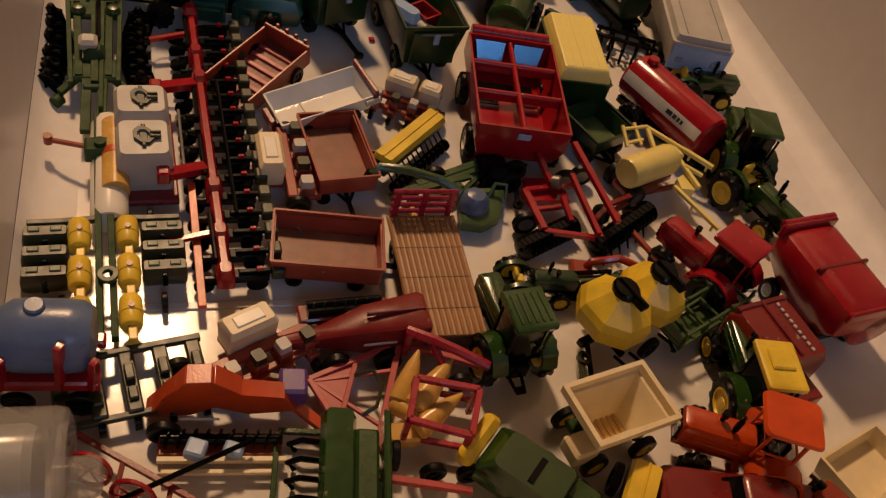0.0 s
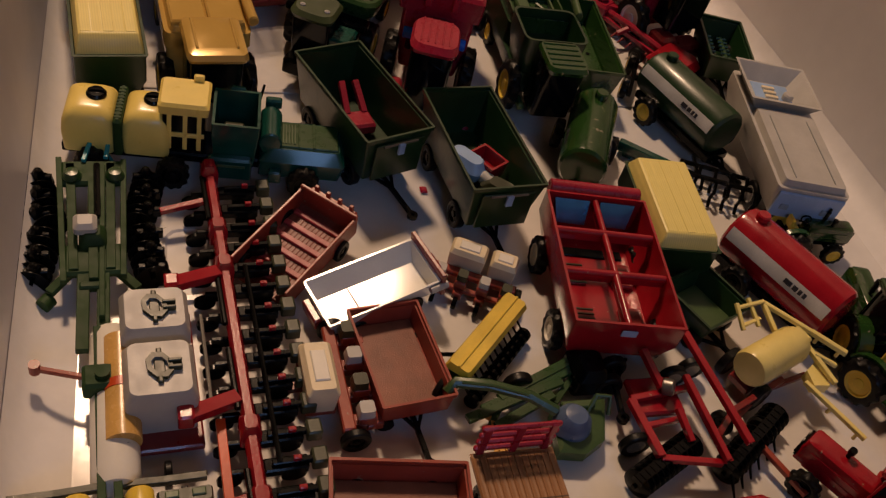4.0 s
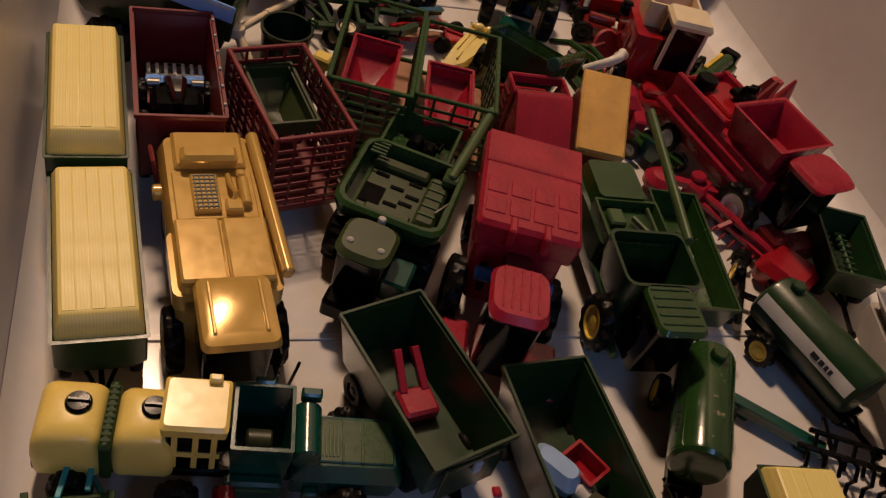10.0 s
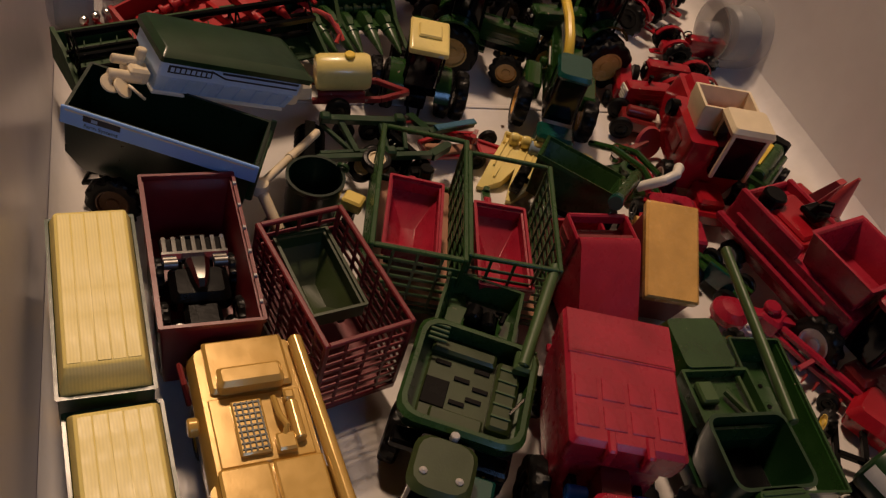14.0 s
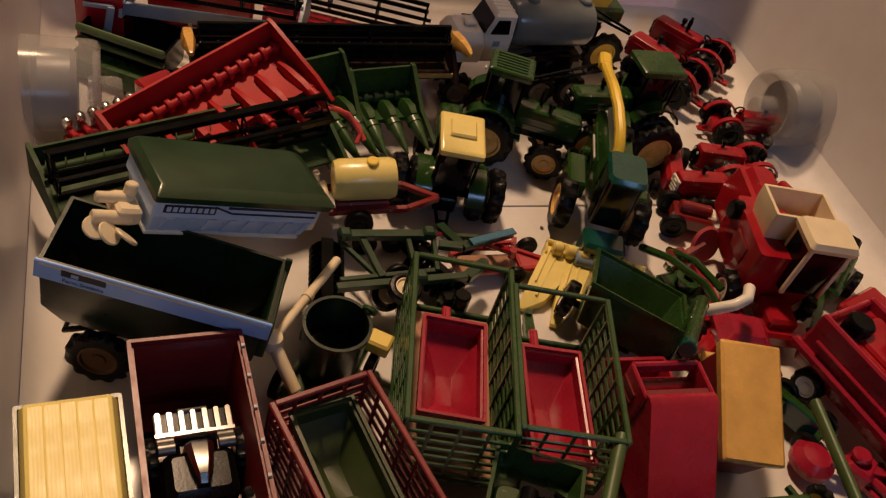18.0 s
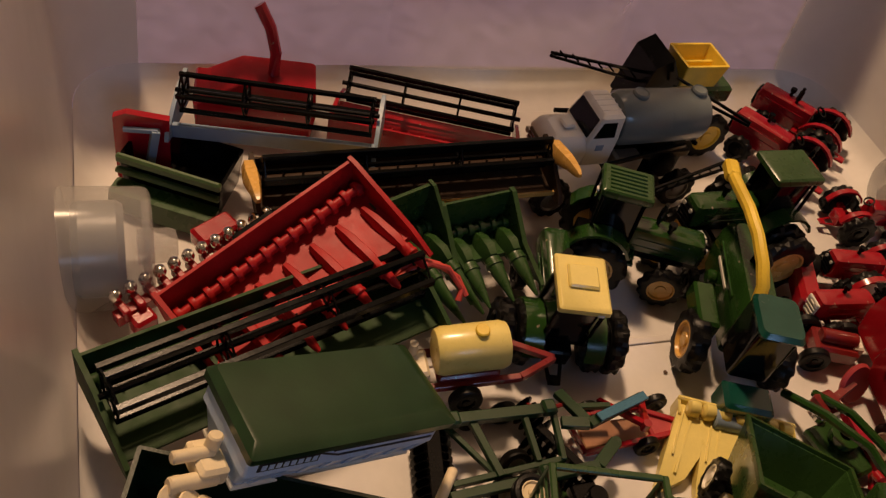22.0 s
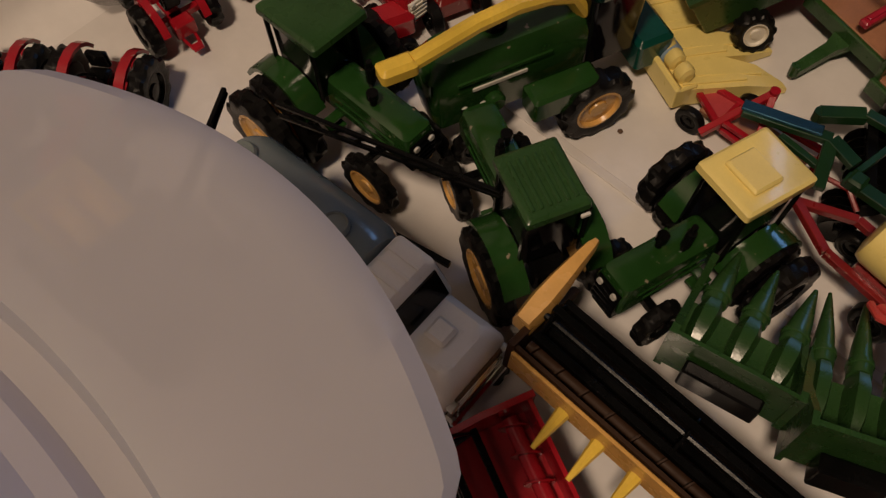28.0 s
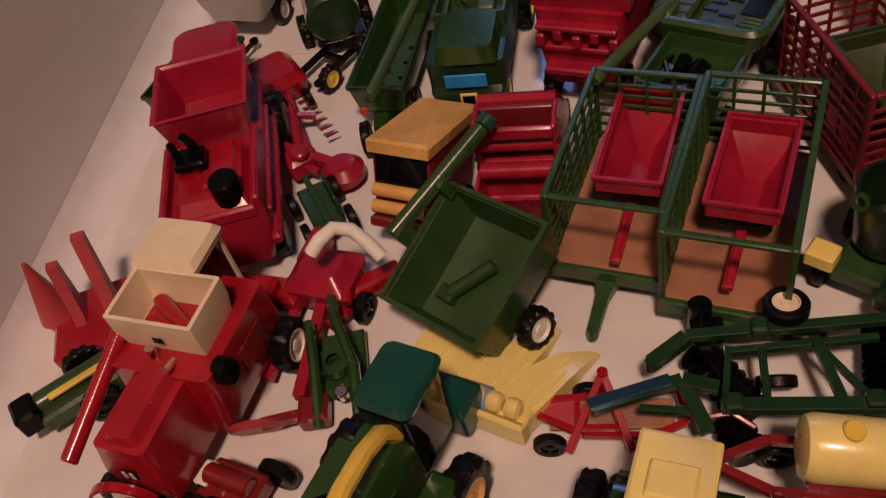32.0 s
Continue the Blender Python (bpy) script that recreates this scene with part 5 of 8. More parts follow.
tongue(o, 40, 72, 9, BLACK)

covered_wagon(0.0691, 0.2892, -96.8, (0.8, 0.92, 0.86))
# The paler floor colour paints in the glare inside the hopper.
o = box_wagon("toy_hopper_wagon", 0.0734, 0.2381, -66.6, "small dark green toy hopper wagon", DKGREEN, 44, 32, 12, 26, 4, SAGE, BLACK, r=6, tail=False, s=(0.78, 1.08, 0.9))

# Red tank wagon and yellow sprayer.
tank_wagon(0.1284, 0.2519, -65.5, "bright red toy tank wagon with a pale stripe", RED, 74, 15.5, 24, BLACK, s=(0.93, 1.0, 1.0))
o = thing("toy_sprayer", 0.094, 0.201, 22, "pale yellow toy field sprayer on a red frame", "toy sprayer")
part("tank", S().lathe([(5, -19.6), (8.8, -19), (9.6, -17), (9.6, 15), (8.6, 18.4), (5, 19.4)], 28, Matrix.Translation((0, 0, 20)) @ Matrix.Rotation(radians(90), 4, "Y")), ROOFYEL, o)
part("saddle", S().box(-20, 20, -6, 6, 6, 11, 1).beam((-18, -8, 9), (20, -13, 8), 2.6, 2.6), DKRED, o)
part("boom", S().beam((20, 25, 23), (30, 0, 22.4), 2.4, 2.4).beam((30, 0, 22.4), (38, -18, 21), 2.8, 2.8), ROOFYEL, o)
part("boom", S().beam((22, 2, 22), (17, -27, 20), 2.6, 2.6).beam((20, -10, 22), (27, -20, 20), 2.2, 2.2), ROOFYEL, o)
part("boom", S().beam((6, -18, 17), (10, -54, 14), 2.4, 2.4), ROOFYEL, o)
part("boom_rack", S().beam((-2, 18, 20), (2, 30, 26), 2, 2).beam((8, 16, 20), (12, 30, 25), 2, 2).beam((-1, 20, 21), (12, 19, 21), 1.8, 1.8).beam((1, 28, 25), (20, 25, 24), 1.8, 1.8).beam((14, 10, 20), (20, 25, 23), 2.4, 2.4), ROOFYEL, o)
part("boom_bracket", S().rings([[(12, -14, 12), (24, -12, 12), (16, -26, 12), (8, -22, 12)], [(12, -14, 18), (24, -12, 18), (16, -26, 18), (8, -22, 18)]]).box(20, 26, -4, 6, 14, 24, 1.2), ROOFYEL, o)
copies(o, "nozzle", S().cyl((0, 0, 0), (0, 0, -5), 0.9, 8), ROOFYEL, [(32, -4, 22), (37, -15, 21), (8, -34, 16), (10, -50, 14)])
wheels(o, ((-16, -10), (-12, 12)), 8, 5, STEEL, False)

# Red disc plough.
o = thing("toy_disc_plough", 0.045, 0.175, 0, "bright red toy disc plough with black discs", "toy plough")
part("frame", S().beam((-33, 11, 14), (-30, -19, 14), 4, 3.4).beam((-33, 11, 14), (-2, 15, 14), 3, 3).beam((-30, -19, 13), (1, -24, 12), 3, 3).beam((-29, -2, 12), (-12, 0, 12), 2.6, 2.6).beam((-14, 2, 18), (-12, -13, 14), 3, 3).beam((0, 18, 14), (3, -24, 12), 3.4, 3), RED, o)
part("lift_bar", S().beam((2, 38, 26), (12, -20, 20), 3.6, 3), RED, o)
part("lift_bar", S().beam((-4, 18, 20), (0, -25, 16), 3, 3), RED, o)
part("mast", S().beam((-22, 32, 23), (-17, 14, 17), 3.4, 3.4).box(-30, -6, 4, 24, 8, 12, 1), RED, o)
part("mast_hub", S().cyl((-16, 15, 17), (-12, 12, 19), 4, 14, c=0.8), STEEL, o)
part("cross_axle", S().beam((16, 1, 12), (54, 17, 12), 3, 3).beam((4, -10, 12), (18, 2, 12), 3, 3), DKRED, o)
disc_gang(o, (-45, -28, 7), (-8, -10, 7), 12, 7)
disc_gang(o, (0, -27, 7), (44, 1, 7), 13, 7)
part("gang_beam", S().beam((-45, -28, 12), (-8, -10, 12), 5, 3), BLACK, o)
part("gang_beam", S().beam((0, -27, 12), (44, 1, 12), 5, 3), BLACK, o)
copies(o, "scraper", S().cyl((0, 0, 9), (-1, -10, 4), 1.2, 6, 0.5), BLACK, [(4 + 6.5 * k, -27 + 4 * k, 0) for k in range(6)])
wheels(o, ((-36, -8), (-2, 26), (10, 30)), 7.5, 4, STEEL, False)
o = thing("toy_row_cultivator", 0.072, 0.156, -72, "red-brown toy draw arm with small black wheels", "toy implement")
part("arm", S().beam((-24, 0, 8), (24, 2, 8), 3, 2.6).beam((-20, 0, 8), (-26, 22, 8), 3, 2.6), RUST, o)
wheels(o, ((-22, -7), (-12, 9), (20, 8)), 6, 4, BLACK, False)
o = thing("toy_grader", 0.046, 0.124, -14, "red toy curved blade arm", "toy implement", z=0.006)
part("arch", S().rod([(-18, 0, 4), (-14, 2, 12), (0, 4, 16), (12, 2, 14), (20, -2, 8)], 2.2, 8), RED, o)
part("foot", S().box(-24, -12, -6, 6, 2, 9, 1.4), RUST, o)
part("foot", S().box(14, 24, -6, 4, 2, 9, 1.4), RUST, o)
wheels(o, ((-20, -10), (20, 10)), 7, 4, BLACK, False, z=1)

# Tractors by the right wall.
tractor(0.1680, 0.2198, 75.8, "green toy tractor with cab and yellow wheels", GREEN, GREEN, YELLOW, s=(0.84, 0.88, 0.9))
tractor(0.1607, 0.1815, -70.9, "open green toy tractor with a yellow seat", GREEN, GREEN, YELLOW, "open", s=(0.82, 0.87, 0.88))
tractor(0.1675, 0.2906, -7.1, "small open green toy tractor with a yellow seat", GREEN, GREEN, YELLOW, "open", s=0.74)
tractor(0.1041, 0.1257, 120.4, "red toy tractor with a red cab roof", RED, RED, BLACK, s=(0.84, 0.95, 0.86), stack=False)
tractor(-0.0257, 0.0863, 96.6, "green toy tractor with a ribbed green cab roof", GREEN, PLGREEN, YELLOW, s=(0.8, 0.88, 0.91), ribs=5)
tractor(-0.002, 0.122, -4, "small dark green toy tractor with a yellow seat", DKGREEN, GREEN, YELLOW, "open", s=0.62)
tractor(0.0733, 0.0159, 155.8, "orange toy tractor under an orange canopy roof", COPPER, ORANGE, BLACK, "rops", s=(0.86, 0.98, 1.0), ry=0)
tractor(0.0939, 0.0524, 80.4, "green toy tractor with a yellow cab roof", GREEN, YELLOW, YELLOW, s=(0.95, 0.84, 0.84), hump=True)

o = thing("toy_planter_bar", 0.030, 0.120, 2, "long green toy implement pole", "toy implement")
part("pole", S().beam((-20, 0, 13), (36, 0, 16), 3.4, 4).beam((10, 6, 10), (34, -6, 10), 2, 2), GREEN, o)
part("hydraulic", S().cyl((-10, 3, 17), (12, 2, 18), 1.2, 8), BLACK, o)
wheels(o, ((24, 8),), 5, 3, BLACK, False)

# Twin yellow hopper cart.
o = thing("toy_fertiliser_cart", 0.0390, 0.0943, 22.4, "toy cart carrying two yellow faceted hoppers with black lids", "toy cart", s=(0.89, 0.97, 0.99))
for xx, k in ((-13, 1.0), (17, 0.9)):
    hp = part("hopper", S().lathe([(9 * k, 10), (20.5 * k, 22), (21 * k, 30), (19 * k, 34), (8 * k, 43), (6 * k, 44)], 8, Matrix.Translation((xx, 0, 0)) @ Matrix.Rotation(radians(22), 4, "Z")).mesh("hopper", YELLOW, False), None, o)
    part("lid", S().lathe([(7.4, 42.6 * (0.93 + 0.07 * k)), (7.6, 45), (6.4, 46.4), (1, 46.8)], 12, Matrix.Translation((xx, 0, 0.5 - 3.6 * (1 - k) * 10 * 0.1))), BLACK, hp)
    part("lid_handle", S().box(xx - 1.5, xx + 1.5, -13, 6, 45.4, 48.4, 0.8).box(xx - 3, xx + 3, -14, -7, 43.6, 47, 0.8), BLACK, hp)
part("frame", S().beam((-30, 0, 9), (34, 0, 9), 4, 4).beam((-12, -16, 9), (-12, 16, 9), 3, 3).beam((-26, -2, 8), (-46, -30, 6), 3, 3), BLACK, o)
part("drawbar", S().beam((-34, -6, 8), (-58, -34, 5), 3, 2.4).lathe([(2, -1.2), (4, -1.2), (4, 1.2), (2, 1.2)], 12, Matrix.Translation((-34, -8, 9)), caps=(False, False)), OLIVE, o)
copies(o, "hook", S().rod([(0, 0, 8), (0, -8, 10), (2, -12, 6), (4, -10, 3)], 1, 6), BLACK, [(-16, -14, 0), (-6, -16, 0), (20, -14, 0)])
wheels(o, ((8, 18), (8, -18)), 7, 4, BLACK, False)
o = thing("toy_rack", 0.088, 0.096, 24, "small pale green toy wire rack on wheels", "toy implement")
part("rack", S().beam((-26, -8, 8), (26, -8, 18), 1.6, 1.6).beam((-26, 8, 8), (26, 8, 18), 1.6, 1.6).beam((-26, -8, 20), (26, -8, 24), 1.6, 1.6).beam((-26, 8, 20), (26, 8, 24), 1.6, 1.6), SAGE, o)
copies(o, "rung", S().box(-0.8, 0.8, -8, 8, 0, 1.6, 0.3), SAGE, [(-25 + 10 * k, 0, 8 + 2 * k) for k in range(6)])
copies(o, "upright", S().box(-0.8, 0.8, -0.8, 0.8, 0, 12, 0.2), SAGE, [(-25 + 16 * k, sy * 8, 8 + 3 * k) for k in range(4) for sy in (-1, 1)])
part("panel", S().box(-24, 8, -7, 7, 8, 9.6, 0.3), SAGE, o)
wheels(o, ((2, -12), (10, 11)), 6.5, 4, STEEL, False)

# White hopper.
o = thing("toy_hopper", 0.0103, 0.0354, 13.9, "ivory white toy hopper box on a small wagon", "toy wagon", s=(0.92, 0.87, 0.97))
part("hopper", S().tub([(-10, 12, -8, 8, 10), (-23, 23, -17, 17, 31), (-24.5, 24.5, -18.5, 18.5, 31.5), (-24.5, 24.5, -18.5, 18.5, 36)], 2.6, 12), IVORY, o)
copies(o, "floor_slat", S().box(-0.9, 0.9, -6, 6, 0, 1.2, 0.2), TAN, [(-6 + 3.4 * k, 0, 11.6) for k in range(5)])
part("spout", S().box(-28, -14, -14, 0, 10, 20, 1.4), IVORY, o)
running_gear(o, (-14, 16), 15, 7.5, 5, YELLOW, frame=PLGREEN)

# Red pickup, gravity box and baler by the right wall.
o = thing("toy_pickup", 0.060, -0.012, -14, "shiny dark red toy car with a dark windscreen", "toy car")
part("body", S().rings([rect(-38, 38, -16, 16, 4, 4), rect(-40, 40, -17.5, 17.5, 9, 5), rect(-39, 39, -17, 17, 16, 6), rect(-36, 36, -15, 15, 18.5, 6)]), DKRED, o)
part("cab", S().rings([rect(-12, 26, -14.5, 14.5, 18, 4), rect(-4, 20, -11.5, 11.5, 27, 4), rect(-2, 18, -10, 10, 28, 4)]), DKRED, o)
part("windscreen", S().rings([rect(-10.6, -5, -12.6, 12.6, 19.4, 1.5), rect(-4.8, -3.4, -10.4, 10.4, 26.4, 1)]), DARK, o)
for sy in (-1, 1):
    part("headlight", S().cyl((-39, sy * 12, 12), (-41, sy * 12, 12), 2.4, 12), PAPER, o)
    part("side_window", S().box(0, 16, sy * 12.6 - 0.4, sy * 12.6 + 0.4, 20, 25.6, 0.3), DARK, o)
part("bumper", S().box(-43, -39, -15, 15, 5, 9, 1), CHROME, o)
wheels(o, ((-24, 16), (-24, -16), (24, 16), (24, -16)), 7, 5, CHROME, False)
o = thing("toy_motorcycle", 0.104, -0.014, -60, "small black and chrome toy engine unit", "toy engine")
part("block", S().box(-12, 12, -8, 8, 4, 16, 2).cyl((-10, 0, 18), (10, 0, 18), 4, 14), BLACK, o)
part("pipe", S().cyl((-14, -9, 8), (14, -9, 10), 2, 10).cyl((-14, 9, 12), (10, 9, 14), 1.6, 10), CHROME, o)
part("cover", S().box(-8, 8, -7, 7, 16, 22, 2), RUST, o)

o = thing("toy_gravity_box", 0.1593, 0.1010, -80.9, "large red toy gravity box with a ribbed drum side", "toy wagon", s=(0.76, 0.96, 0.95))
part("box", S().rings([rect(-22, 22, -12, 12, 10, 2), rect(-40, 40, -20, 20, 28, 3), rect(-40, 40, -20, 20, 40, 4), rect(-38, 38, -18, 18, 45, 5), rect(-33, 33, -12, 12, 48, 5)]), RED, o)
part("top_lip", S().box(-41, -37, -20, 20, 40, 50, 1.2), RED, o)
part("top_lip", S().box(37, 41, -20, 20, 40, 48, 1.2), RED, o)
part("drum", S().lathe([(12, -36), (17, -35), (17, -14), (15.6, -13), (15.6, -11), (17, -10), (17, 12), (15.6, 13), (15.6, 15), (17, 16), (17, 34), (12, 36)], 28, Matrix.Translation((4, 14, 26)) @ Matrix.Rotation(radians(90), 4, "Y")), RED, o)
part("lip", S().cyl((-42, -18, 47), (-42, 20, 47), 3.4, 12, c=0.6), CRIM, o)
part("top_seam", S().box(-1.4, 1.4, -18, 18, 44, 48.6, 0.6), DKRED, o)
running_gear(o, (-22, 24), 16, 8, 6, WHITE)
o = thing("toy_baler", 0.1150, 0.0720, -78, "dark red toy baler with a row of chrome rivets", "toy baler")
part("body", S().rings([rect(-20, 20, -18, 18, 6, 2), rect(-20, 20, -18, 18, 24, 2), rect(-16, 18, -16, 16, 30, 3)]), DKRED, o)
part("panel", S().box(-18, 16, -1, 1, 29, 31.5, 0.4).box(-19, -16, -16, 16, 24, 31, 0.6), MAROON, o)
copies(o, "rivet", S().box(-1, 1, -0.8, 0.8, 0, 1.4, 0.3), PAPER, [(-14 + 3.6 * k, 8, 30) for k in range(9)])
part("chute", S().box(18, 34, -10, 10, 8, 16, 1.2), DKRED, o)
wheels(o, ((-4, 20), (-4, -20)), 7, 5, BLACK, False)
part("drawbar", S().beam((-20, 0, 8), (-44, 8, 6), 3, 3), DKRED, o)

o = thing("toy_ivory_tray", 0.138, 0.003, 20, "ivory toy tray lying by the tub corner", "toy tray")
part("tray", S().tub([(-20, 20, -13, 13, 3), (-22, 22, -15, 15, 15)], 1.6, 6), IVORY, o)
part("foot", S().box(-16, 16, -8, 8, 0.2, 3.4, 0.6), IVORY, o)

# ---- middle of the tub ----

# Black-gang disc harrow.
o = thing("toy_disc_harrow", -0.218, 0.303, -88, "green toy disc harrow with black disc gangs", "toy harrow", group="disc harrows")
part("frame", S().beam((-34, -10, 16), (34, -8, 16), 4, 4).beam((-34, 8, 16), (34, 7, 16), 4, 4).box(-36, -20, -14, 14, 14, 18, 1.2).box(18, 36, -12, 12, 13, 17, 1.2).beam((-20, 0, 18), (40, 0, 17), 4, 3), MATGREEN, o)
part("side_pole", S().beam((-38, -15, 17), (40, -12, 16), 2.6, 3).beam((-36, 14, 17), (38, 12, 16), 2.6, 3).beam((-30, 4.5, 19), (60, 3, 16), 2.4, 3), MATGREEN, o)
copies(o, "rear_arm", S().beam((0, 0, 15), (14, 14, 10), 4, 3).cyl((14, 14, 6), (18, 17, 6), 3.4, 12), MATGREEN, [(26, 4, 0)])
copies(o, "rear_arm", S().beam((0, 0, 15), (14, -14, 10), 4, 3).cyl((14, -14, 6), (18, -17, 6), 3.4, 12), MATGREEN, [(26, -4, 0)])
part("hose_block", S().box(8, 18, -8, 2, 20, 27, 2), PALEGREY, o)
copies(o, "pivot", S().lathe([(3.6, 0), (4.4, 2), (3, 4.6), (0.5, 5)], 16), PLGREEN, [(-24, 10, 17), (-24, -9, 17)])
part("cylinder", S().cyl((-30, 2, 20), (4, 2, 19), 1.6, 8), BLACK, o)
part("hitch_block", S().rings([rect(10, 22, -6, 6, 17, 2), rect(11, 21, -5, 5, 21, 2), rect(13, 19, -3, 3, 23, 1)]), MATGREEN, o)
part("hose_clip", S().beam((-50, 0, 20), (-34, -4, 19), 2, 2).beam((-50, 8, 20), (-36, 6, 19), 2, 2), CYAN, o)
for x0, y0, x1, y1 in ((-34, -26, 0, -18), (2, -20, 34, -26), (-34, 26, 0, 19), (2, 19, 34, 25)):
    disc_gang(o, (x0, y0, 8), (x1, y1, 8), 6, 8)
copies(o, "gang_hanger", S().box(-1.6, 1.6, -6, 6, 0, 5, 0.6).lathe([(2.6, 3), (3, 6), (1.8, 8.4), (0.4, 9)], 8), BLACK, [(xx, sy * 24, 9) for xx in (-30, -18, -6, 8, 20, 30) for sy in (-1, 1)])
part("drawbar", S().beam((30, -4, 15), (74, -5, 12), 5, 3.4).beam((30, 4, 15), (74, 3, 12), 5, 3.4).box(40, 44, -6, 5, 13, 17, 0.8), MATGREEN, o)

# Self-propelled spreader truck: twin cream tanks, cream cab, blue-green hood.
o = thing("toy_sprayer_truck", -0.1752, 0.3576, -6.7, "blue-green toy spray truck with cream tanks and cab", "toy truck", s=(0.83, 0.85, 0.97))
part("chassis", S().box(-70, 66, -12, 12, 10, 16, 1.2), BLACK, o)
for xx, a, b in ((-54, 14, 16.5), (-22, 13, 15.5)):
    tk = part("tank", S().rings([rect(xx - a, xx + a, -b, b, 15, 3), rect(xx - a - 1, xx + a + 1, -b - 1, b + 1, 26, 4), rect(xx - a - 0.4, xx + a + 0.4, -b - 0.4, b + 0.4, 32, 4.6), rect(xx - a + 1, xx + a - 1, -b + 1.4, b - 1.4, 36, 5), rect(xx - a + 3.4, xx + a - 3.4, -b + 4, b - 4, 38.2, 5), rect(xx - a + 7, xx + a - 7, -b + 8, b - 8, 39.3, 3)]), CREAM, o, "glossy cream tank")
    part("tank_lid", S().lathe([(5.6, 38), (5.8, 40), (4.8, 41.2), (0.6, 41.4)], 20, Matrix.Translation((xx + 3, 2, 0))), BLACK, tk)
    part("lid_grip", S().box(xx - 1.6, xx + 7.6, 1.2, 2.8, 41, 42.4, 0.3), BLACK, tk)
part("tank_strap", S().box(-40, -35, -18, 17, 14, 37.4, 1.6), MATGREEN, o)
copies(o, "strap_rib", S().box(-2, 2, -0.8, 0.8, 0, 0.4, 0.05), MATGREEN, [(-37.5, -14 + 3 * k, 37.2) for k in range(10)])
cab = part("cab", S().rings([rect(-13, 11, -13, 11, 18, 1.5), rect(-13, 11, -13, 11, 42, 1.5)]), BLACK, o)
part("cab_roof", S().rings([rect(-15, 13, -14, 12, 42, 1.5), rect(-15.6, 13.6, -14.6, 12.6, 47, 1.8), rect(-14, 12, -13, 11, 48.6, 2)]), CREAM, cab)
part("beacon", S().box(3, 9, 9, 13, 48, 51.4, 0.8), CREAM, cab)
for xx in (-9, 0, 8):
    part("window_post", S().box(xx - 1.3, xx + 1.3, -14, -12.6, 20, 43, 0.3), CREAM, cab)
part("window_bar", S().box(-13, 11, -14, -12.7, 28, 30.6, 0.3), CREAM, cab)
part("hopper", S().tub([(17, 41, -16, 16, 14), (15, 43, -17.5, 17.5, 36), (15, 43, -17.5, 17.5, 41)], 1.7, 18), TEAL, o)
part("motor", S().cyl((22, -4, 27), (34, -4, 27), 6, 18, c=1), OLIVE, o)
part("rail_light", S().box(24, 34, 17, 21, 36, 42, 1).box(46, 56, 15, 20, 32, 38, 1), TEAL, o)
part("cross_tank", S().cyl((50, -13, 28), (50, 15, 28), 7, 20, c=1), TEAL, o)
part("engine_hood", S().rings([rect(44, 94, -17, 17, 10, 2), rect(44, 97, -18, 18, 20, 3), rect(50, 93, -13, 13, 26, 3)]), TEAL, o)
part("hood_panel", S().box(54, 92, -11.6, 11.6, 25.6, 27, 0.6).box(67, 68, -11.6, 11.6, 26.6, 27.6, 0.2).box(76, 77.6, -11.6, 11.6, 26.6, 27.6, 0.2), PLGREEN, o)
copies(o, "louvre", S().box(-0.5, 0.5, -9, 9, 0, 0.8, 0.2), SAGE, [(56 + 1.8 * k, 0, 26.7) for k in range(6)])
part("side_box", S().box(14, 40, -22, -16, 8, 22, 1.4).box(50, 58, -22, -17, 8, 16, 1), TEAL, o)
part("print_bar", S().box(17, 36, -22.4, -21.9, 17, 18.6, 0.1), SAGE, o)
part("strut", S().beam((-44, -14, 12), (-36, -24, 8), 2, 2), CYAN, o)
wheels(o, ((-52, 22), (-52, -20), (-6, -22), (-6, 22), (72, 22), (72, -22)), 10, 7, BLACK)

covered_wagon(-0.2151, 0.4352, -84.8, (1.13, 0.93, 1.03))
covered_wagon(-0.2242, 0.5287, -86.2, (1.1, 0.92, 1.2))

# Golden combine.
o = thing("toy_combine", -0.1651, 0.4440, -84.9, "golden yellow toy combine with a glossy cab roof", "toy combine", group="combines", s=(0.94, 0.84, 0.9))
part("body", S().rings([rect(-66, 34, -20, 20, 12, 3), rect(-66, 36, -25, 25, 26, 4), rect(-66, 36, -26, 26, 46, 5), rect(-64, 34, -23, 23, 53, 4)]), GOLD, o)
part("rear_deck", S().box(-66, -40, -19, 19, 52, 56, 1.6).box(-48, -38, -16, 14, 54, 63, 2), GOLD, o)
eng = part("engine_bay", S().box(-38, -6, -21, 21, 52.6, 54, 0.6), GOLD, o)
part("screen", S().box(-34, -9, -12, 2, 53.6, 57, 0.8), GOLD, eng)
copies(eng, "screen_bar", S().box(-0.4, 0.4, -6, 6, 0, 0.6, 0.1), OLIVE, [(-32 + 2.6 * k, -5, 56.9) for k in range(9)])
copies(eng, "screen_rod", S().box(-11.4, 11.4, -0.4, 0.4, 0, 0.6, 0.1), OLIVE, [(-21.4, -10 + 2.6 * k, 56.9) for k in range(5)])
part("engine_pipe", S().rod([(-34, 8, 55), (-24, 8, 58), (-18, 10, 59), (-14, 8, 56)], 1.5, 8).cyl((-30, 15, 56), (-12, 15, 56), 3, 14, c=0.6), GOLD, eng)
part("engine_block", S().box(-16, -8, 4, 13, 53, 58, 1).box(-35, -30, 12, 17, 53, 59, 1), GOLD, eng)
part("tank_lid", S().box(-5, 33, -23, -0.6, 52, 56.6, 1.2), GOLD, o)
part("tank_lid", S().box(-5, 33, 0.6, 23, 52, 56.6, 1.2), GOLD, o)
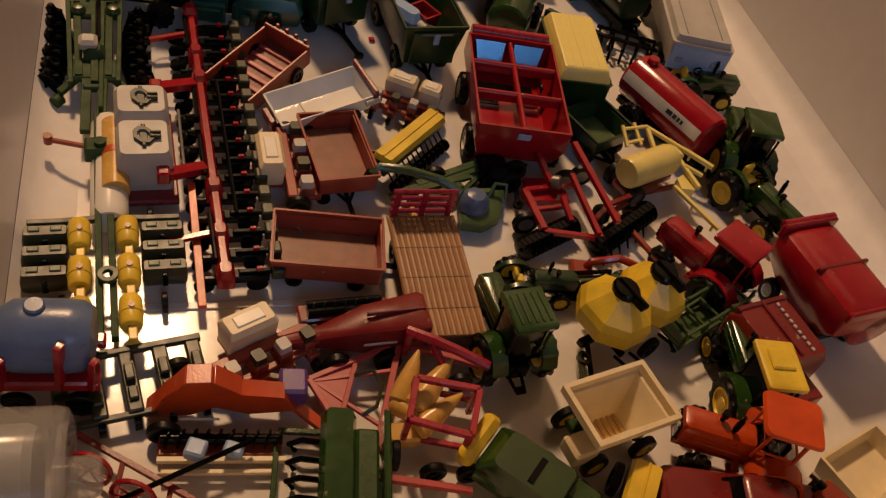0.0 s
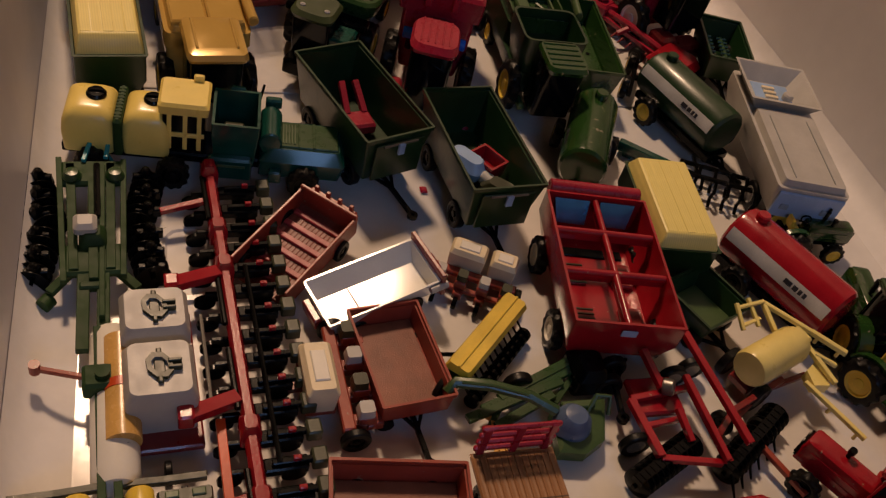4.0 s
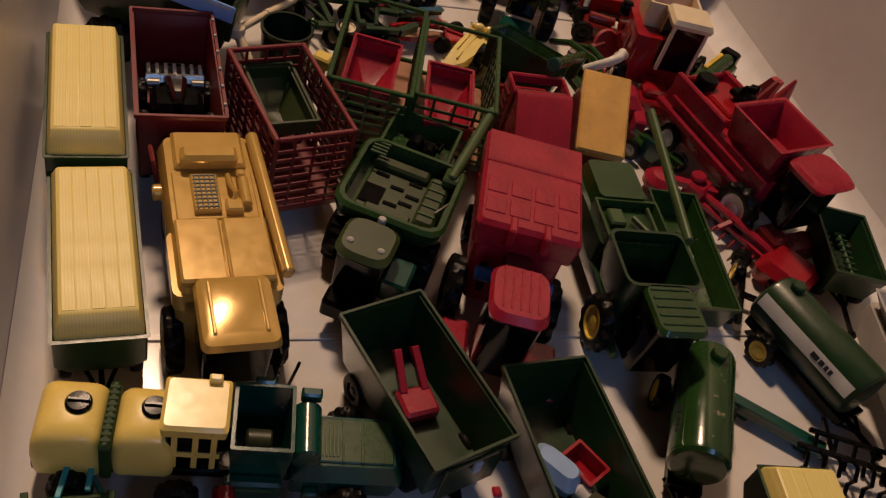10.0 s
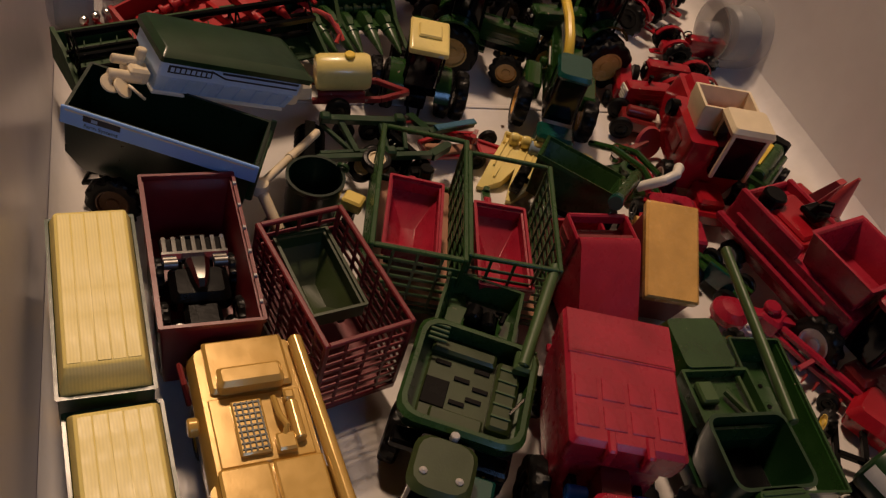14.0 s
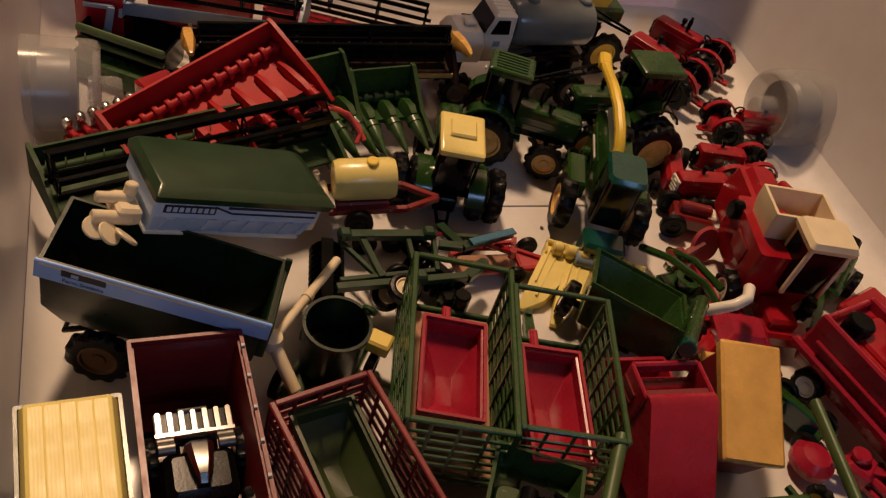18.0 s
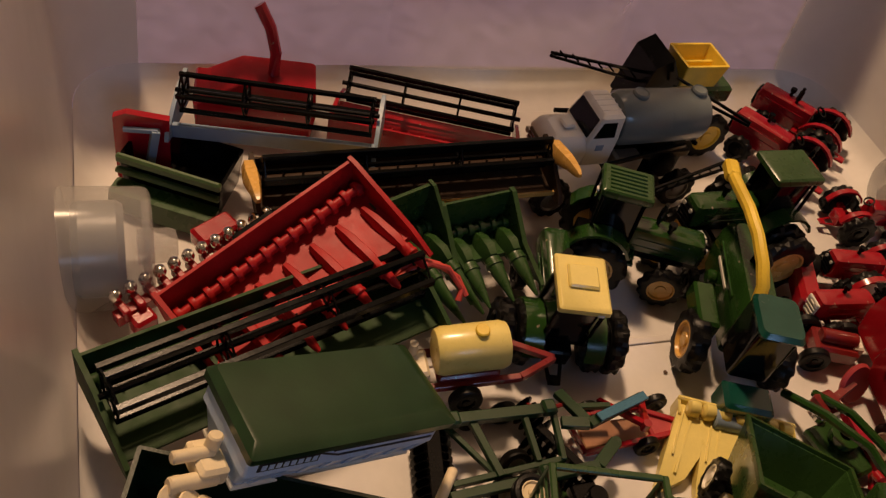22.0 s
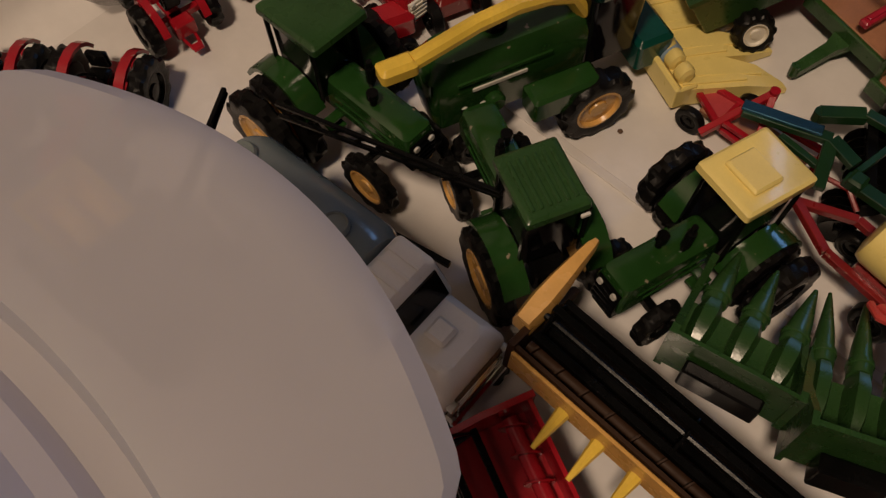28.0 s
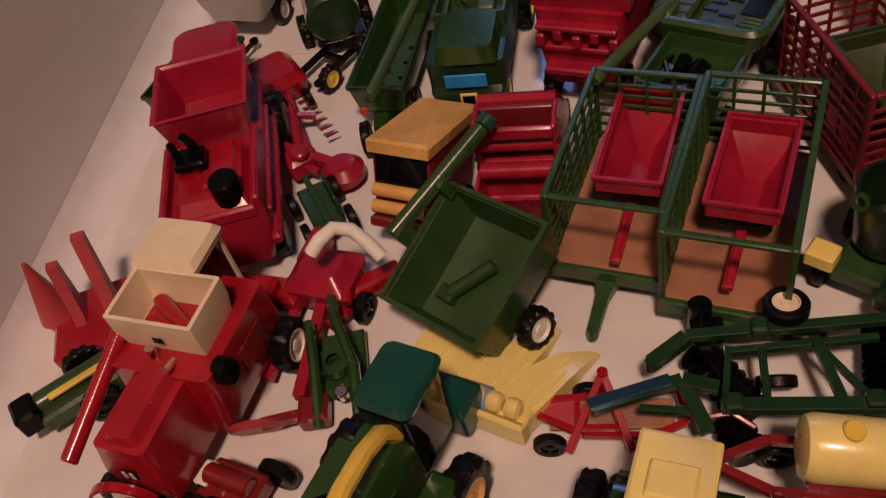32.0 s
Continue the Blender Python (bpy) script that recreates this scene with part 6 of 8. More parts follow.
part("shoulder", S().rings([rect(-4, 36, -27, 27, 40, 4), rect(-2, 36, -27, 27, 50, 4)]), GOLD, o)
part("cab_glass", S().rings([rect(36, 64, -16, 16, 22, 2), rect(36, 66, -16.5, 16.5, 54, 2)]), DARK, o)
rf = part("cab_roof", S().rings([rect(35, 70, -17.5, 17.5, 54, 3), rect(34, 72, -18.5, 18.5, 57, 3.5), rect(35, 71, -17.5, 17.5, 60.5, 4), rect(37, 66, -15, 15, 61.6, 4)]), GOLD, o)
for sy in (-1, 1):
    part("roof_ridge", S().box(38, 66, sy * 12 - 0.9, sy * 12 + 0.9, 61, 62.6, 0.5), GOLD, rf)
part("unload_pipe", S().cyl((-62, 25, 56), (30, 29, 54), 3.6, 16, c=1), GOLD, o)
part("side_knob", S().cyl((-30, -26, 48), (-30, -31, 48), 4, 16, c=0.8), GOLD, o)
part("ladder", S().beam((46, 22, 10), (46, 24, 34), 1.4, 1.4).beam((58, 22, 10), (58, 24, 34), 1.4, 1.4).beam((66, 26, 14), (66, 30, 36), 1.4, 1.4), BLACK, o)
copies(o, "rung", S().box(-7, 7, -0.8, 0.8, 0, 1.4, 0.3), BLACK, [(52, 23, 12 + 5 * k) for k in range(5)])
part("hose", S().rod([(-62, -26, 40), (-58, -30, 52), (-50, -29, 50), (-46, -27, 40)], 1.4, 6), DKRED, o)
wheels(o, ((34, 26), (34, -26)), 16, 10, YELLOW)
wheels(o, ((-46, 20), (-46, -20)), 10, 7, YELLOW)

# Dark red box wagon that holds a black chassis.
o = box_wagon("toy_box_wagon", -0.1834, 0.5529, -86.8, "dark red toy box wagon holding a black chassis", MAROON, 94, 45, 14, 50, 3, None, BLACK, r=8, tail=False, t=1.6, s=(0.94, 0.95, 1.11))
copies(o, "rim_stud", S().box(-0.8, 0.8, -0.8, 0.8, 0, 2, 0.2), PALEGREY, [(-38 + 15 * k, 21.4, 49) for k in range(6)])
o = thing("toy_chassis", -0.1826, 0.5490, -86.8, "black toy engine chassis with chrome grilles", "toy chassis", z=0.018)
part("block", S().box(-24, 24, -8, 8, 4, 14, 2).box(-10, 10, -13, 13, 6, 18, 3), BLACK, o)
part("gear_case", S().rings([[(xx, -w, zz), (xx, w, zz), (xx, w * 0.9, zz + hh), (xx, w * 0.5, zz + hh + 1.6), (xx, -w * 0.5, zz + hh + 1.6), (xx, -w * 0.9, zz + hh)] for xx, w, zz, hh in ((-11, 5.0, 17, 3), (-9, 5.8, 17, 5), (-2, 4.6, 17, 6), (4, 2.8, 17, 5.4), (7, 2.2, 16, 4))]), CHROME, o, "tapered silver gear case")
grille = part("grille", S().box(-27, -17, -15, 15, 15, 17, 0.6).box(-28, -26, -6, 6, 15, 18, 0.6), BLACK, o)
copies(grille, "grille_bar", S().rings([rect(-4.6, 4.6, -1.3, 1.3, 0, 0.5), rect(-4.6, 4.6, -0.9, 0.9, 1.6, 0.5)]), CHROME, [(-22, -13 + 4.33 * k, 16.6) for k in range(7)])
part("grille_lip", S().prism([(-17.4, 15), (-17.4, 18.4), (-16, 18.4), (-14, 15)], -14.6, 14.6), CHROME, o)
for sy in (-1, 1):
    part("shock", S().cyl((18, sy * 11.4, 11), (27, sy * 11.4, 17), 2.6, 12, c=0.5).cyl((26, sy * 11.4, 12), (26, sy * 11.4, 19), 2.2, 10), CHROME, o)
    part("axle_hub", S().cyl((-12, sy * 8, 16), (-12, sy * 14, 16), 2.4, 12), STEEL, o)
rear = part("rear_grille", S().box(25, 32, -11, 11, 8, 13, 0.8), BLACK, o)
copies(rear, "rear_bar", S().box(-3.2, 3.2, -1.3, 1.3, 0, 1.6, 0.4), CHROME, [(28.4, -9 + 3.6 * k, 12.6) for k in range(6)])
wheels(o, ((-12, 17), (-12, -17), (14, 17), (14, -17)), 9, 6, BLACK, True, z=8)

# Red slatted wagon with a green hopper inside.
cage_wagon(-0.1290, 0.5314, -74.3, "dark red slatted toy forage wagon", MAROON, MAROON, L=78, W=43, z0=14, z1=57, name="toy_forage_wagon", group="slatted wagons", rows=7, s=(0.93, 0.98, 1.04))
gravity_hopper(-0.1323, 0.5415, -77.5, "dark green toy hopper standing inside a red wagon", MOSS, 0.0244, 56, 28, 24, pole=False, s=(0.88, 0.96, 1.04))

# Green combine with a rounded open tank.
o = thing("toy_combine", -0.0750, 0.4835, -117.5, "green toy combine with an open rounded grain tank", "toy combine", group="combines", s=(0.9, 0.97, 0.94))
part("body", S().rings([rect(-52, 24, -16, 16, 12, 3), rect(-52, 24, -20, 20, 30, 4), rect(-48, 22, -18, 18, 38, 4)]), GREEN, o)
part("rear_tray", S().tub([(-62, -26, -20, 14, 28), (-65, -24, -23, 16, 45)], 1.6, 33), PLGREEN, o)
part("engine", S().cyl((-48, -5, 40), (-38, -6, 41), 4, 14, c=1).cyl((-46, 2, 40), (-36, 3, 41), 3.4, 14, c=1).box(-54, -34, -10, 8, 34, 38, 1).rod([(-50, 6, 40), (-46, 9, 44), (-40, 8, 43)], 1.4, 8), BLACK, o)
part("grain_tank", S().tub([(-16, 28, -18, 18, 30), (-24, 36, -27, 27, 41), (-25, 38, -28.5, 28.5, 49.6), (-23, 36, -27, 27, 51.4)], 2.2, 39, 9), PLGREEN, o)
part("tank_floor", S().box(-17, 29, -20, 19, 38, 41, 2).box(-14, 26, 11, 22, 40, 46.4, 1.6).box(22, 30, -14, 10, 40, 44.6, 1).box(-18, -10, -20, 10, 40, 45, 1.4), MOSS, o)
part("sump", S().box(4, 20, -19, -8, 40.6, 41.6, 0.3), BLACK, o)
copies(o, "slot", S().box(-1.3, 1.3, -3.6, 3.6, 0, 0.9, 0.2), BLACK, [(-6, -13, 40.9), (1, -3, 40.9), (-7, 5, 40.9), (4, 6, 40.9), (11, 4, 40.9), (15, -3, 40.9)])
copies(o, "shelf_rib", S().box(-0.6, 0.6, -4.6, 4.6, 0, 1, 0.2), SAGE, [(-9 + 7 * k, 16.5, 46.2) for k in range(5)])
copies(o, "corrugation", S().box(-0.8, 0.8, -4.4, 4.4, 0, 1.4, 0.4), SAGE, [(-22 + 3 * k, 22, 49.6) for k in range(5)] + [(-20 + 3 * k, -19, 49.6) for k in range(4)])
part("corner_band", S().beam((16, 20, 47.4), (4, 26, 49), 1.4, 0.8), CHROME, o)
part("cab_glass", S().rings([rect(40, 64, -14, 9, 18, 2), rect(40, 68, -14, 9, 47, 2)]), DARK, o)
part("cab_roof", S().rings([rect(43, 70, -15, 10, 47, 6), rect(42, 72, -16, 11, 50, 7), rect(44, 69, -14, 9, 52.4, 7)]), MOSS, o)
copies(o, "roof_stud", S().lathe([(1.6, 51.6), (1.7, 53), (0.6, 53.8)], 12), PALEGREY, [(62, -10, 0), (62, 5, 0)])
part("roof_lamp", S().cyl((41, -1, 50), (41, -1, 54), 2.0, 12, c=0.4), PALEGREY, o)
part("front_deck", S().box(34, 44, -26, 26, 34, 40, 1.4).box(64, 78, -14, 10, 10, 22, 2), BLACK, o)
part("unload_pipe", S().cyl((-10, 21, 51), (-82, 27, 54), 3, 14, c=0.8).box(-20, -8, 17, 26, 46, 52, 1.4), SAGE, o)
part("side_step", S().box(46, 66, 9, 22, 24, 38, 1.4), TEAL, o)
part("ladder", S().beam((40, 18, 4), (40, 20, 24), 1.6, 1.6).beam((50, 18, 4), (50, 20, 24), 1.6, 1.6), SAGE, o)
wheels(o, ((22, 24), (22, -24)), 15, 9, YELLOW)
wheels(o, ((-40, 18), (-40, -18)), 9, 6, YELLOW)

# Crimson combine with a flat lid.
o = thing("toy_combine", -0.0224, 0.4576, -108.1, "crimson toy combine with a flat tank lid", "toy combine", group="combines", s=(1.02, 0.88, 1.02))
part("body", S().rings([rect(-36, 28, -20, 20, 14, 3), rect(-36, 30, -24, 24, 34, 4), rect(-36, 30, -24, 24, 54, 3)]), CRIM, o)
lid = part("tank_lid", S().rings([rect(-33, 32, -27, 27, 54, 2), rect(-34, 33, -28, 28, 62, 2), rect(-34, 33, -28, 28, 67, 2), rect(-32, 31, -26, 26, 69, 2)]), CRIM, o)
part("lid_seam", S().box(-10.6, -9.8, -25.6, 25.6, 68.6, 69.5, 0.2), MAROON, lid)
for yy in (-9, 9):
    part("lid_lug", S().box(26, 36, yy - 2, yy + 2, 60, 70, 0.8), CRIM, lid)
part("rear_ledge", S().box(-41, -34, -22, 22, 46, 49, 0.8).box(-39, -35, -24, 24, 34, 37, 0.8).box(-44, -36, -18, 18, 24, 28, 1), CRIM, o)
copies(o, "rear_lug", S().box(-3, 3, -2.4, 2.4, 0, 6, 0.8), CRIM, [(-38, -20 + 10 * k, 38 + 3 * (k % 2)) for k in range(5)])
part("lid_step", S().box(-33, -9, -27, 27, 68.4, 69.5, 0.4), CRIM, lid)
copies(lid, "lid_panel", S().box(-5.2, 5.2, -5.4, 5.4, 0, 0.8, 0.3), CRIM, [(7 + 13.5 * k, -19.5 + 13 * j, 68.7) for k in range(2) for j in range(4)])
part("neck", S().rings([rect(30, 52, -7, 7, 30, 2), rect(30, 50, -7, 7, 52, 3)]), MAROON, o)
# Blue cylinders stand in for window reflections on the combine's front.
for sy in (-1, 1):
    part("blue_lamp", S().cyl((40, sy * 16 - 5, 44), (40, sy * 16 + 5, 44), 3.4, 14, c=0.6), DEEPGLINT, o)
    part("lamp_bracket", S().box(30, 42, sy * 16 - 2, sy * 16 + 2, 34, 42, 0.6), BLACK, o)
part("cab_glass", S().rings([rect(50, 74, -13, 13, 18, 4), rect(50, 76, -13.5, 13.5, 55, 4)]), DARK, o)
part("cab_roof", S().rings([rect(47, 76, -14.5, 14.5, 55, 5), rect(46, 78, -15.5, 15.5, 58, 7), rect(48, 75, -14, 14, 61, 7)]), CRIM, o)
copies(o, "roof_rib", S().box(-12, 12, -0.6, 0.6, 0, 0.8, 0.2), CRIM, [(60, -9 + 4.5 * k, 60.6) for k in range(5)])
part("platform", S().box(48, 80, 10, 34, 14, 19, 2).box(44, 80, -30, -14, 12, 17, 2).cyl((78, -20, 17), (78, -20, 22), 3, 12), CRIM, o)
wheels(o, ((28, 27), (28, -27)), 17, 10, BLACK)
wheels(o, ((-28, 20), (-28, -20)), 10, 7, BLACK)

# Dark green combine with a square open tank.
o = thing("toy_combine", 0.0400, 0.4430, -93, "dark green toy combine with a square open grain tank", "toy combine", group="combines", s=(0.95, 0.85, 1.08))
part("body", S().rings([rect(-64, 30, -18, 18, 12, 3), rect(-64, 30, -22, 22, 22, 3), rect(-62, 30, -22, 22, 25, 3)]).rings([rect(-62, -3, -22, 22, 24, 3), rect(-62, -4, -22, 22, 38, 3)]), DKGREEN, o)
part("rear_lid", S().rings([rect(-64, -32, -19, 16, 38, 2), rect(-62, -32, -17, 14, 46, 3)]), GREEN, o)
part("deck", S().tub([(-32, 2, -20, 20, 36), (-32, 2, -21, 21, 45)], 1.6, 40), PLGREEN, o)
part("deck_gear", S().box(-26, -14, -14, -4, 40, 44, 1).cyl((-20, 2, 43), (-6, 10, 43), 1.6, 8).beam((-28, 14, 43), (-4, 14, 43), 2, 2), SAGE, o)
part("tank_box", S().tub([(0, 31, -20, 20, 26), (-2, 34, -23, 23, 38), (-3, 36, -24, 24, 50)], 1.8, 28, 6), DKGREEN, o)
# Black plate painted as the deep shade at the tank's bottom.
part("tank_sump", S().box(3, 28, -17, 17, 27.6, 29.4, 0.4), BLACK, o)
part("cab_glass", S().rings([rect(34, 58, -14, 14, 14, 2), rect(34, 62, -14, 14, 45, 3)]), DARK, o)
rf = part("cab_roof", S().rings([rect(34, 64, -14, 14, 45, 4), rect(33, 66, -15, 15, 48, 5), rect(35, 64, -14, 14, 50, 5)]), GREEN, o)
copies(rf, "roof_rib", S().box(-0.8, 0.8, -12, 12, 0, 1, 0.3), GREEN, [(38 + 5.4 * k, 0, 49.6) for k in range(5)])
part("unload_pipe", S().cyl((4, 26, 50), (-104, 40, 52), 2.8, 14, c=0.6), SAGE, o)
# The bright blue is a reflection painted on, not the pane's colour.
part("rear_window", S().box(-65, -63.8, -12, 12, 26, 33, 0.4), BRIGHTGLINT, o, "rear window with a blue reflection painted on")
badge = part("badge", S().box(-65, -64, -5, 5, 15, 22.6, 0.4), CREAM, o)
part("badge_field", S().box(-65.4, -64.8, -3.6, 3.6, 16.2, 21.4, 0.2), BLACK, badge)
part("step", S().box(36, 48, -20, -15, 10, 14, 1), SAGE, o)
wheels(o, ((28, 23), (28, -23)), 15, 9, YELLOW)
wheels(o, ((-44, 17), (-44, -17)), 9, 6, YELLOW)

# Long narrow green wagon beside it.
o = box_wagon("toy_feed_wagon", 0.0844, 0.4577, -96.6, "long dark green toy feed wagon with a perforated bed", GREEN, 98, 30, 14, 32, 3, PLGREEN, STEEL, r=7, tail=False, s=(0.89, 1.0, 0.97))
copies(o, "hole", S().cyl((0, 0, 0), (0, 0, 0.6), 1.4, 8), BLACK, [(-34 + 7 * k, -4 + 8 * (k % 2), 16.2) for k in range(7)])
part("tail_lamp", S().cyl((-50, 8, 18), (-52, 8, 18), 2, 12), ORANGE, o)

# Barge wagons with odds and ends inside.
a = box_wagon("toy_barge_wagon", -0.0849, 0.3708, -70, "dark green toy barge wagon with a red piece inside", DKGREEN, 84, 43, 13, 42, 5, None, BLACK, r=8, group="barge wagons", s=(0.96, 0.96, 1.03))
# Both barge latches are blue from a painted window reflection.
part("latch", S().box(43, 45, -2, 2, 31, 38, 0.6), SKY, a)
b = box_wagon("toy_barge_wagon", -0.0264, 0.3357, -83.9, "dark green toy barge wagon holding small broken pieces", DKGREEN, 90, 44, 13, 42, 5, None, BLACK, r=8, group="barge wagons", s=(0.91, 0.95, 1.02))
part("latch", S().box(46, 48, -2, 2, 31, 38, 0.6), SKY, b)
o = thing("toy_pallet_fork", -0.085, 0.376, -78, "small red toy fork piece lying in a wagon", "toy part", z=0.016)
part("fork", S().box(-2, 12, -8, 8, 0, 7, 1.4).beam((0, -5, 6), (-16, -4, 16), 3.4, 3.4).beam((0, 5, 6), (-16, 4, 16), 3.4, 3.4), CRIM, o)
o = thing("toy_fuel_tank", -0.030, 0.332, -50, "small pale blue toy tank with a white cap in a wagon", "toy tank", z=0.018)
part("tank", S().rings([rect(-14, 8, -6, 6, 2, 3), rect(-15, 9, -7, 7, 7, 4), rect(-12, 6, -4, 4, 12, 4)]), SKY, o)
part("cap", S().cyl((8, 0, 5), (15, 0, 4), 4, 14, c=1), PAPER, o)
o = thing("toy_seat_frame", -0.020, 0.334, -58, "small open red toy box in a wagon", "toy box", z=0.018)
part("box", S().tub([(-8, 8, -6, 6, 1), (-9, 9, -7, 7, 11)], 1.4, 4), RED, o)
o = thing("toy_gearbox", -0.017, 0.316, -40, "small olive toy gearbox in a wagon", "toy box", z=0.017)
part("case", S().rings([rect(-10, 10, -6, 6, 1, 2), rect(-10, 9, -6, 5, 6, 2), rect(-6, 6, -4, 4, 9, 2)]), OLIVE, o)

# Green tanks.
tank_wagon(0.0517, 0.3609, -117.3, "green toy tank wagon with a filler cap", GREEN, 62, 14, 22, YELLOW, GREEN, wr=9, s=(1.04, 1.0, 1.02))
tank_wagon(0.1349, 0.3968, -71.6, "dark green toy tank wagon with a pale stripe", DKGREEN, 72, 15.5, 25, YELLOW, PAPER, wr=10, s=(0.94, 1.0, 0.98))
o = thing("toy_ramp", 0.104, 0.361, -39, "dark green toy plank lying on the floor", "toy part")
part("plank", S().box(-25, 25, -5, 5, 3, 7, 0.8).box(-25, 25, -5, -4, 6, 10, 0.4), TEAL, o)
part("foot", S().box(-20, -14, -4, 4, 0, 3.4, 0.5), TEAL, o)
part("foot", S().box(12, 18, -4, 4, 0, 3.4, 0.5), TEAL, o)

# Cultivator tines.
o = thing("toy_cultivator", 0.130, 0.336, -22, "black toy cultivator with curled spring tines", "toy cultivator")
part("bar", S().beam((-28, 0, 12), (28, 0, 12), 2.4, 2.4).beam((-20, 12, 11), (24, 12, 11), 2.2, 2.2).beam((-10, 0, 12), (-10, 24, 9), 2, 2), BLACK, o)
copies(o, "tine", S().rod([(0, 0, 12), (0, -6, 15), (0, -11, 11), (0, -9, 5), (0, -13, 1)], 1.1, 6), BLACK, [(-25 + 8.4 * k, 0, 0) for k in range(7)])
copies(o, "rear_tine", S().rod([(0, 12, 11), (0, 8, 14), (0, 3, 10), (0, 5, 4), (0, 1, 1)], 1.1, 6), BLACK, [(-18 + 10 * k, 0, 0) for k in range(5)])
part("shank", S().beam((20, -14, 3), (22, -30, 2), 3, 2.6), PALEGREY, o)

# Grey wagon with an open front hopper.
o = thing("toy_grain_cart", 0.1779, 0.3526, -103, "pale grey toy cart with window blue painted in its open bin", "toy wagon", s=(0.96, 0.85, 1.02))
part("body", S().rings([rect(-58, 58, -20, 20, 16, 3), rect(-60, 60, -26, 26, 30, 3), rect(-60, 60, -26, 26, 38, 3)]), PALEGREY, o)
part("bin", S().tub([(-52, -22, -17, 17, 34), (-60, -16, -27, 27, 46), (-61, -15, -28, 28, 47)], 2, 37), PALEGREY, o)
# Blue sheet paints the window's reflection on the grey bin floor.
part("bin_lining", S().box(-50, -24, -15, 15, 36, 38.4, 0.5), SKY, o)
copies(o, "bin_slat", S().box(-1.4, 1.4, -5, 5, 0, 1.6, 0.3), IVORY, [(-44 + 5 * k, -2, 38) for k in range(4)])
part("bin_knob", S().cyl((-34, 10, 38), (-34, 10, 43), 4, 14, c=1), PALEGREY, o)
part("deck", S().rings([rect(-14, 58, -24, 24, 37, 2), rect(-13, 57, -22, 22, 42, 2.4)]), PALEGREY, o)
part("deck_seam", S().box(-6, 54, 14, 14.8, 41.6, 42.6, 0.2).box(-6, 54, -14.8, -14, 41.6, 42.6, 0.2), GREY, o)
part("front_panel", S().box(59.6, 61.4, -24, 24, 18, 36, 0.8), SKY, o)
copies(o, "lamp", S().box(0, 1.2, -3, 3, 0, 4, 0.4), BLUEGREY, [(61, -16, 24), (61, 14, 24)])
running_gear(o, (-34, 32), 20, 9, 6, PALEGREY)

# Manure spreader and crimson harvester by the right wall.
o = box_wagon("toy_spreader", 0.1958, 0.4657, -106.2, "dark green toy manure spreader with beater rods", DKGREEN, 58, 38, 10, 30, 4, None, BLACK, r=8, tail=False, t=1.8, s=(0.99, 0.88, 0.99))
for yy in (-7, 6):
    part("beater", S().cyl((-24, yy, 16), (22, yy, 16), 1.6, 8), PLGREEN, o)
    copies(o, "beater_tooth", S().cyl((0, -4, 0), (0, 4, 0), 1, 6), PLGREEN, [(-21 + 5 * k, yy, 17) for k in range(9)])
o = thing("toy_harvester", 0.1571, 0.5399, -75.7, "bright red toy harvester with an open tank and cab", "toy combine", group="combines", s=(1.04, 0.97, 1.12))
part("body", S().rings([rect(-56, 34, -18, 18, 12, 3), rect(-58, 36, -23, 23, 26, 3), rect(-56, 36, -23, 23, 38, 2)]), CRIM, o)
part("side_wall", S().box(-56, -8, -23, -19.6, 36, 46, 1).box(-56, -8, 19.6, 23, 36, 44, 1).box(-57, -54, -20, 20, 36, 42, 1), CRIM, o)
part("engine_deck", S().rings([rect(-52, -12, -17, 17, 37, 1), rect(-46, -12, -14, 15, 42, 2)]), RED, o)
part("side_ledge", S().box(-60, 34, -26, -21, 22, 27, 1.2).box(-60, 34, 21, 26, 22, 27, 1.2).box(-50, 20, -24.6, -22, 32, 34, 0.6).box(-50, 20, 22, 24.6, 32, 34, 0.6), CRIM, o)
part("tank", S().tub([(-6, 30, -18, 18, 37), (-9, 33, -22, 22, 56), (-10, 34, -23, 23, 57)], 2, 39), CRIM, o)
part("rear_hatch", S().box(-40, -14, -12, 4, 41, 44, 1.4).box(-30, -12, 4, 15, 41, 46, 1.2), RED, o)
part("cap", S().cyl((-44, -8, 38), (-44, -8, 49), 7, 18, c=1), BLACK, o)
part("engine", S().rod([(-26, 2, 46), (-24, 4, 54), (-20, 8, 55)], 2.2, 8).rod([(-28, 12, 46), (-26, 12, 53), (-22, 14, 54)], 2, 8).box(-32, -20, 0, 14, 46, 50, 1), BLACK, o)
part("cab_glass", S().rings([rect(36, 56, -15, 15, 20, 3), rect(36, 58, -15, 15, 50, 4)]), DARK, o)
part("cab_roof", S().rings([rect(35, 62, -16, 16, 50, 5), rect(34, 64, -17, 17, 53, 7), rect(36, 61, -15, 15, 55, 7)]), CRIM, o)
part("front_step", S().box(46, 62, -22, -8, 10, 18, 2).box(54, 70, -14, 12, 6, 16, 2), DKRED, o)
wheels(o, ((30, 25), (30, -25)), 15, 9, WHITE)
wheels(o, ((-40, 20), (-40, -20)), 9, 6, WHITE)

# Red mower-conditioner.
o = thing("toy_swather", 0.140, 0.485, -55, "crimson toy mower with a long swing arm", "toy mower", group="swing mowers")
part("arm", S().rod([(-40, 14, 10), (-10, 4, 15), (30, 2, 12)], 2.6, 8).beam((-36, 8, 8), (24, -4, 10), 2.6, 3).beam((-10, 4, 14), (-14, -6, 10), 3, 3), CRIM, o)
part("head", S().rings([rect(18, 46, -14, 12, 3, 3), rect(16, 48, -16, 14, 12, 3), rect(20, 44, -12, 10, 18, 4)]), RED, o)
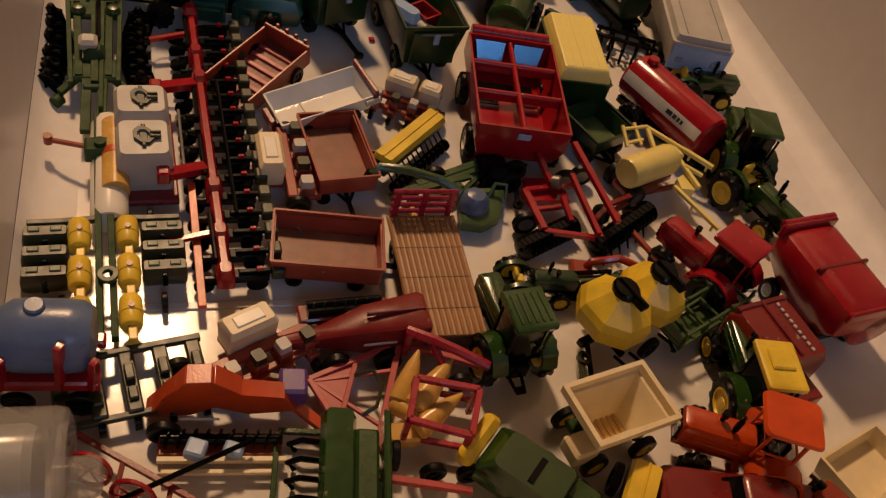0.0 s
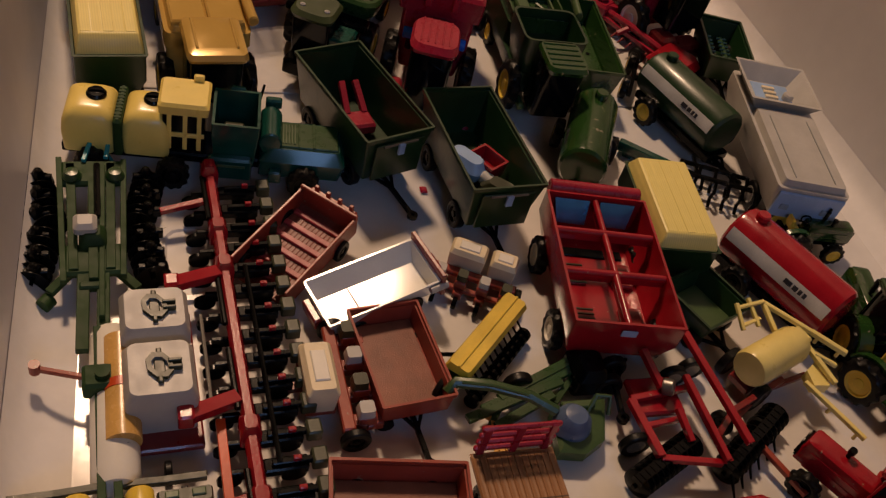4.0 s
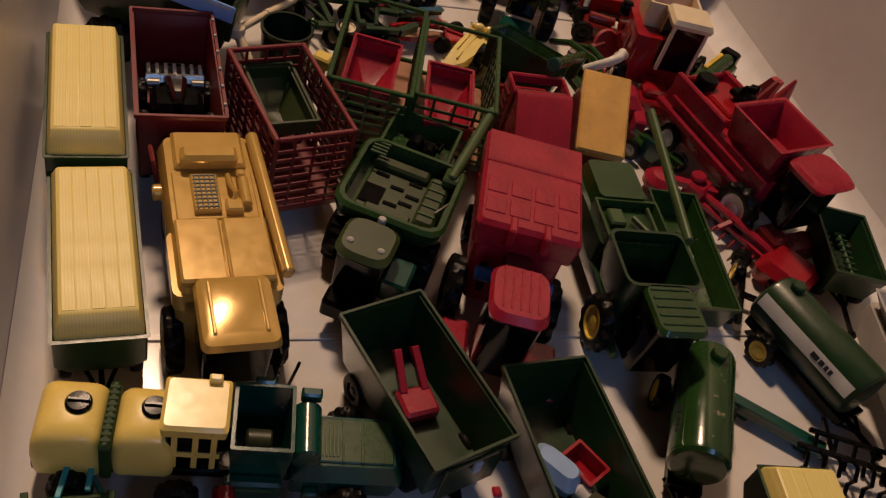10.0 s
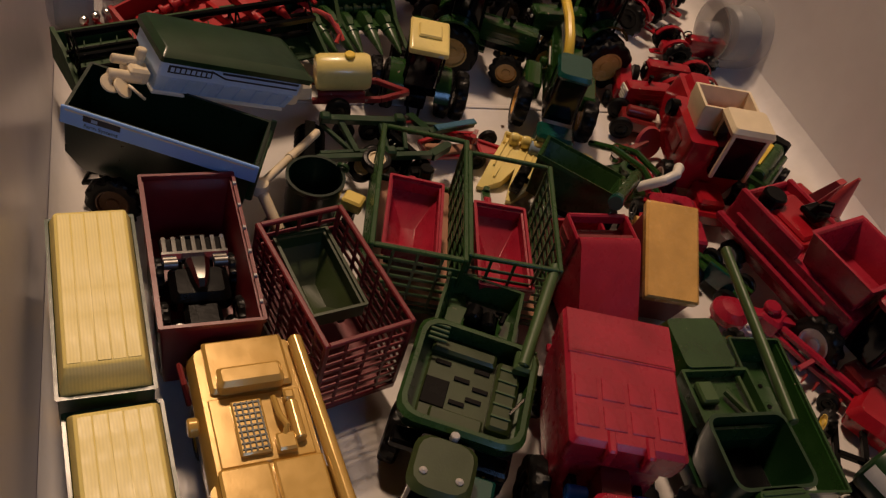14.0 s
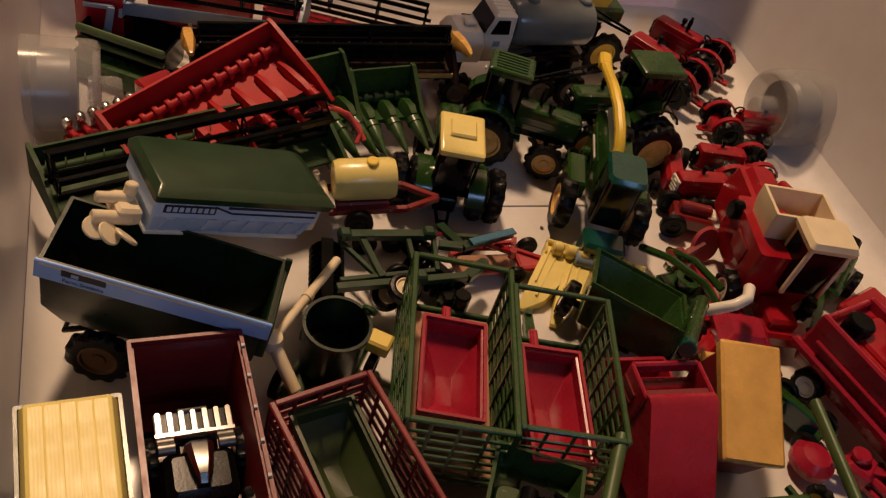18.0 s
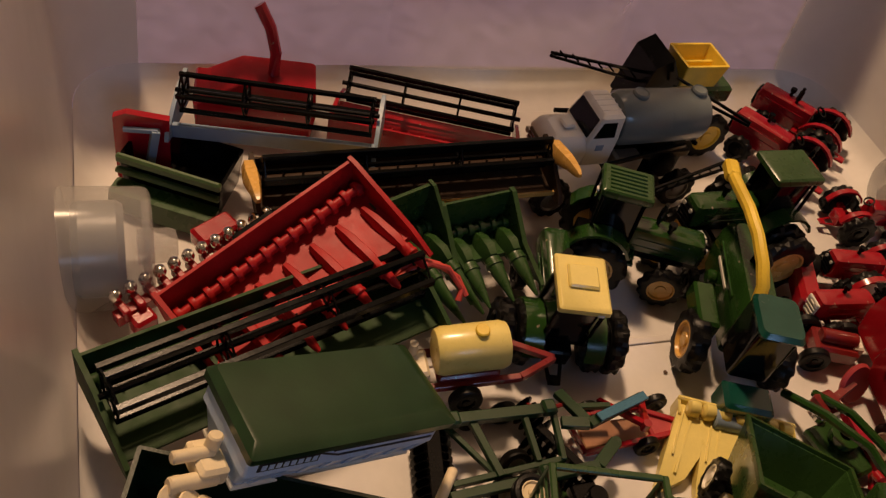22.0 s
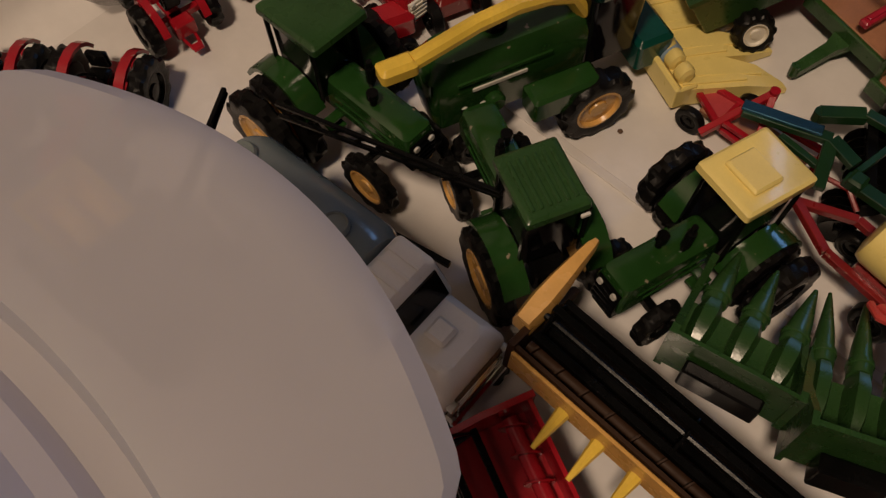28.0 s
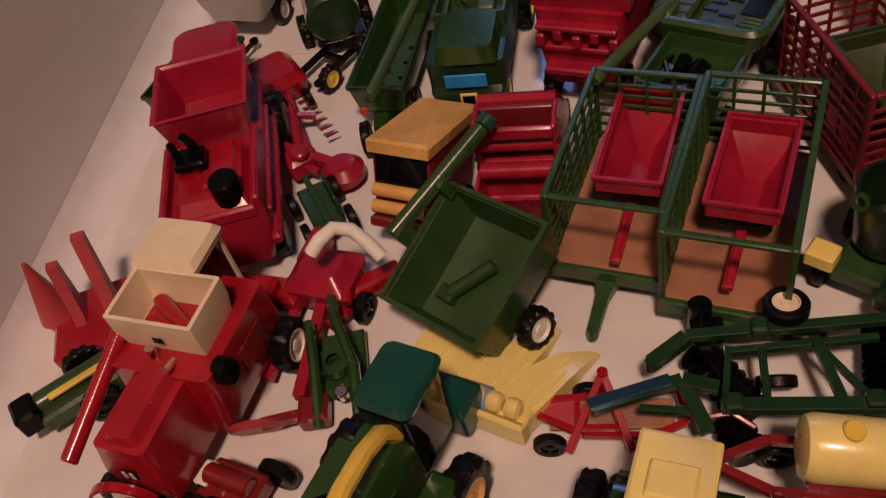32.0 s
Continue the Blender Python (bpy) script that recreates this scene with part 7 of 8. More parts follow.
part("rear_block", S().box(-48, -34, 6, 22, 4, 16, 2).cyl((-44, 14, 16), (-44, 14, 20), 5, 14, c=1), CRIM, o)
copies(o, "guard", S().cyl((0, 0, 0), (0, -7, -1), 1.2, 6, 0.4), DKRED, [(-30 + 7 * k, -4, 8) for k in range(7)])
wheels(o, ((-20, 14), (8, -10)), 6, 4, BLACK, False)

# Dark implements in the shade between the wagons.
o = thing("toy_bale_trailer", 0.128, 0.440, 60, "black toy trailer frame with yellow hubs", "toy implement")
part("frame", S().beam((-24, -8, 8), (24, -8, 8), 3, 3).beam((-24, 8, 8), (24, 8, 8), 3, 3).beam((0, -8, 8), (0, 8, 8), 3, 3), BLACK, o)
wheels(o, ((-16, 12), (-16, -12), (16, 12)), 8, 5, YELLOW)
o = thing("toy_log_cart", 0.086, 0.503, -80, "green toy hitch piece with a yellow hub", "toy part")
part("frame", S().box(-14, 14, -8, 8, 5, 12, 1.4).beam((-20, 0, 10), (24, 2, 12), 3, 3), GREEN, o)
wheels(o, ((-8, 12), (10, -12)), 9, 5, YELLOW)

o = tagged(new("red_chip", S().box(-52, -48, 335, 340, 0.2, 2, 0.8).mesh("red_chip", CRIM)), "tiny crimson plastic chip on the tub floor", "plastic chip")

# ---- far end of the tub ----

# Big green forage box with a pale blue rail, tipped down at one end.
o = thing("toy_forage_box", -0.1975, 0.6291, -18.6, "large dark green toy forage wagon with a pale blue rail", "toy wagon", z=0.0028, ry=7.1, s=(0.92, 0.82, 1.02))
part("box", S().tub([(-38, 38, -15, 15, 22), (-46, 46, -20, 20, 34), (-48, 48, -21.5, 21.5, 62)], 1.6, 26), DEEPGREEN, o)
part("rail", S().box(-49, 49, -23.2, -21.4, 53, 63, 0.5), PALEBLUE, o, "pale blue printed rail")
part("rail_line", S().box(-47, 47, -23.5, -23.1, 61, 62, 0.1), PAPER, o)
part("maker_mark", S().box(-38, -20, -23.7, -23.1, 58, 61.4, 0.2), INK, o)
part("maker_gap", S().box(-34, -31, -23.9, -23.6, 58.8, 60.6, 0.1), SKY, o)
words(o, "Farm Systems", 3.0, INK, (-29, -23.5, 55.6), rx=90)
part("end_board", S().box(46, 50, -22, 22, 40, 60, 0.8).beam((49, 14, 50), (49, 20, 64), 3, 3), DKGREEN, o)
part("hitch", S().rod([(-28, -4, 10), (-38, -6, 6), (-38, 4, 6), (-30, 6, 8)], 1.6, 8), BLACK, o)
part("axle_frame", S().box(-30, 34, -10, 10, 15, 23, 1).beam((-16, -22, 13), (-16, 22, 13), 3, 3).beam((24, -20, 12), (24, 20, 12), 3, 3), BLACK, o)
wheels(o, ((-18, -22), (-18, 22)), 15, 8, BROWN, z=13)
wheels(o, ((24, 20), (24, -20)), 10, 6, BROWN, z=15)

# Spreader box: dark green lid, white hopper body, ivory spinner.
o = thing("toy_feed_box", -0.1727, 0.6562, 12.9, "white toy feed box with a dark green sloped lid", "toy wagon", z=0.0482, rx=-4.9, ry=17, s=(1.0, 0.89, 0.99))
part("hopper", S().rings([rect(-34, 34, -13, 13, 11, 1.5), rect(-36, 37, -18, 18, 21.6, 1.5), rect(-37, 38, -19.4, 19, 22.2, 1.5), rect(-37, 38, -19.4, 19, 30, 1.5)]), WINDOWWHITE, o)
part("lid", S().rings([rect(-38, 42, -21, 22, 30, 1.5), rect(-38, 43, -21.6, 22.4, 33, 1.6), rect(-36, 38, -17, 20, 36, 2)]), DKGREEN, o)
copies(o, "hopper_rib", S().beam((0, -18.2, 21), (0, -13.2, 11.4), 3.4, 0.9), WINDOWWHITE, [(-28 + 9 * k, 0, 0) for k in range(8)])
mark = part("maker_plate", S().box(-33, -11, -19.8, -19.3, 24.4, 28.4, 0.2), INK, o)
copies(mark, "maker_bar", S().box(-0.9, 0.9, -0.15, 0.15, -1.1, 1.1, 0.05), WINDOWWHITE, [(-31 + 2.6 * k, -19.9, 26.4) for k in range(8)])
part("stripe", S().box(-6, 36, -19.8, -19.3, 27.6, 28.7, 0.1).box(-3, 36, -19.8, -19.3, 25, 25.8, 0.1).beam((-12, -19.6, 28.4), (-3, -19.6, 25.2), 0.5, 0.9), INK, o)
part("under_plate", S().box(-35, 36, -14, 14, 9, 11.2, 0.6), WHITE, o)
sp = part("spinner_frame", S().box(-47, -37, -13, 3, 12, 20, 1.4).cyl((-41, -3, 18), (-41, -3, 27), 2.6, 14, c=0.6).cyl((-54, -4, 20), (-40, -4, 20), 2.4, 14, c=0.6).cyl((-56, -11, 15), (-40, -11, 15), 3, 14, c=0.6), IVORY, o, "ivory spinner head")
for k, (dx, dy, q) in enumerate(((-54, -14, 0), (-50, -18, 50), (-44, -20, 110), (-48, -8, 160))):
    part("paddle", S().lathe([(0.5, -0.7), (5, -0.7), (5.4, 0), (5, 0.7), (0.5, 0.7)], 18, Matrix.Translation((dx, dy, 12)) @ Matrix.Rotation(radians(q), 4, "Z") @ Matrix.Rotation(radians(35), 4, "X")), IVORY, sp)
part("rear_bracket", S().box(38, 44, -12, 8, 12, 26, 1.4).cyl((43, 10, 8), (43, 10, 26), 2, 10), IVORY, o)

# Feed mixer: black-green round tub with an ivory auger.
o = thing("toy_feed_mixer", -0.1232, 0.6057, 56.4, "dark green toy feed mixer with an open round tub", "toy mixer", s=(0.94, 0.92, 1.0))
part("tub", S().lathe([(11, 16), (14, 20), (15.4, 43), (16.2, 44), (16.2, 46), (14.6, 46), (13.4, 24), (1, 22)], 32), DEEPGREEN, o)
part("frame", S().box(-22, 22, -14, 14, 8, 16, 1.4).box(-30, -16, -20, -4, 10, 22, 2).box(10, 30, 6, 20, 10, 18, 2), PLGREEN, o)
part("ring", S().lathe([(2, -0.8), (3.6, -0.8), (3.6, 0.8), (2, 0.8)], 14, Matrix.Translation((14, -10, 46)) @ Matrix.Rotation(radians(70), 4, "Y"), caps=(False, False)), PLGREEN, o)
part("auger_pipe", S().cyl((-21, 22, 44), (44, 18, 37), 2.3, 14, c=0.5), IVORY, o)
part("lower_pipe", S().cyl((-21, 22, 43), (-31, 4, 30), 3, 14, c=0.5), IVORY, o)
part("pipe_collar", S().cyl((10, 20, 40.6), (14, 19.8, 40.2), 2.9, 14, c=0.3), IVORY, o)
part("elbow", S().lathe([(1, -4.6), (4.4, -3), (5, 0), (4.4, 3), (1, 4.6)], 14, Matrix.Translation((-21, 22, 43))), IVORY, o)
part("cream_block", S().box(16, 26, -24, -12, 16, 24, 1.2), CREAM, o)
wheels(o, ((-14, 18), (-14, -18), (16, -18)), 8, 5, BLACK, False)

# Green livestock wagons with red hoppers in them.
cage_wagon(-0.0729, 0.5892, -106.2, "green slatted toy livestock wagon holding a red hopper", solid=3, s=(1.07, 1.04, 0.95))
cage_wagon(-0.0290, 0.5740, -105.7, "green slatted toy livestock wagon with a wooden floor", solid=3, s=(0.92, 1.03, 0.96))
gravity_hopper(-0.0767, 0.5825, -107.2, "red toy gravity hopper standing in a green wagon", CRIM, 0.0181, 54, 31, 25, s=(0.96, 0.94, 0.99))
gravity_hopper(-0.0352, 0.5601, -103.8, "red toy gravity hopper in a slatted green wagon", CRIM, 0.0176, 56, 30, 25, s=(1.05, 0.94, 0.98))

# Crimson box with an open front, and the tan-roofed forage box beside it.
o = thing("toy_bale_box", 0.0140, 0.5359, -93, "crimson toy bale wagon with an open slotted front", "toy wagon", s=(1.12, 0.92, 1.03))
part("box", S().prism([(-13, 12), (-13, 54), (-11, 55), (-8, 54), (24, 18), (24, 12)], -18, 18), CRIM, o)
part("lid_step", S().prism([(-12, 40), (-10, 47), (20, 16), (14, 14)], 18, 21), CRIM, o)
part("front_frame", S().box(-28, -12, -19, -16.8, 14, 54, 0.8).box(-28, -12, 16.8, 19, 14, 54, 0.8).box(-29, -26.6, -18, 18, 48, 54, 0.8).box(-30, -12, -18, 18, 13, 17, 0.8), CRIM, o)
part("scoop", S().tub([(-40, -27, -17, 17, 12), (-45, -27, -19, 19, 32)], 1.6, 15), CRIM, o)
# Darker red sheet paints the shade in the hollow behind the rollers.
part("dark_back", S().box(-16, -12.6, -16.8, 16.8, 18, 53, 0.4), MAROON, o)
copies(o, "roller", S().cyl((0, -16.8, 0), (0, 16.8, 0), 3.4, 14), CRIM, [(-24, 0, 42), (-30, 0, 33), (-23, 0, 30)])
copies(o, "side_slot", S().box(-5, 5, -0.6, 0.6, 0, 2.4, 0.2), MAROON, [(-22, sy * 19.2, 20 + 5 * k) for k in range(6) for sy in (-1, 1)])
copies(o, "side_rib", S().box(-0.8, 0.8, -1.4, 1.4, 0, 26, 0.3), CRIM, [(-8 + 7 * k, 18.6, 10 - 5 * k) for k in range(2)])
running_gear(o, (-18, 28), 15, 7, 5, BLACK, frame=MAROON)
o = thing("toy_forage_wagon", 0.0604, 0.5576, -105.8, "red toy forage wagon under a tan roof", "toy wagon", z=-0.0015, rx=2.0, ry=22.0, s=(0.94, 0.95, 1.0))
part("roof", S().rings([rect(-38, 20, -15, 15, 43, 0.8), rect(-38.4, 20.4, -15.4, 15.4, 48, 1), rect(-37, 19.4, -14, 14, 49.2, 1)]), TAN, o, "smooth tan plastic roof")
part("body", S().tub([(-34, 18, -13.6, 13.6, 12), (-34, 18, -14.4, 14.4, 43.4)], 1.6, 15), MAROON, o)
# Dark block stands in for the shade under the roof.
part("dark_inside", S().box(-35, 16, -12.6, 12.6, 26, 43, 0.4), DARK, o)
copies(o, "beater_bar", S().cyl((0, -13, 0), (0, 13, 0), 3, 14), TAN, [(-36, 0, 25.5), (-37, 0, 18)])
part("front_lip", S().box(-40, -33, -14, 14, 9, 14, 1), MAROON, o)
running_gear(o, (-20, 10), 13, 6.5, 5, BLACK, frame=DKRED)

# Loose green box wagon standing on the yellow header.
o = box_wagon("toy_dump_box", 0.0255, 0.6134, 55.1, "green toy dump wagon with a loose pipe inside", PLGREEN, 64, 54, 10, 32, 4, None, WHITE, r=9, tail=False, gear=False, z=0.0085, rx=5.6, ry=23, s=(0.86, 0.97, 1.04), t=2.0)
part("pipe_inside", S().cyl((-8, 2, 14), (14, -10, 15), 3.2, 14, c=0.8).box(10, 18, -15, -7, 11, 17, 1), MATGREEN, o)
part("axle", S().beam((4, -26, 8), (4, 26, 8), 3, 3).box(-24, 24, -8, 8, 6, 11, 1), BLACK, o)
wheels(o, ((8, -29), (8, 29)), 10, 7, WHITE, z=7)
part("side_pipe", S().cyl((-60, -22, 36), (4, -30, 40), 3.4, 16, c=0.6).box(-4, 5, -33, -26, 26, 42, 1).box(-30, -24, -28, -22, 28, 40, 1), PLGREEN, o)
part("pipe_end", S().cyl((-66, -21.4, 35.4), (-60, -22, 36), 4.2, 14, c=0.6), TEAL, o)
part("print_bar", S().box(-24, 18, -25.6, -25.0, 20, 21.4, 0.1), PAPER, o)

# Crimson blower with a white bent spout.
o = thing("toy_blower", 0.103, 0.625, -104, "crimson toy forage blower with a white bent spout", "toy implement")
part("arm", S().beam((-36, -10, 9), (20, 2, 10), 5, 5).beam((-30, 8, 7), (14, 12, 9), 4, 4), CRIM, o)
part("housing", S().rings([rect(8, 30, -12, 14, 6, 2), rect(6, 32, -14, 16, 18, 3), rect(12, 26, -8, 10, 24, 3)]), CRIM, o)
part("spout", S().rod([(10, -5, 42), (14, -8, 46), (21, -11, 46), (24, -17, 43), (23, -23, 38), (21, -29, 32)], 3, 12), WHITE, o, "white bent spout")
part("side_wing", S().box(24, 44, 10, 18, 6, 18, 1.4), CRIM, o)
wheels(o, ((14, 18), (12, -18)), 7, 5, BLACK, False)

# Loader frame.
o = thing("toy_loader", 0.089, 0.640, -78, "dark green toy loader frame with bent arms", "toy loader")
part("arm", S().rod([(-40, -6, 8), (-18, -8, 22), (4, -2, 24), (30, 2, 14)], 2.4, 8), GREEN, o)
part("arm", S().rod([(-34, 10, 8), (-14, 8, 20), (8, 10, 20)], 2.2, 8), GREEN, o)
part("winch", S().lathe([(3, -2), (7, -2), (7, 2), (3, 2)], 18, Matrix.Translation((-8, 2, 12)), caps=(False, False)), GREEN, o)
part("base", S().box(-20, 10, -10, 12, 3, 8, 1.4), PLGREEN, o)
part("knob", S().cyl((-22, 0, 8), (-22, 0, 12), 3, 12, c=0.6), CHROME, o)
part("stud", S().cyl((14, -6, 20), (18, -7, 21), 2.4, 12), RED, o)

# Headers along the far wall and heaped on the left.
corn_header(-0.1606, 0.7413, -151.5, "red toy corn header tied with a rubber band", SATRED, 7, 116, z=0.0459, rx=1.3, ry=15.8, depth=40, snout=13, back=20, fat=0.62, s=(0.85, 0.99, 0.97))
o = thing("rubber_band", -0.106, 0.731, 40, "twisted red rubber band looped over a header", "rubber band", z=0.040)
part("loop", S().rod([(-12, 10, 10), (-4, 6, 16), (4, 2, 17), (10, -4, 14), (12, -12, 6), (8, -14, 2)], 1.5, 8).rod([(-10, 12, 9), (-3, 9, 15), (4, 6, 16), (8, 0, 15), (14, -8, 8), (13, -15, 2)], 1.4, 8), RUBBERBAND, o)
reel_header("toy_grain_header", -0.1726, 0.7129, 199.1, "black reel toy grain header on a green trough", MATGREEN, BLACK, 146, z=0.0356, ry=1.3, depth=40, bats=5, gap=10, ends=MATGREEN, bat=3, s=(0.95, 1.0, 1.05))
o = reel_header("toy_grain_header", -0.0928, 0.8032, 180.2, "brown toy grain header with a black reel and yellow dividers", UMBER, UMBER, 148, z=0.0332, ry=3, depth=28, bats=4, gap=8, bat=3.2, radius=7.5, s=(1.01, 0.9, 1.07))
part("back_strip", S().box(-73, 73, -15.8, -14.4, 3, 15, 0.4), TAN, o, "tan yellow back sheet")
part("front_lip", S().beam((-74, 14.6, 3), (74, 14.6, 3), 1.6, 2.6), TAN, o)
for sx in (-1, 1):
    part("divider", S().rings([[(sx * 76 - w, yy, z0), (sx * 76 + w, yy, z0), (sx * 76 + w * 1.1, yy, (z0 + z1) / 2), (sx * 76 + w * 0.7, yy, z1), (sx * 76 - w * 0.7, yy, z1), (sx * 76 - w * 1.1, yy, (z0 + z1) / 2)] for yy, w, z0, z1 in ((-7, 3.0, 12, 20), (2, 3.6, 14, 22), (10, 3.2, 17, 24), (18, 2.4, 20.4, 25.4), (25, 1.7, 22.4, 26), (28, 0.9, 23.4, 25.4))]), TAN, o, "pointed yellow divider")
copies(o, "finger", S().cyl((0, -15, 6), (0, -30, 2), 2.4, 8, 0.8), YELLOW, [(-52 + 13 * k, 0, 0) for k in range(5)])
copies(o, "guard", S().cyl((0, -15, 6), (0, -30, 3), 3.4, 8, 0.8), UMBER, [(14 + 13 * k, 0, 0) for k in range(5)])
reel_header("toy_grain_header", -0.1488, 0.8500, 159.5, "blue-grey toy grain header with a black reel", BLACK, BLUEGREY, 106, z=0.034, ry=6.3, depth=32, bats=5, auger=False, gap=10, bat=2.2, lip=BLUEGREY, s=(0.95, 0.95, 0.96))
reel_header("toy_grain_header", -0.0677, 0.8545, -23, "red toy grain header with a black reel", RED, RED, 102, z=0.0191, ry=-2.8, depth=36, bats=4, gap=20, bat=2.2, s=(0.97, 1.0, 1.05))
corn_header(-0.0665, 0.7667, 191.4, "green toy corn header with pointed snouts", PLGREEN, 3, 38, z=0.0299, rx=-0.3, depth=26, snout=28, back=26, s=(1.02, 0.84, 0.9))
corn_header(-0.1035, 0.7625, 203, "dull green toy corn header with pointed snouts", PLGREEN, 3, 42, z=0.0300, rx=-2, depth=24, snout=26, back=28, s=(0.8, 1.1, 1.08))
o = thing("toy_platform", -0.200, 0.836, -28, "green toy feeder platform with a black trough", "toy header")
part("trough", S().tub([(-25, 25, -6, 20, 6), (-26, 26, -8, 22, 26)], 1.6, 9), BLACK, o)
part("lip", S().box(-26, 26, -11, -7.6, 24, 29, 1).box(-26, 26, -12, -8.4, 18, 21, 0.8), SAGE, o)
part("front_plate", S().rings([rect(-26, 26, -22, -9, 3, 1.5), rect(-26, 26, -20, -9, 13, 1.5)]), PLGREEN, o)
part("foot", S().box(-20, 20, -6, 14, 0.2, 7, 1), BLACK, o)

# Chrome-toothed red bar.
o = thing("toy_rotary_hoe", -0.1943, 0.7670, 29.4, "red toy rotary bar with a row of chrome teeth", "toy implement", z=0.0146, ry=-4.4)
part("bar", S().beam((-42, 0, 10), (40, 0, 10), 5, 6).box(6, 26, 6, 18, 8, 18, 1.6).box(-38, -28, -10, -2, 2, 12, 1.4), RED, o)
copies(o, "tooth_holder", S().box(-1.6, 1.6, -4, 6, 0, 6, 0.6), RED, [(-38 + 7 * k, 0, 10) for k in range(12)])
copies(o, "chrome_tooth", S().lathe([(1.6, 0), (2.6, 1.2), (2.9, 3.4), (2.2, 5.4), (0.5, 6)], 12), CHROME, [(-38 + 7 * k, 5, 15) for k in range(12)])

# Red pieces against the far wall.
o = thing("toy_combine_shell", -0.1529, 0.8930, -10.1, "red toy machine shell with a curved red spout", "toy machine", s=(0.93, 1.0, 1.06))
part("shell", S().rings([rect(-34, 32, -14, 14, 3, 2), rect(-36, 34, -15, 15, 20, 3), rect(-12, 32, -13, 13, 34, 3)]), RED, o)
part("deck", S().box(-36, -12, -12, 12, 19, 25, 1.2), RED, o)
part("spout", S().rod([(8, 0, 34), (8, 1, 46), (4, 4, 58), (-3, 8, 68)], 3.4, 10), RED, o)
part("panel", S().box(14, 30, -13.6, -12, 12, 30, 0.6), DKRED, o)
o = thing("toy_tail_gate", -0.214, 0.852, -10, "red toy side panel with a blue-grey lever", "toy part")
part("panel", S().prism([(-13, 2), (-14, 40), (-8, 43), (12, 41), (13, 2)], -2, 2), RED, o)
part("lever", S().beam((6, -4, 36), (2, -5, 6), 4, 4).beam((-9, -4, 35), (7, -4, 35.5), 2, 2.4).cyl((2, -8, 7), (2, -2, 7), 3.6, 12), BLUEGREY, o)
part("foot", S().box(-12, 12, -8, 8, 0, 3, 0.8), RED, o)

# Yellow sprayer tank on a red trailer.
o = thing("toy_sprayer", -0.0875, 0.7034, -3.7, "pale yellow toy tank on a dark red trailer", "toy sprayer", z=0.012, ry=-6.5, s=(0.92, 1.0, 1.06))
part("tank", S().lathe([(6, -18), (9.4, -17), (10.4, -14), (10.4, 14), (9.4, 17), (6, 18)], 28, Matrix.Translation((0, 0, 24)) @ Matrix.Rotation(radians(90), 4, "Y")), ROOFYEL, o)
part("tank_lid", S().cyl((4, 0, 34), (4, 0, 36), 3.4, 14, c=0.5), YELLOW, o)
part("frame", S().beam((-20, -9, 11), (24, -9, 11), 3, 3).beam((-20, 9, 11), (24, 9, 11), 3, 3).beam((24, -9, 11), (44, 0, 9), 3, 3).beam((24, 9, 11), (44, 0, 9), 3, 3).box(-16, 14, -8, 8, 10, 15, 1), DKRED, o)
part("pump", S().box(-30, -20, -8, 6, 10, 20, 1.4).cyl((-26, 4, 18), (-26, 4, 26), 2, 10), IVORY, o)
wheels(o, ((-4, 15), (-4, -15)), 8, 5, BLACK, False)
part("fallen_tine", S().rod([(26, -18, 3), (34, -22, 4), (44, -20, 3), (52, -24, 2)], 1.0, 6), DKRED, o)

# Green disc harrow upside down on the floor.
o = thing("toy_disc_harrow", -0.072, 0.667, 0, "dark green toy disc harrow with pale wheel hubs", "toy harrow", group="disc harrows")
part("frame", S().beam((26, -18, 22), (-41, -22, 22), 4, 3.4).beam((12, -12, 20), (-38, -16, 20), 2.6, 3).beam((17, 11, 22), (-34, 12, 22), 5, 3.6).beam((1, -12, 21), (2, 11, 21), 2.6, 3).beam((-17, -16, 21), (-22, 11, 21), 3.4, 3).beam((12, -13, 21), (16, 11, 21), 2.4, 3).beam((-17, -16, 19), (-33, 11, 19), 2.4, 2.4), DKGREEN, o)
copies(o, "lug", S().box(-3, 3, -3.2, 3.2, 0, 5.4, 1), DKGREEN, [(-31, 11, 21), (1, -19, 22), (13, 11, 21)])
part("end_stub", S().beam((26, -18, 21), (39, -8, 20), 5.4, 4.6).cyl((39, -8, 17), (39, -8, 22), 2.2, 10), DKGREEN, o)
part("drawbar", S().beam((60, 11, 22), (29, 1, 23), 4.6, 3).beam((29, 1, 23), (22, 20, 20), 5, 3).beam((29, 1, 23), (17, 4, 22), 5, 3).beam((44, 10, 20), (24, 12, 20), 2.6, 2.6), DKGREEN, o)
# Blue tint paints the window's sheen on the green drawbar.
part("hitch_plate", S().beam((61, 10.5, 24.2), (33, 2, 25.4), 4.4, 1.4), BLUESHEEN, o, "hitch plate tinted with the window's blue sheen")
disc_gang(o, (23, -22, 9), (6, 6, 9), 8, 8)
disc_gang(o, (15, 6, 8), (8, 22, 8), 5, 7)
disc_gang(o, (-45, -28, 10), (-38, 12, 10), 11, 9)
part("gang_beam", S().beam((-46, -28, 18), (-39, 12, 18), 6, 5), BLACK, o)
part("gang_beam", S().beam((24, -22, 17), (8, 6, 17), 4, 4), BLACK, o)
part("weight", S().cyl((20, -31, 4), (20, -31, 24), 4.4, 14, c=0.8).box(12, 24, -30, -22, 12, 18, 1), BLACK, o)
wheel(o, -9, -27, 8.2, 6, IVORY, z=25, lugs=False, turn=8)
wheel(o, -15, -22, 8.0, 6, IVORY, z=15, lugs=False, turn=30)
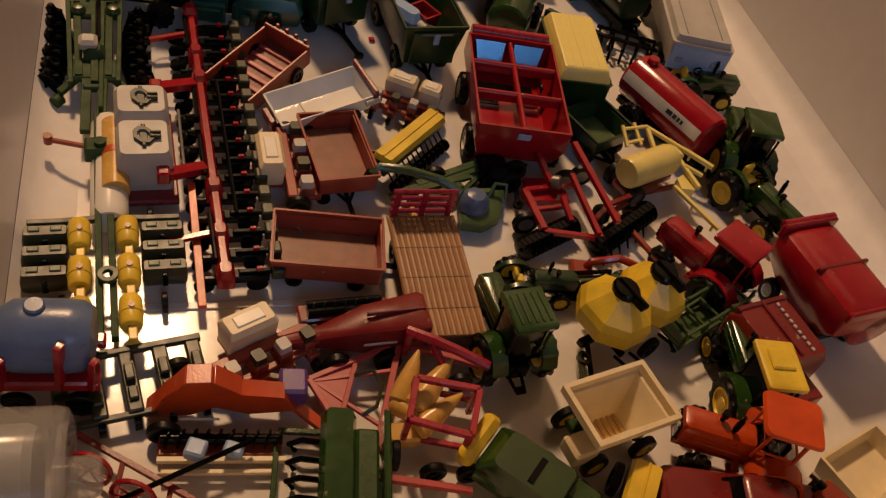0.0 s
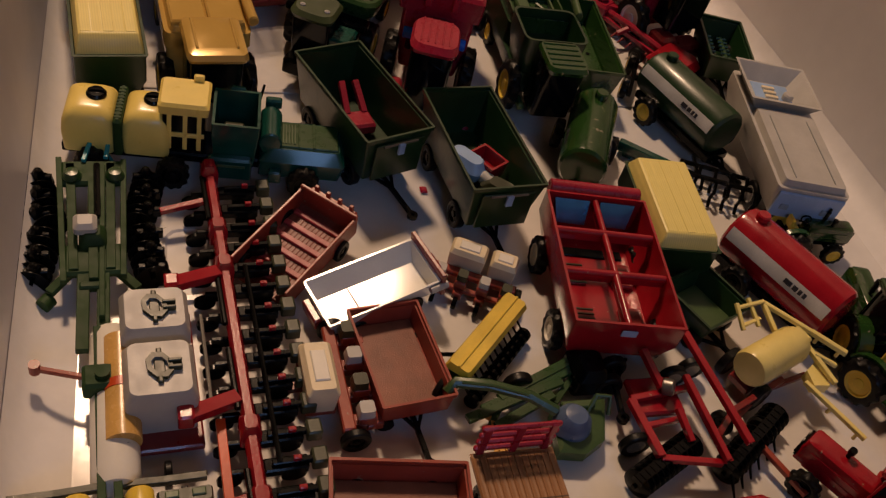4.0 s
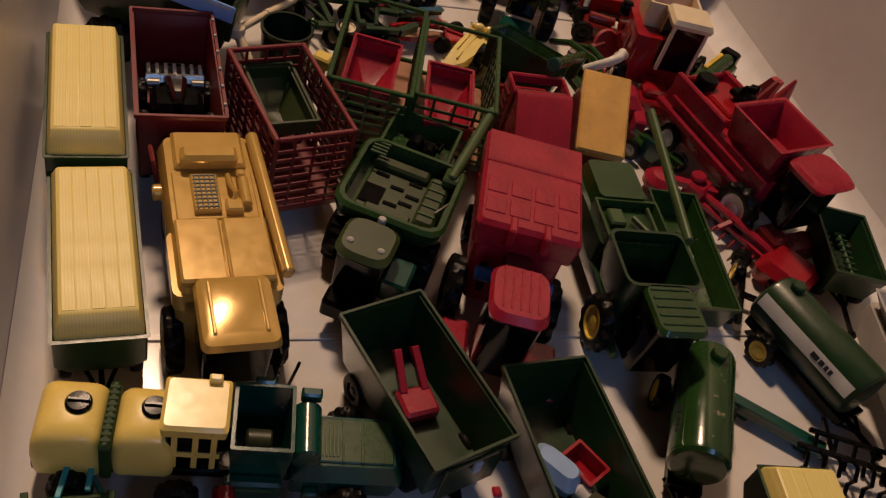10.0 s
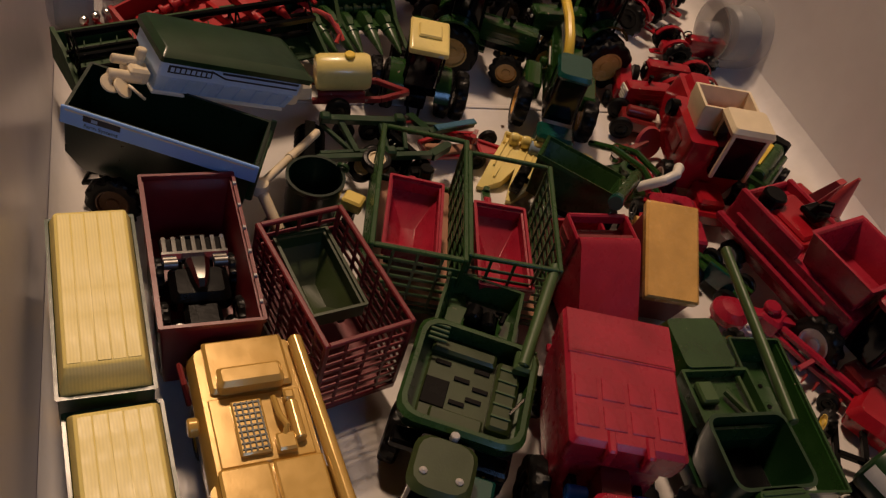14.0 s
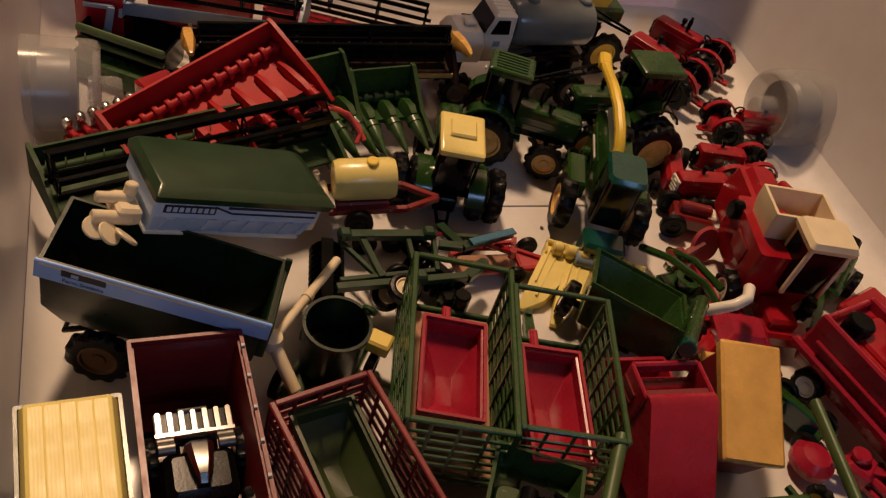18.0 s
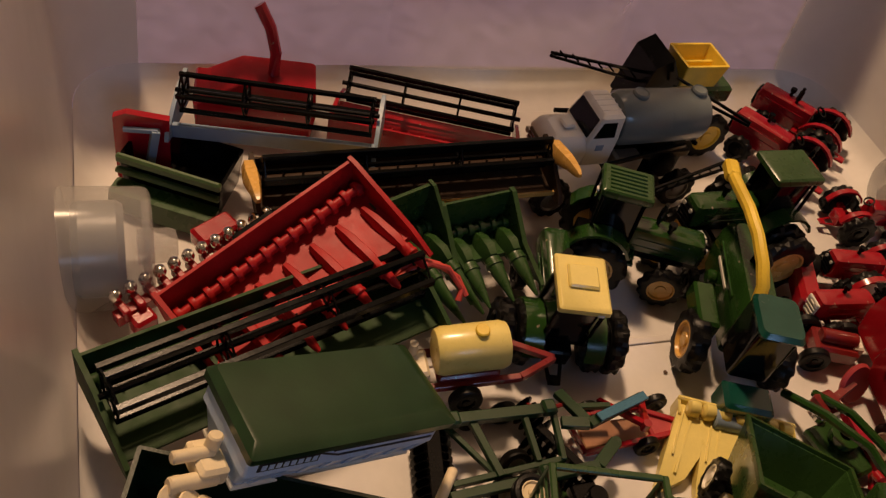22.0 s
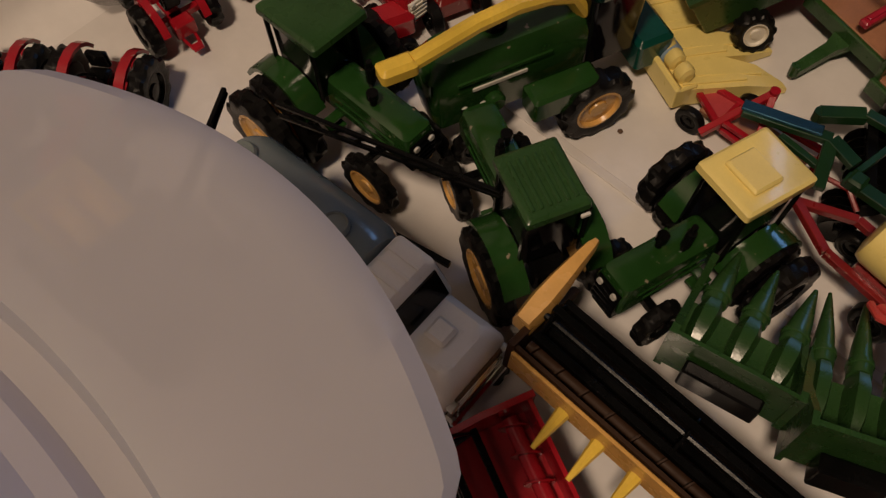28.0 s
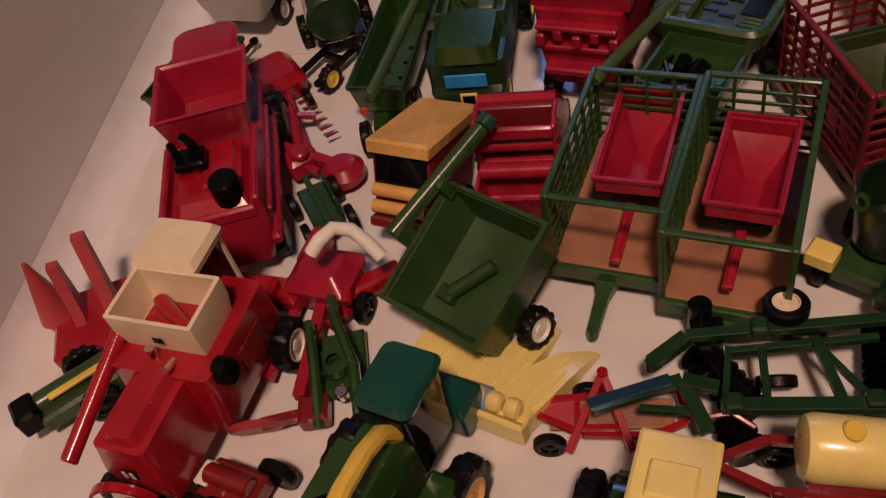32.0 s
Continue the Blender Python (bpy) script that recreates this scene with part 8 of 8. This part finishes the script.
wheel(o, -4, -6, 7.2, 5, STEEL, z=9, lugs=False, turn=60)
wheels(o, ((-16, 20), (0, 21)), 6.5, 5, BLACK, False)

# Red frame implement.
o = thing("toy_hay_tedder", -0.008, 0.674, 0, "small red toy frame with an upright A and a pale deck", "toy implement")
part("frame", S().beam((20, -8, 8), (-34, -12, 8), 2.4, 2.4).beam((20, -8, 8), (20, -4, 8), 2.4, 2.4).beam((20, -4, 8), (0, 6, 8), 2.4, 2.4).beam((0, 6, 8), (-24, 7, 8), 2.4, 2.4).beam((-24, 7, 8), (-36, 2, 8), 2.4, 2.4).beam((-34, -12, 8), (-36, 2, 8), 2.4, 2.4).beam((2, -9, 8), (2, 5, 8), 2, 2), RED, o)
part("upright_a", S().beam((-8, -10, 22), (5, 13, 8), 2.8, 2.8).beam((-8, -10, 22), (-17, 13, 8), 2.8, 2.8).beam((1, 6, 12.4), (-14, 6, 12.4), 2.2, 2.2).cyl((-8, -10, 19), (-8, -10, 24), 2, 10), RED, o)
part("deck", S().box(-32, 12, -9, 3, 5, 7, 0.5), DECK, o)
part("gusset", S().add([(19, -6, 6.4), (2, -9, 6.4), (2, 5, 6.4), (19, -6, 7.6), (2, -9, 7.6), (2, 5, 7.6)], [(0, 2, 1), (3, 4, 5), (0, 1, 4, 3), (1, 2, 5, 4), (2, 0, 3, 5)]), ROSE, o)
wheels(o, ((12, 9), (-24, 10), (-2, -12)), 6, 4, BLACK, False)

# Tractors at the far end.
tractor(-0.0325, 0.7350, 76, "green toy tractor with a yellow cab roof and dual wheels", GREEN, ROOFYEL, BLACK, s=(1.03, 1.02, 1.08), hump=True, duals=True, ry=-6, rear=15)
tractor(0.0164, 0.7692, -24.5, "green toy tractor with a ribbed green cab roof", GREEN, PLGREEN, TAN, s=1.02, ribs=6, lift=10, rear=18, front=12, cap=0.88)
tractor(0.0965, 0.777, 180, "green toy tractor with dual rear wheels", GREEN, PLGREEN, TAN, s=1.02, duals=True, lift=14, rear=19, front=13)
tractor(0.176, 0.744, 170, "small open red toy tractor with worn paint", RED, RED, BLACK, "open", s=0.82, stack=False, white=None)
tractor(0.148, 0.719, 176, "small open red toy tractor with a white grille", RED, RED, WHITE, "open", s=0.86, white=WHITE, stack=False)
tractor(0.204, 0.866, 128, "open red toy tractor by the tub corner", RED, RED, BLACK, "open", s=0.95)
tractor(0.170, 0.840, 124, "open red toy tractor with big black wheels", RED, RED, BLACK, "open", s=0.95, stack=False)
tractor(0.198, 0.787, -8, "low open red toy tractor with chrome caps", RED, RED, BLACK, "open", s=0.78, stack=False)

# Self-propelled forage harvester with a long yellow spout.
o = thing("toy_forage_harvester", 0.0584, 0.7147, -111.2, "green toy forage harvester with a long yellow spout", "toy harvester")
part("body", S().rings([rect(-44, 18, -8, 9, 16, 3), rect(-46, 20, -9, 11, 30, 3), rect(-46, 20, -9, 11, 42, 4), rect(-42, 18, -6, 8, 49, 5)]), GREEN, o)
part("side_rib", S().box(-36, 2, -9.8, -8.8, 38, 40, 0.3), GREEN, o)
part("side_print", S().box(-30, -8, -9.6, -8.9, 33, 34.6, 0.1), PAPER, o)
part("side_box", S().box(-12, 16, -24, -13, 20, 32, 1.4), GREEN, o)
part("side_box", S().box(-12, 16, 13, 24, 20, 32, 1.4), GREEN, o)
part("cab_glass", S().rings([rect(16, 38, -10, 10, 24, 2), rect(16, 40, -10, 10, 56, 3)]), DARK, o)
part("cab_roof", S().rings([rect(17, 41, -10.4, 10.4, 56, 3), rect(16, 42.6, -11, 11, 58.6, 3.4), rect(17.6, 41, -9.8, 9.8, 61, 3.6)]), TEAL, o)
part("spout", S().rod([(16, -4, 48), (10, -4, 58), (0, -5, 63), (-14, -7, 67), (-30, -10, 69), (-54, -13.6, 67)], 3.2, 10), YELLOW, o, "long curved yellow spout")
part("spout_tip", S().box(-66, -53, -17.4, -10, 63, 70, 1.6), YELLOW, o)
part("exhaust_cap", S().lathe([(5, 46), (5.2, 51), (3.6, 53.4), (0.6, 54)], 18, Matrix.Translation((-16, 4, 0))), BLACK, o)
part("side_cap", S().cyl((-22, -9, 26), (-22, -14, 26), 4, 16, c=1), GREEN, o)
part("feeder", S().box(40, 56, -12, 12, 8, 24, 2), TEAL, o)
part("feeder_pipe", S().cyl((56, -14, 12), (56, 14, 12), 5, 14, c=0.8), BLUEGREY, o)
wheels(o, ((15, 22), (15, -22)), 16, 10, TAN)
wheels(o, ((-32, 15), (-32, -15)), 9, 6, BLACK)
# Its yellow header.
o = thing("toy_forage_header", 0.0344, 0.6581, -114.2, "pale yellow toy forage header with fan-shaped snouts", "toy header", s=(1.0, 0.93, 1.2))
part("back_sheet", S().box(-13, -10.4, -31, 31, 2, 12, 0.8).box(-12, -3, -31, -29.4, 2, 11, 0.6).box(-12, -3, 29.4, 31, 2, 11, 0.6), ROOFYEL, o)
copies(o, "roller_knob", S().lathe([(2, -3.4), (3.6, -2.4), (4, 0), (3.6, 2.4), (2, 3.4)], 14, Matrix.Rotation(radians(90), 4, "X")), ROOFYEL, [(-6, -24 + 8 * k, 12) for k in range(7)])
for k in range(4):
    yy = -22.5 + 15 * k
    tip = 34 + 5 * (k % 2)
    part("snout", S().rings([[(-9, yy - 7.6, 10), (-9, yy + 7.6, 10), (-9, yy + 7.6, 2), (-9, yy - 7.6, 2)], [(16, yy * 1.14 - 11.2, 8), (16, yy * 1.14 + 5.8, 8), (16, yy * 1.14 + 5.8, 1), (16, yy * 1.14 - 11.2, 1)], [(27, yy * 1.24 - 11.4, 5.4), (27, yy * 1.24 + 1.4, 5.4), (27, yy * 1.24 + 1.4, 0.8), (27, yy * 1.24 - 11.4, 0.8)], [(tip, yy * 1.34 - 11, 3), (tip, yy * 1.34 - 7, 3), (tip, yy * 1.34 - 7, 0.8), (tip, yy * 1.34 - 11, 0.8)]]), ROOFYEL, o)
    part("snout_ridge", S().beam((-8, yy, 10.2), (26, yy * 1.2 - 5, 6.2), 1.4, 1.2), ROOFYEL, o)
    part("snout_ridge", S().beam((-8, yy - 5, 10.2), (18, yy * 1.12 - 8.6, 8.2), 1.0, 1.0), ROOFYEL, o)
part("black_catch", S().box(-12, -8, 2, 14, 11, 14, 0.6), BLACK, o)
part("base_plate", S().box(-10, 14, -30, 30, 0.6, 3, 0.8), ROOFYEL, o)

# Red combine with white tank and cab.
o = thing("toy_combine", 0.1375, 0.6572, -102.3, "red toy combine with ivory grain tank and cab", "toy combine", group="combines", s=(0.84, 0.98, 1.0))
part("body", S().rings([rect(-22, 34, -18, 18, 12, 3), rect(-24, 36, -22, 22, 26, 3), rect(-22, 34, -22, 22, 48, 3)]), RED, o)
part("rear_hood", S().rings([rect(-58, -18, -12, 12, 14, 2), rect(-60, -18, -13, 13, 30, 2), rect(-58, -16, -11, 11, 46, 3)]), RED, o)
part("rear_cover", S().rings([rect(-56, -18, -9, 9, 44, 2), rect(-54, -18, -5, 5, 50, 2)]), RED, o)
badge = part("badge", S().box(-60.8, -60, -3, 3, 30, 36, 0.4), BLACK, o)
part("badge_mark", S().box(-61.2, -60.6, -2.4, -1, 31, 35, 0.1).box(-61.2, -60.6, 1, 2.4, 31, 35, 0.1), PAPER, badge)
part("tank", S().tub([(-8, 16, -15, 19, 42), (-11, 18, -18, 20, 58), (-11, 18, -18, 20, 66)], 1.8, 49.4), IVORY, o, "ivory grain tank")
part("tank_auger", S().cyl((-4, -10, 53), (12, 12, 53), 3.4, 14, c=0.6).box(-7, 14, -13, 16, 49.8, 50.8, 0.3), RED, o)
part("tank_mark", S().box(-11.8, -11.2, -2, 2, 55, 58, 0.2), BLACK, o)
part("cab", S().rings([rect(20, 42, -4, 20, 30, 2), rect(20, 44, -4, 20, 64, 2)]), DARK, o)
part("cab_roof", S().rings([rect(18, 45, -6, 22, 63, 2), rect(17, 46, -6.6, 22.6, 66, 2), rect(19, 44, -5, 21, 69, 2.4)]), IVORY, o)
copies(o, "cab_post", S().box(-1.2, 1.2, -1.2, 1.2, 0, 34, 0.3), IVORY, [(43, -3.4, 30), (43, 19.4, 30), (21, -3.4, 30)])
part("unload_pipe", S().cyl((4, 22, 54), (-62, 26, 34), 3.4, 14, c=0.8), RED, o)
part("side_cap", S().cyl((-12, -20, 44), (-12, -27, 44), 6, 18, c=1), BLACK, o)
part("top_fitting", S().cyl((-14, 4, 47), (-14, 4, 54), 2, 10).cyl((-14, -4, 48), (-22, -6, 52), 1.6, 8), CHROME, o)
part("side_grille", S().box(0, 20, -22.8, -22, 28, 40, 0.4), DKRED, o)
part("header_arm", S().box(36, 60, -9, 9, 8, 22, 2).box(50, 66, -18, 18, 6, 16, 2), RED, o)
wheels(o, ((28, 24), (28, -24)), 13, 9, WHITE)
wheels(o, ((-46, 17), (-46, -17)), 8, 5, WHITE)

# Pieces by the right wall.
o = thing("toy_fork_lift", 0.210, 0.610, -70, "red toy pitch forks leaning by the tub wall", "toy implement")
part("prong", S().prism([(-20, 4), (-4, 8), (8, 46), (4, 46), (-10, 14)], -12, -6).prism([(-16, 4), (0, 8), (4, 38), (0, 38), (-8, 14)], 4, 9), ROSE, o)
part("spike", S().cyl((2, 18, 8), (6, 18, 40), 9, 14, 1), ROSE, o)
part("base", S().box(-26, 12, -16, 20, 2, 10, 2), RED, o)
o = thing("toy_seed_drill", 0.196, 0.652, -140, "green toy drill with yellow strip and drawbar", "toy drill")
part("body", S().box(-24, 22, -9, 9, 5, 14, 1.4).cyl((-22, 0, 15), (20, 0, 15), 5, 14, c=1), PLGREEN, o)
part("strip", S().box(-16, 14, -6, -3, 18.6, 20.4, 0.4), YELLOW, o)
part("drawbar", S().beam((20, 0, 8), (66, 8, 5), 4, 3), GREEN, o)
part("motor", S().box(-32, -22, -8, 6, 8, 20, 1.6), BLACK, o)
wheels(o, ((0, 13), (0, -13)), 9, 5, BLACK)
o = thing("toy_mower_deck", 0.172, 0.606, -90, "pale green toy plate under a red harvester", "toy part")
part("plate", S().box(-10, 10, -16, 16, 2, 6, 0.8), SAGE, o)
copies(o, "plate_rib", S().box(-1, 1, -1, 1, 0, 12, 0.3), DKRED, [(0, -12 + 8 * k, 5) for k in range(4)])
o = thing("toy_wheel_rake", 0.110, 0.675, 10, "round red toy wheel rake piece", "toy rake")
part("disc", S().lathe([(3, -1), (10, -1.6), (11.4, 0), (10, 1.6), (3, 1)], 24, Matrix.Translation((6, 0, 11)) @ Matrix.Rotation(radians(64), 4, "X")), ROSE, o)
part("arm", S().beam((4, 0, 12), (-16, -4, 8), 4, 4).box(-22, -10, -10, 2, 4, 12, 1.4), DKRED, o)
o = thing("toy_small_tractor", 0.122, 0.738, -112, "tiny dark red toy tractor with a long hood", "toy tractor", group="toy tractors")
part("hood", S().rings([rect(-22, 16, -6, 6, 9, 2), rect(-22, 16, -6, 6, 17, 2), rect(-20, 14, -4, 4, 20, 2)]), RED, o)
part("seat", S().box(-30, -22, -4, 4, 12, 18, 1.2), BLACK, o)
wheels(o, ((-22, 11), (-22, -11)), 8, 5, BLACK, False)
wheels(o, ((10, 9), (10, -9)), 5, 3.6, BLACK, False)
o = thing("toy_engine", 0.121, 0.700, -20, "dark red toy engine piece with a black pulley", "toy part")
part("block", S().box(-14, 10, -8, 8, 4, 14, 1.6).cyl((-12, 0, 16), (8, 0, 16), 4, 12, c=0.8), DKRED, o)
part("cap", S().box(6, 12, -5, 5, 8, 16, 1), WHITE, o)
wheels(o, ((-14, -11), (-14, 11), (8, 11)), 8, 5, BLACK, False)
o = thing("toy_scraper", 0.085, 0.607, 30, "red toy scraper blade lying flat", "toy implement")
part("blade", S().box(-18, 14, -4, 4, 2, 12, 1.4).beam((-10, 0, 8), (20, 14, 10), 4, 4), RED, o)
wheels(o, ((-12, 8),), 5, 4, BLACK, False)
o = thing("toy_disc_set", 0.112, 0.560, -60, "green toy drill with small black wheels", "toy drill")
part("frame", S().box(-16, 16, -7, 7, 6, 12, 1).beam((-20, 0, 12), (20, 0, 14), 3, 3), GREEN, o)
part("panel", S().box(-8, 12, -8, -6.4, 6, 20, 0.6), TEAL, o)
wheels(o, ((-12, 11), (-12, -11), (12, 11), (12, -11)), 7, 4, STEEL, False)
o = thing("toy_red_implement", 0.118, 0.528, -28, "crimson toy rotary mower head", "toy mower", group="swing mowers")
part("head", S().lathe([(9, 4), (11, 6), (11, 10), (7, 14), (2, 15)], 20, Matrix.Translation((-14, 0, 0))), CRIM, o)
part("arm", S().beam((-12, 0, 12), (24, 2, 14), 5, 4).beam((-4, 6, 10), (22, 8, 12), 3, 3), CRIM, o)

# White tanker truck.
o = thing("toy_tank_truck", 0.0285, 0.8290, 183.5, "white toy truck with a grey tank on tall wheels", "toy truck", z=0.022, s=(0.92, 0.93, 0.96))
part("chassis", S().box(-58, 46, -9, 9, 9, 15, 1), BLACK, o)
part("hood", S().rings([rect(24, 46, -14, 14, 12, 2), rect(23, 48, -15, 15, 24, 3), rect(22, 46, -13, 13, 30, 4), rect(22, 43, -10, 10, 32.5, 4)]), BRIGHT, o)
part("scoop", S().box(29, 37, -4, 4, 33, 35.4, 1.2), BRIGHT, o)
part("grille", S().box(47.4, 49, -11, 11, 14, 24, 0.4), DIRT, o)
copies(o, "grille_bar", S().box(0, 0.8, -11, 11, 0, 1.1, 0.2), CHROME, [(48.6, 0, 14 + 2.5 * k) for k in range(4)])
part("bumper", S().box(46, 51, -15, 15, 8, 12.6, 1), CHROME, o)
cab = part("cab", S().rings([rect(5, 25, -14, 14, 14, 2), rect(5, 26, -14.6, 14.6, 32, 2), rect(5, 20.5, -13, 13, 46, 2), rect(7, 18.5, -11, 11, 47.6, 2)]), BRIGHT, o)
part("windscreen", S().rings([[(26.2, -12, 33), (26.2, 12, 33), (21.8, 11, 44.4), (21.8, -11, 44.4)], [(24.6, -12, 33), (24.6, 12, 33), (20.2, 11, 44.4), (20.2, -11, 44.4)]]), DARK, cab)
for sy in (-1, 1):
    part("side_window", S().rings([[(9, sy * 14.6, 34), (23, sy * 14.6, 34), (19, sy * 13.6, 43.6), (10, sy * 13.6, 43.6)], [(9, sy * 13, 34), (23, sy * 13, 34), (19, sy * 12.2, 43.6), (10, sy * 12.2, 43.6)]]), DARK, cab)
    part("door_mark", S().box(14, 19, sy * 14.7 - 0.2, sy * 14.7 + 0.2, 25, 29, 0.1), BLUEGREY, cab)
    part("headlight", S().cyl((47, sy * 12.6, 20), (49.4, sy * 12.6, 20), 2, 12), PAPER, o)
copies(cab, "roof_rib", S().box(-6.5, 6.5, -0.6, 0.6, 0, 0.8, 0.2), BRIGHT, [(12.5, -7 + 4.6 * k, 47.2) for k in range(4)])
tank = part("tank", S().lathe([(8, -58), (14, -57), (16, -53), (16, 0), (14, 4), (8, 5)], 36, Matrix.Translation((0, 0, 36)) @ Matrix.Rotation(radians(90), 4, "Y")), TANKGREY, o)
for xx in (-50, -9):
    part("tank_hatch", S().lathe([(5, 50), (5, 53), (4.2, 54), (3.6, 53.4), (0.5, 53.6)], 18, Matrix.Translation((xx, 0, 0))), TANKGREY, tank)
part("tank_seam", S().rings([[(xx, 16.15 * math.cos(radians(q)), 36 + 16.15 * math.sin(radians(q))) for q in (16, 30, 44)] + [(xx, 15.6 * math.cos(radians(q)), 36 + 15.6 * math.sin(radians(q))) for q in (44, 30, 16)] for xx in (-28.4, -27.8)]), TANKGREY, tank)
part("side_tank", S().box(-14, 4, 10, 20, 8, 22, 1.4), STEEL, o)
part("spray_boom", S().beam((-46, 14, 24), (16, 24, 22), 2, 2.4).beam((-46, -14, 24), (26, -26, 22), 2, 2.4).beam((-56, -12, 22), (-56, 12, 22), 2.4, 2.4), BLACK, o)
wheels(o, ((36, 15), (36, -15), (-28, 15), (-28, -15), (-54, 15), (-54, -15)), 13, 8, STEEL, z=-9.4)
part("axle", S().beam((36, -14, -9), (36, 14, -9), 3, 3), BLACK, o)
part("axle", S().beam((-28, -14, -9), (-28, 14, -9), 3, 3), BLACK, o)
part("strut", S().box(-56, -24, -6, 6, -10, 10, 1), BLACK, o)
part("strut", S().box(32, 40, -6, 6, -10, 10, 1), BLACK, o)

# Sprayer cart with a boom and yellow box in the corner.
o = thing("toy_boom_sprayer", 0.099, 0.876, 182, "green toy sprayer with a black lattice boom and yellow box", "toy sprayer", z=0.024)
part("body", S().box(-30, 18, -12, 12, 12, 24, 2), GREEN, o)
part("yellow_box", S().tub([(-16, 10, -10, 10, 24), (-18, 12, -12, 12, 40)], 1.6, 28), YELLOW, o)
part("box_slat", S().box(-14, 8, -1, 1, 30, 36, 0.4), YELLOW, o)
part("front_cowl", S().prism([(14, 8), (14, 30), (24, 46), (34, 40), (40, 8)], -13, 13), BLACK, o)
part("boom_rail", S().beam((34, 4, 24), (104, 10, 48), 1.6, 1.6).beam((34, 4, 31), (104, 10, 50), 1.6, 1.6), BLACK, o)
copies(o, "boom_strut", S().beam((-3, 0, 24.6), (3, 0.5, 30), 1, 1), BLACK, [(42 + 9 * k, 5 + 0.75 * k, 3 + 3 * k) for k in range(7)])
part("boom_rail", S().beam((20, 16, 30), (-4, 60, 36), 1.6, 1.6).beam((20, 16, 36), (-4, 60, 38), 1.6, 1.6), BLACK, o)
wheels(o, ((-20, 18), (-20, -18), (20, -16)), 16, 7, YELLOW, z=-8)
part("leg", S().beam((-20, -16, -8), (-20, 16, -8), 3, 3).beam((-20, 0, -8), (-20, 0, 13), 4, 4), BLACK, o)
o = thing("toy_boom", 0.056, 0.790, 197, "long black lattice toy spray boom", "toy boom", z=0.040)
part("boom_rail", S().beam((-44, -1, 2), (44, 1, 6), 1.6, 1.6).beam((-44, -1, 9), (44, 1, 8), 1.6, 1.6), BLACK, o)
copies(o, "boom_strut", S().beam((-3, 0, 3), (3, 0, 8.4), 1, 1), BLACK, [(-38 + 8.5 * k, 0, 0) for k in range(8)])

tagged(new("floor_crumb", S().lathe([(0.6, 0), (1.2, 0.5), (0.5, 1)], 7, Matrix.Translation((22, 702, 0.2))).mesh("floor_crumb", DIRT)), "tiny brown crumb on the tub floor", "crumb")
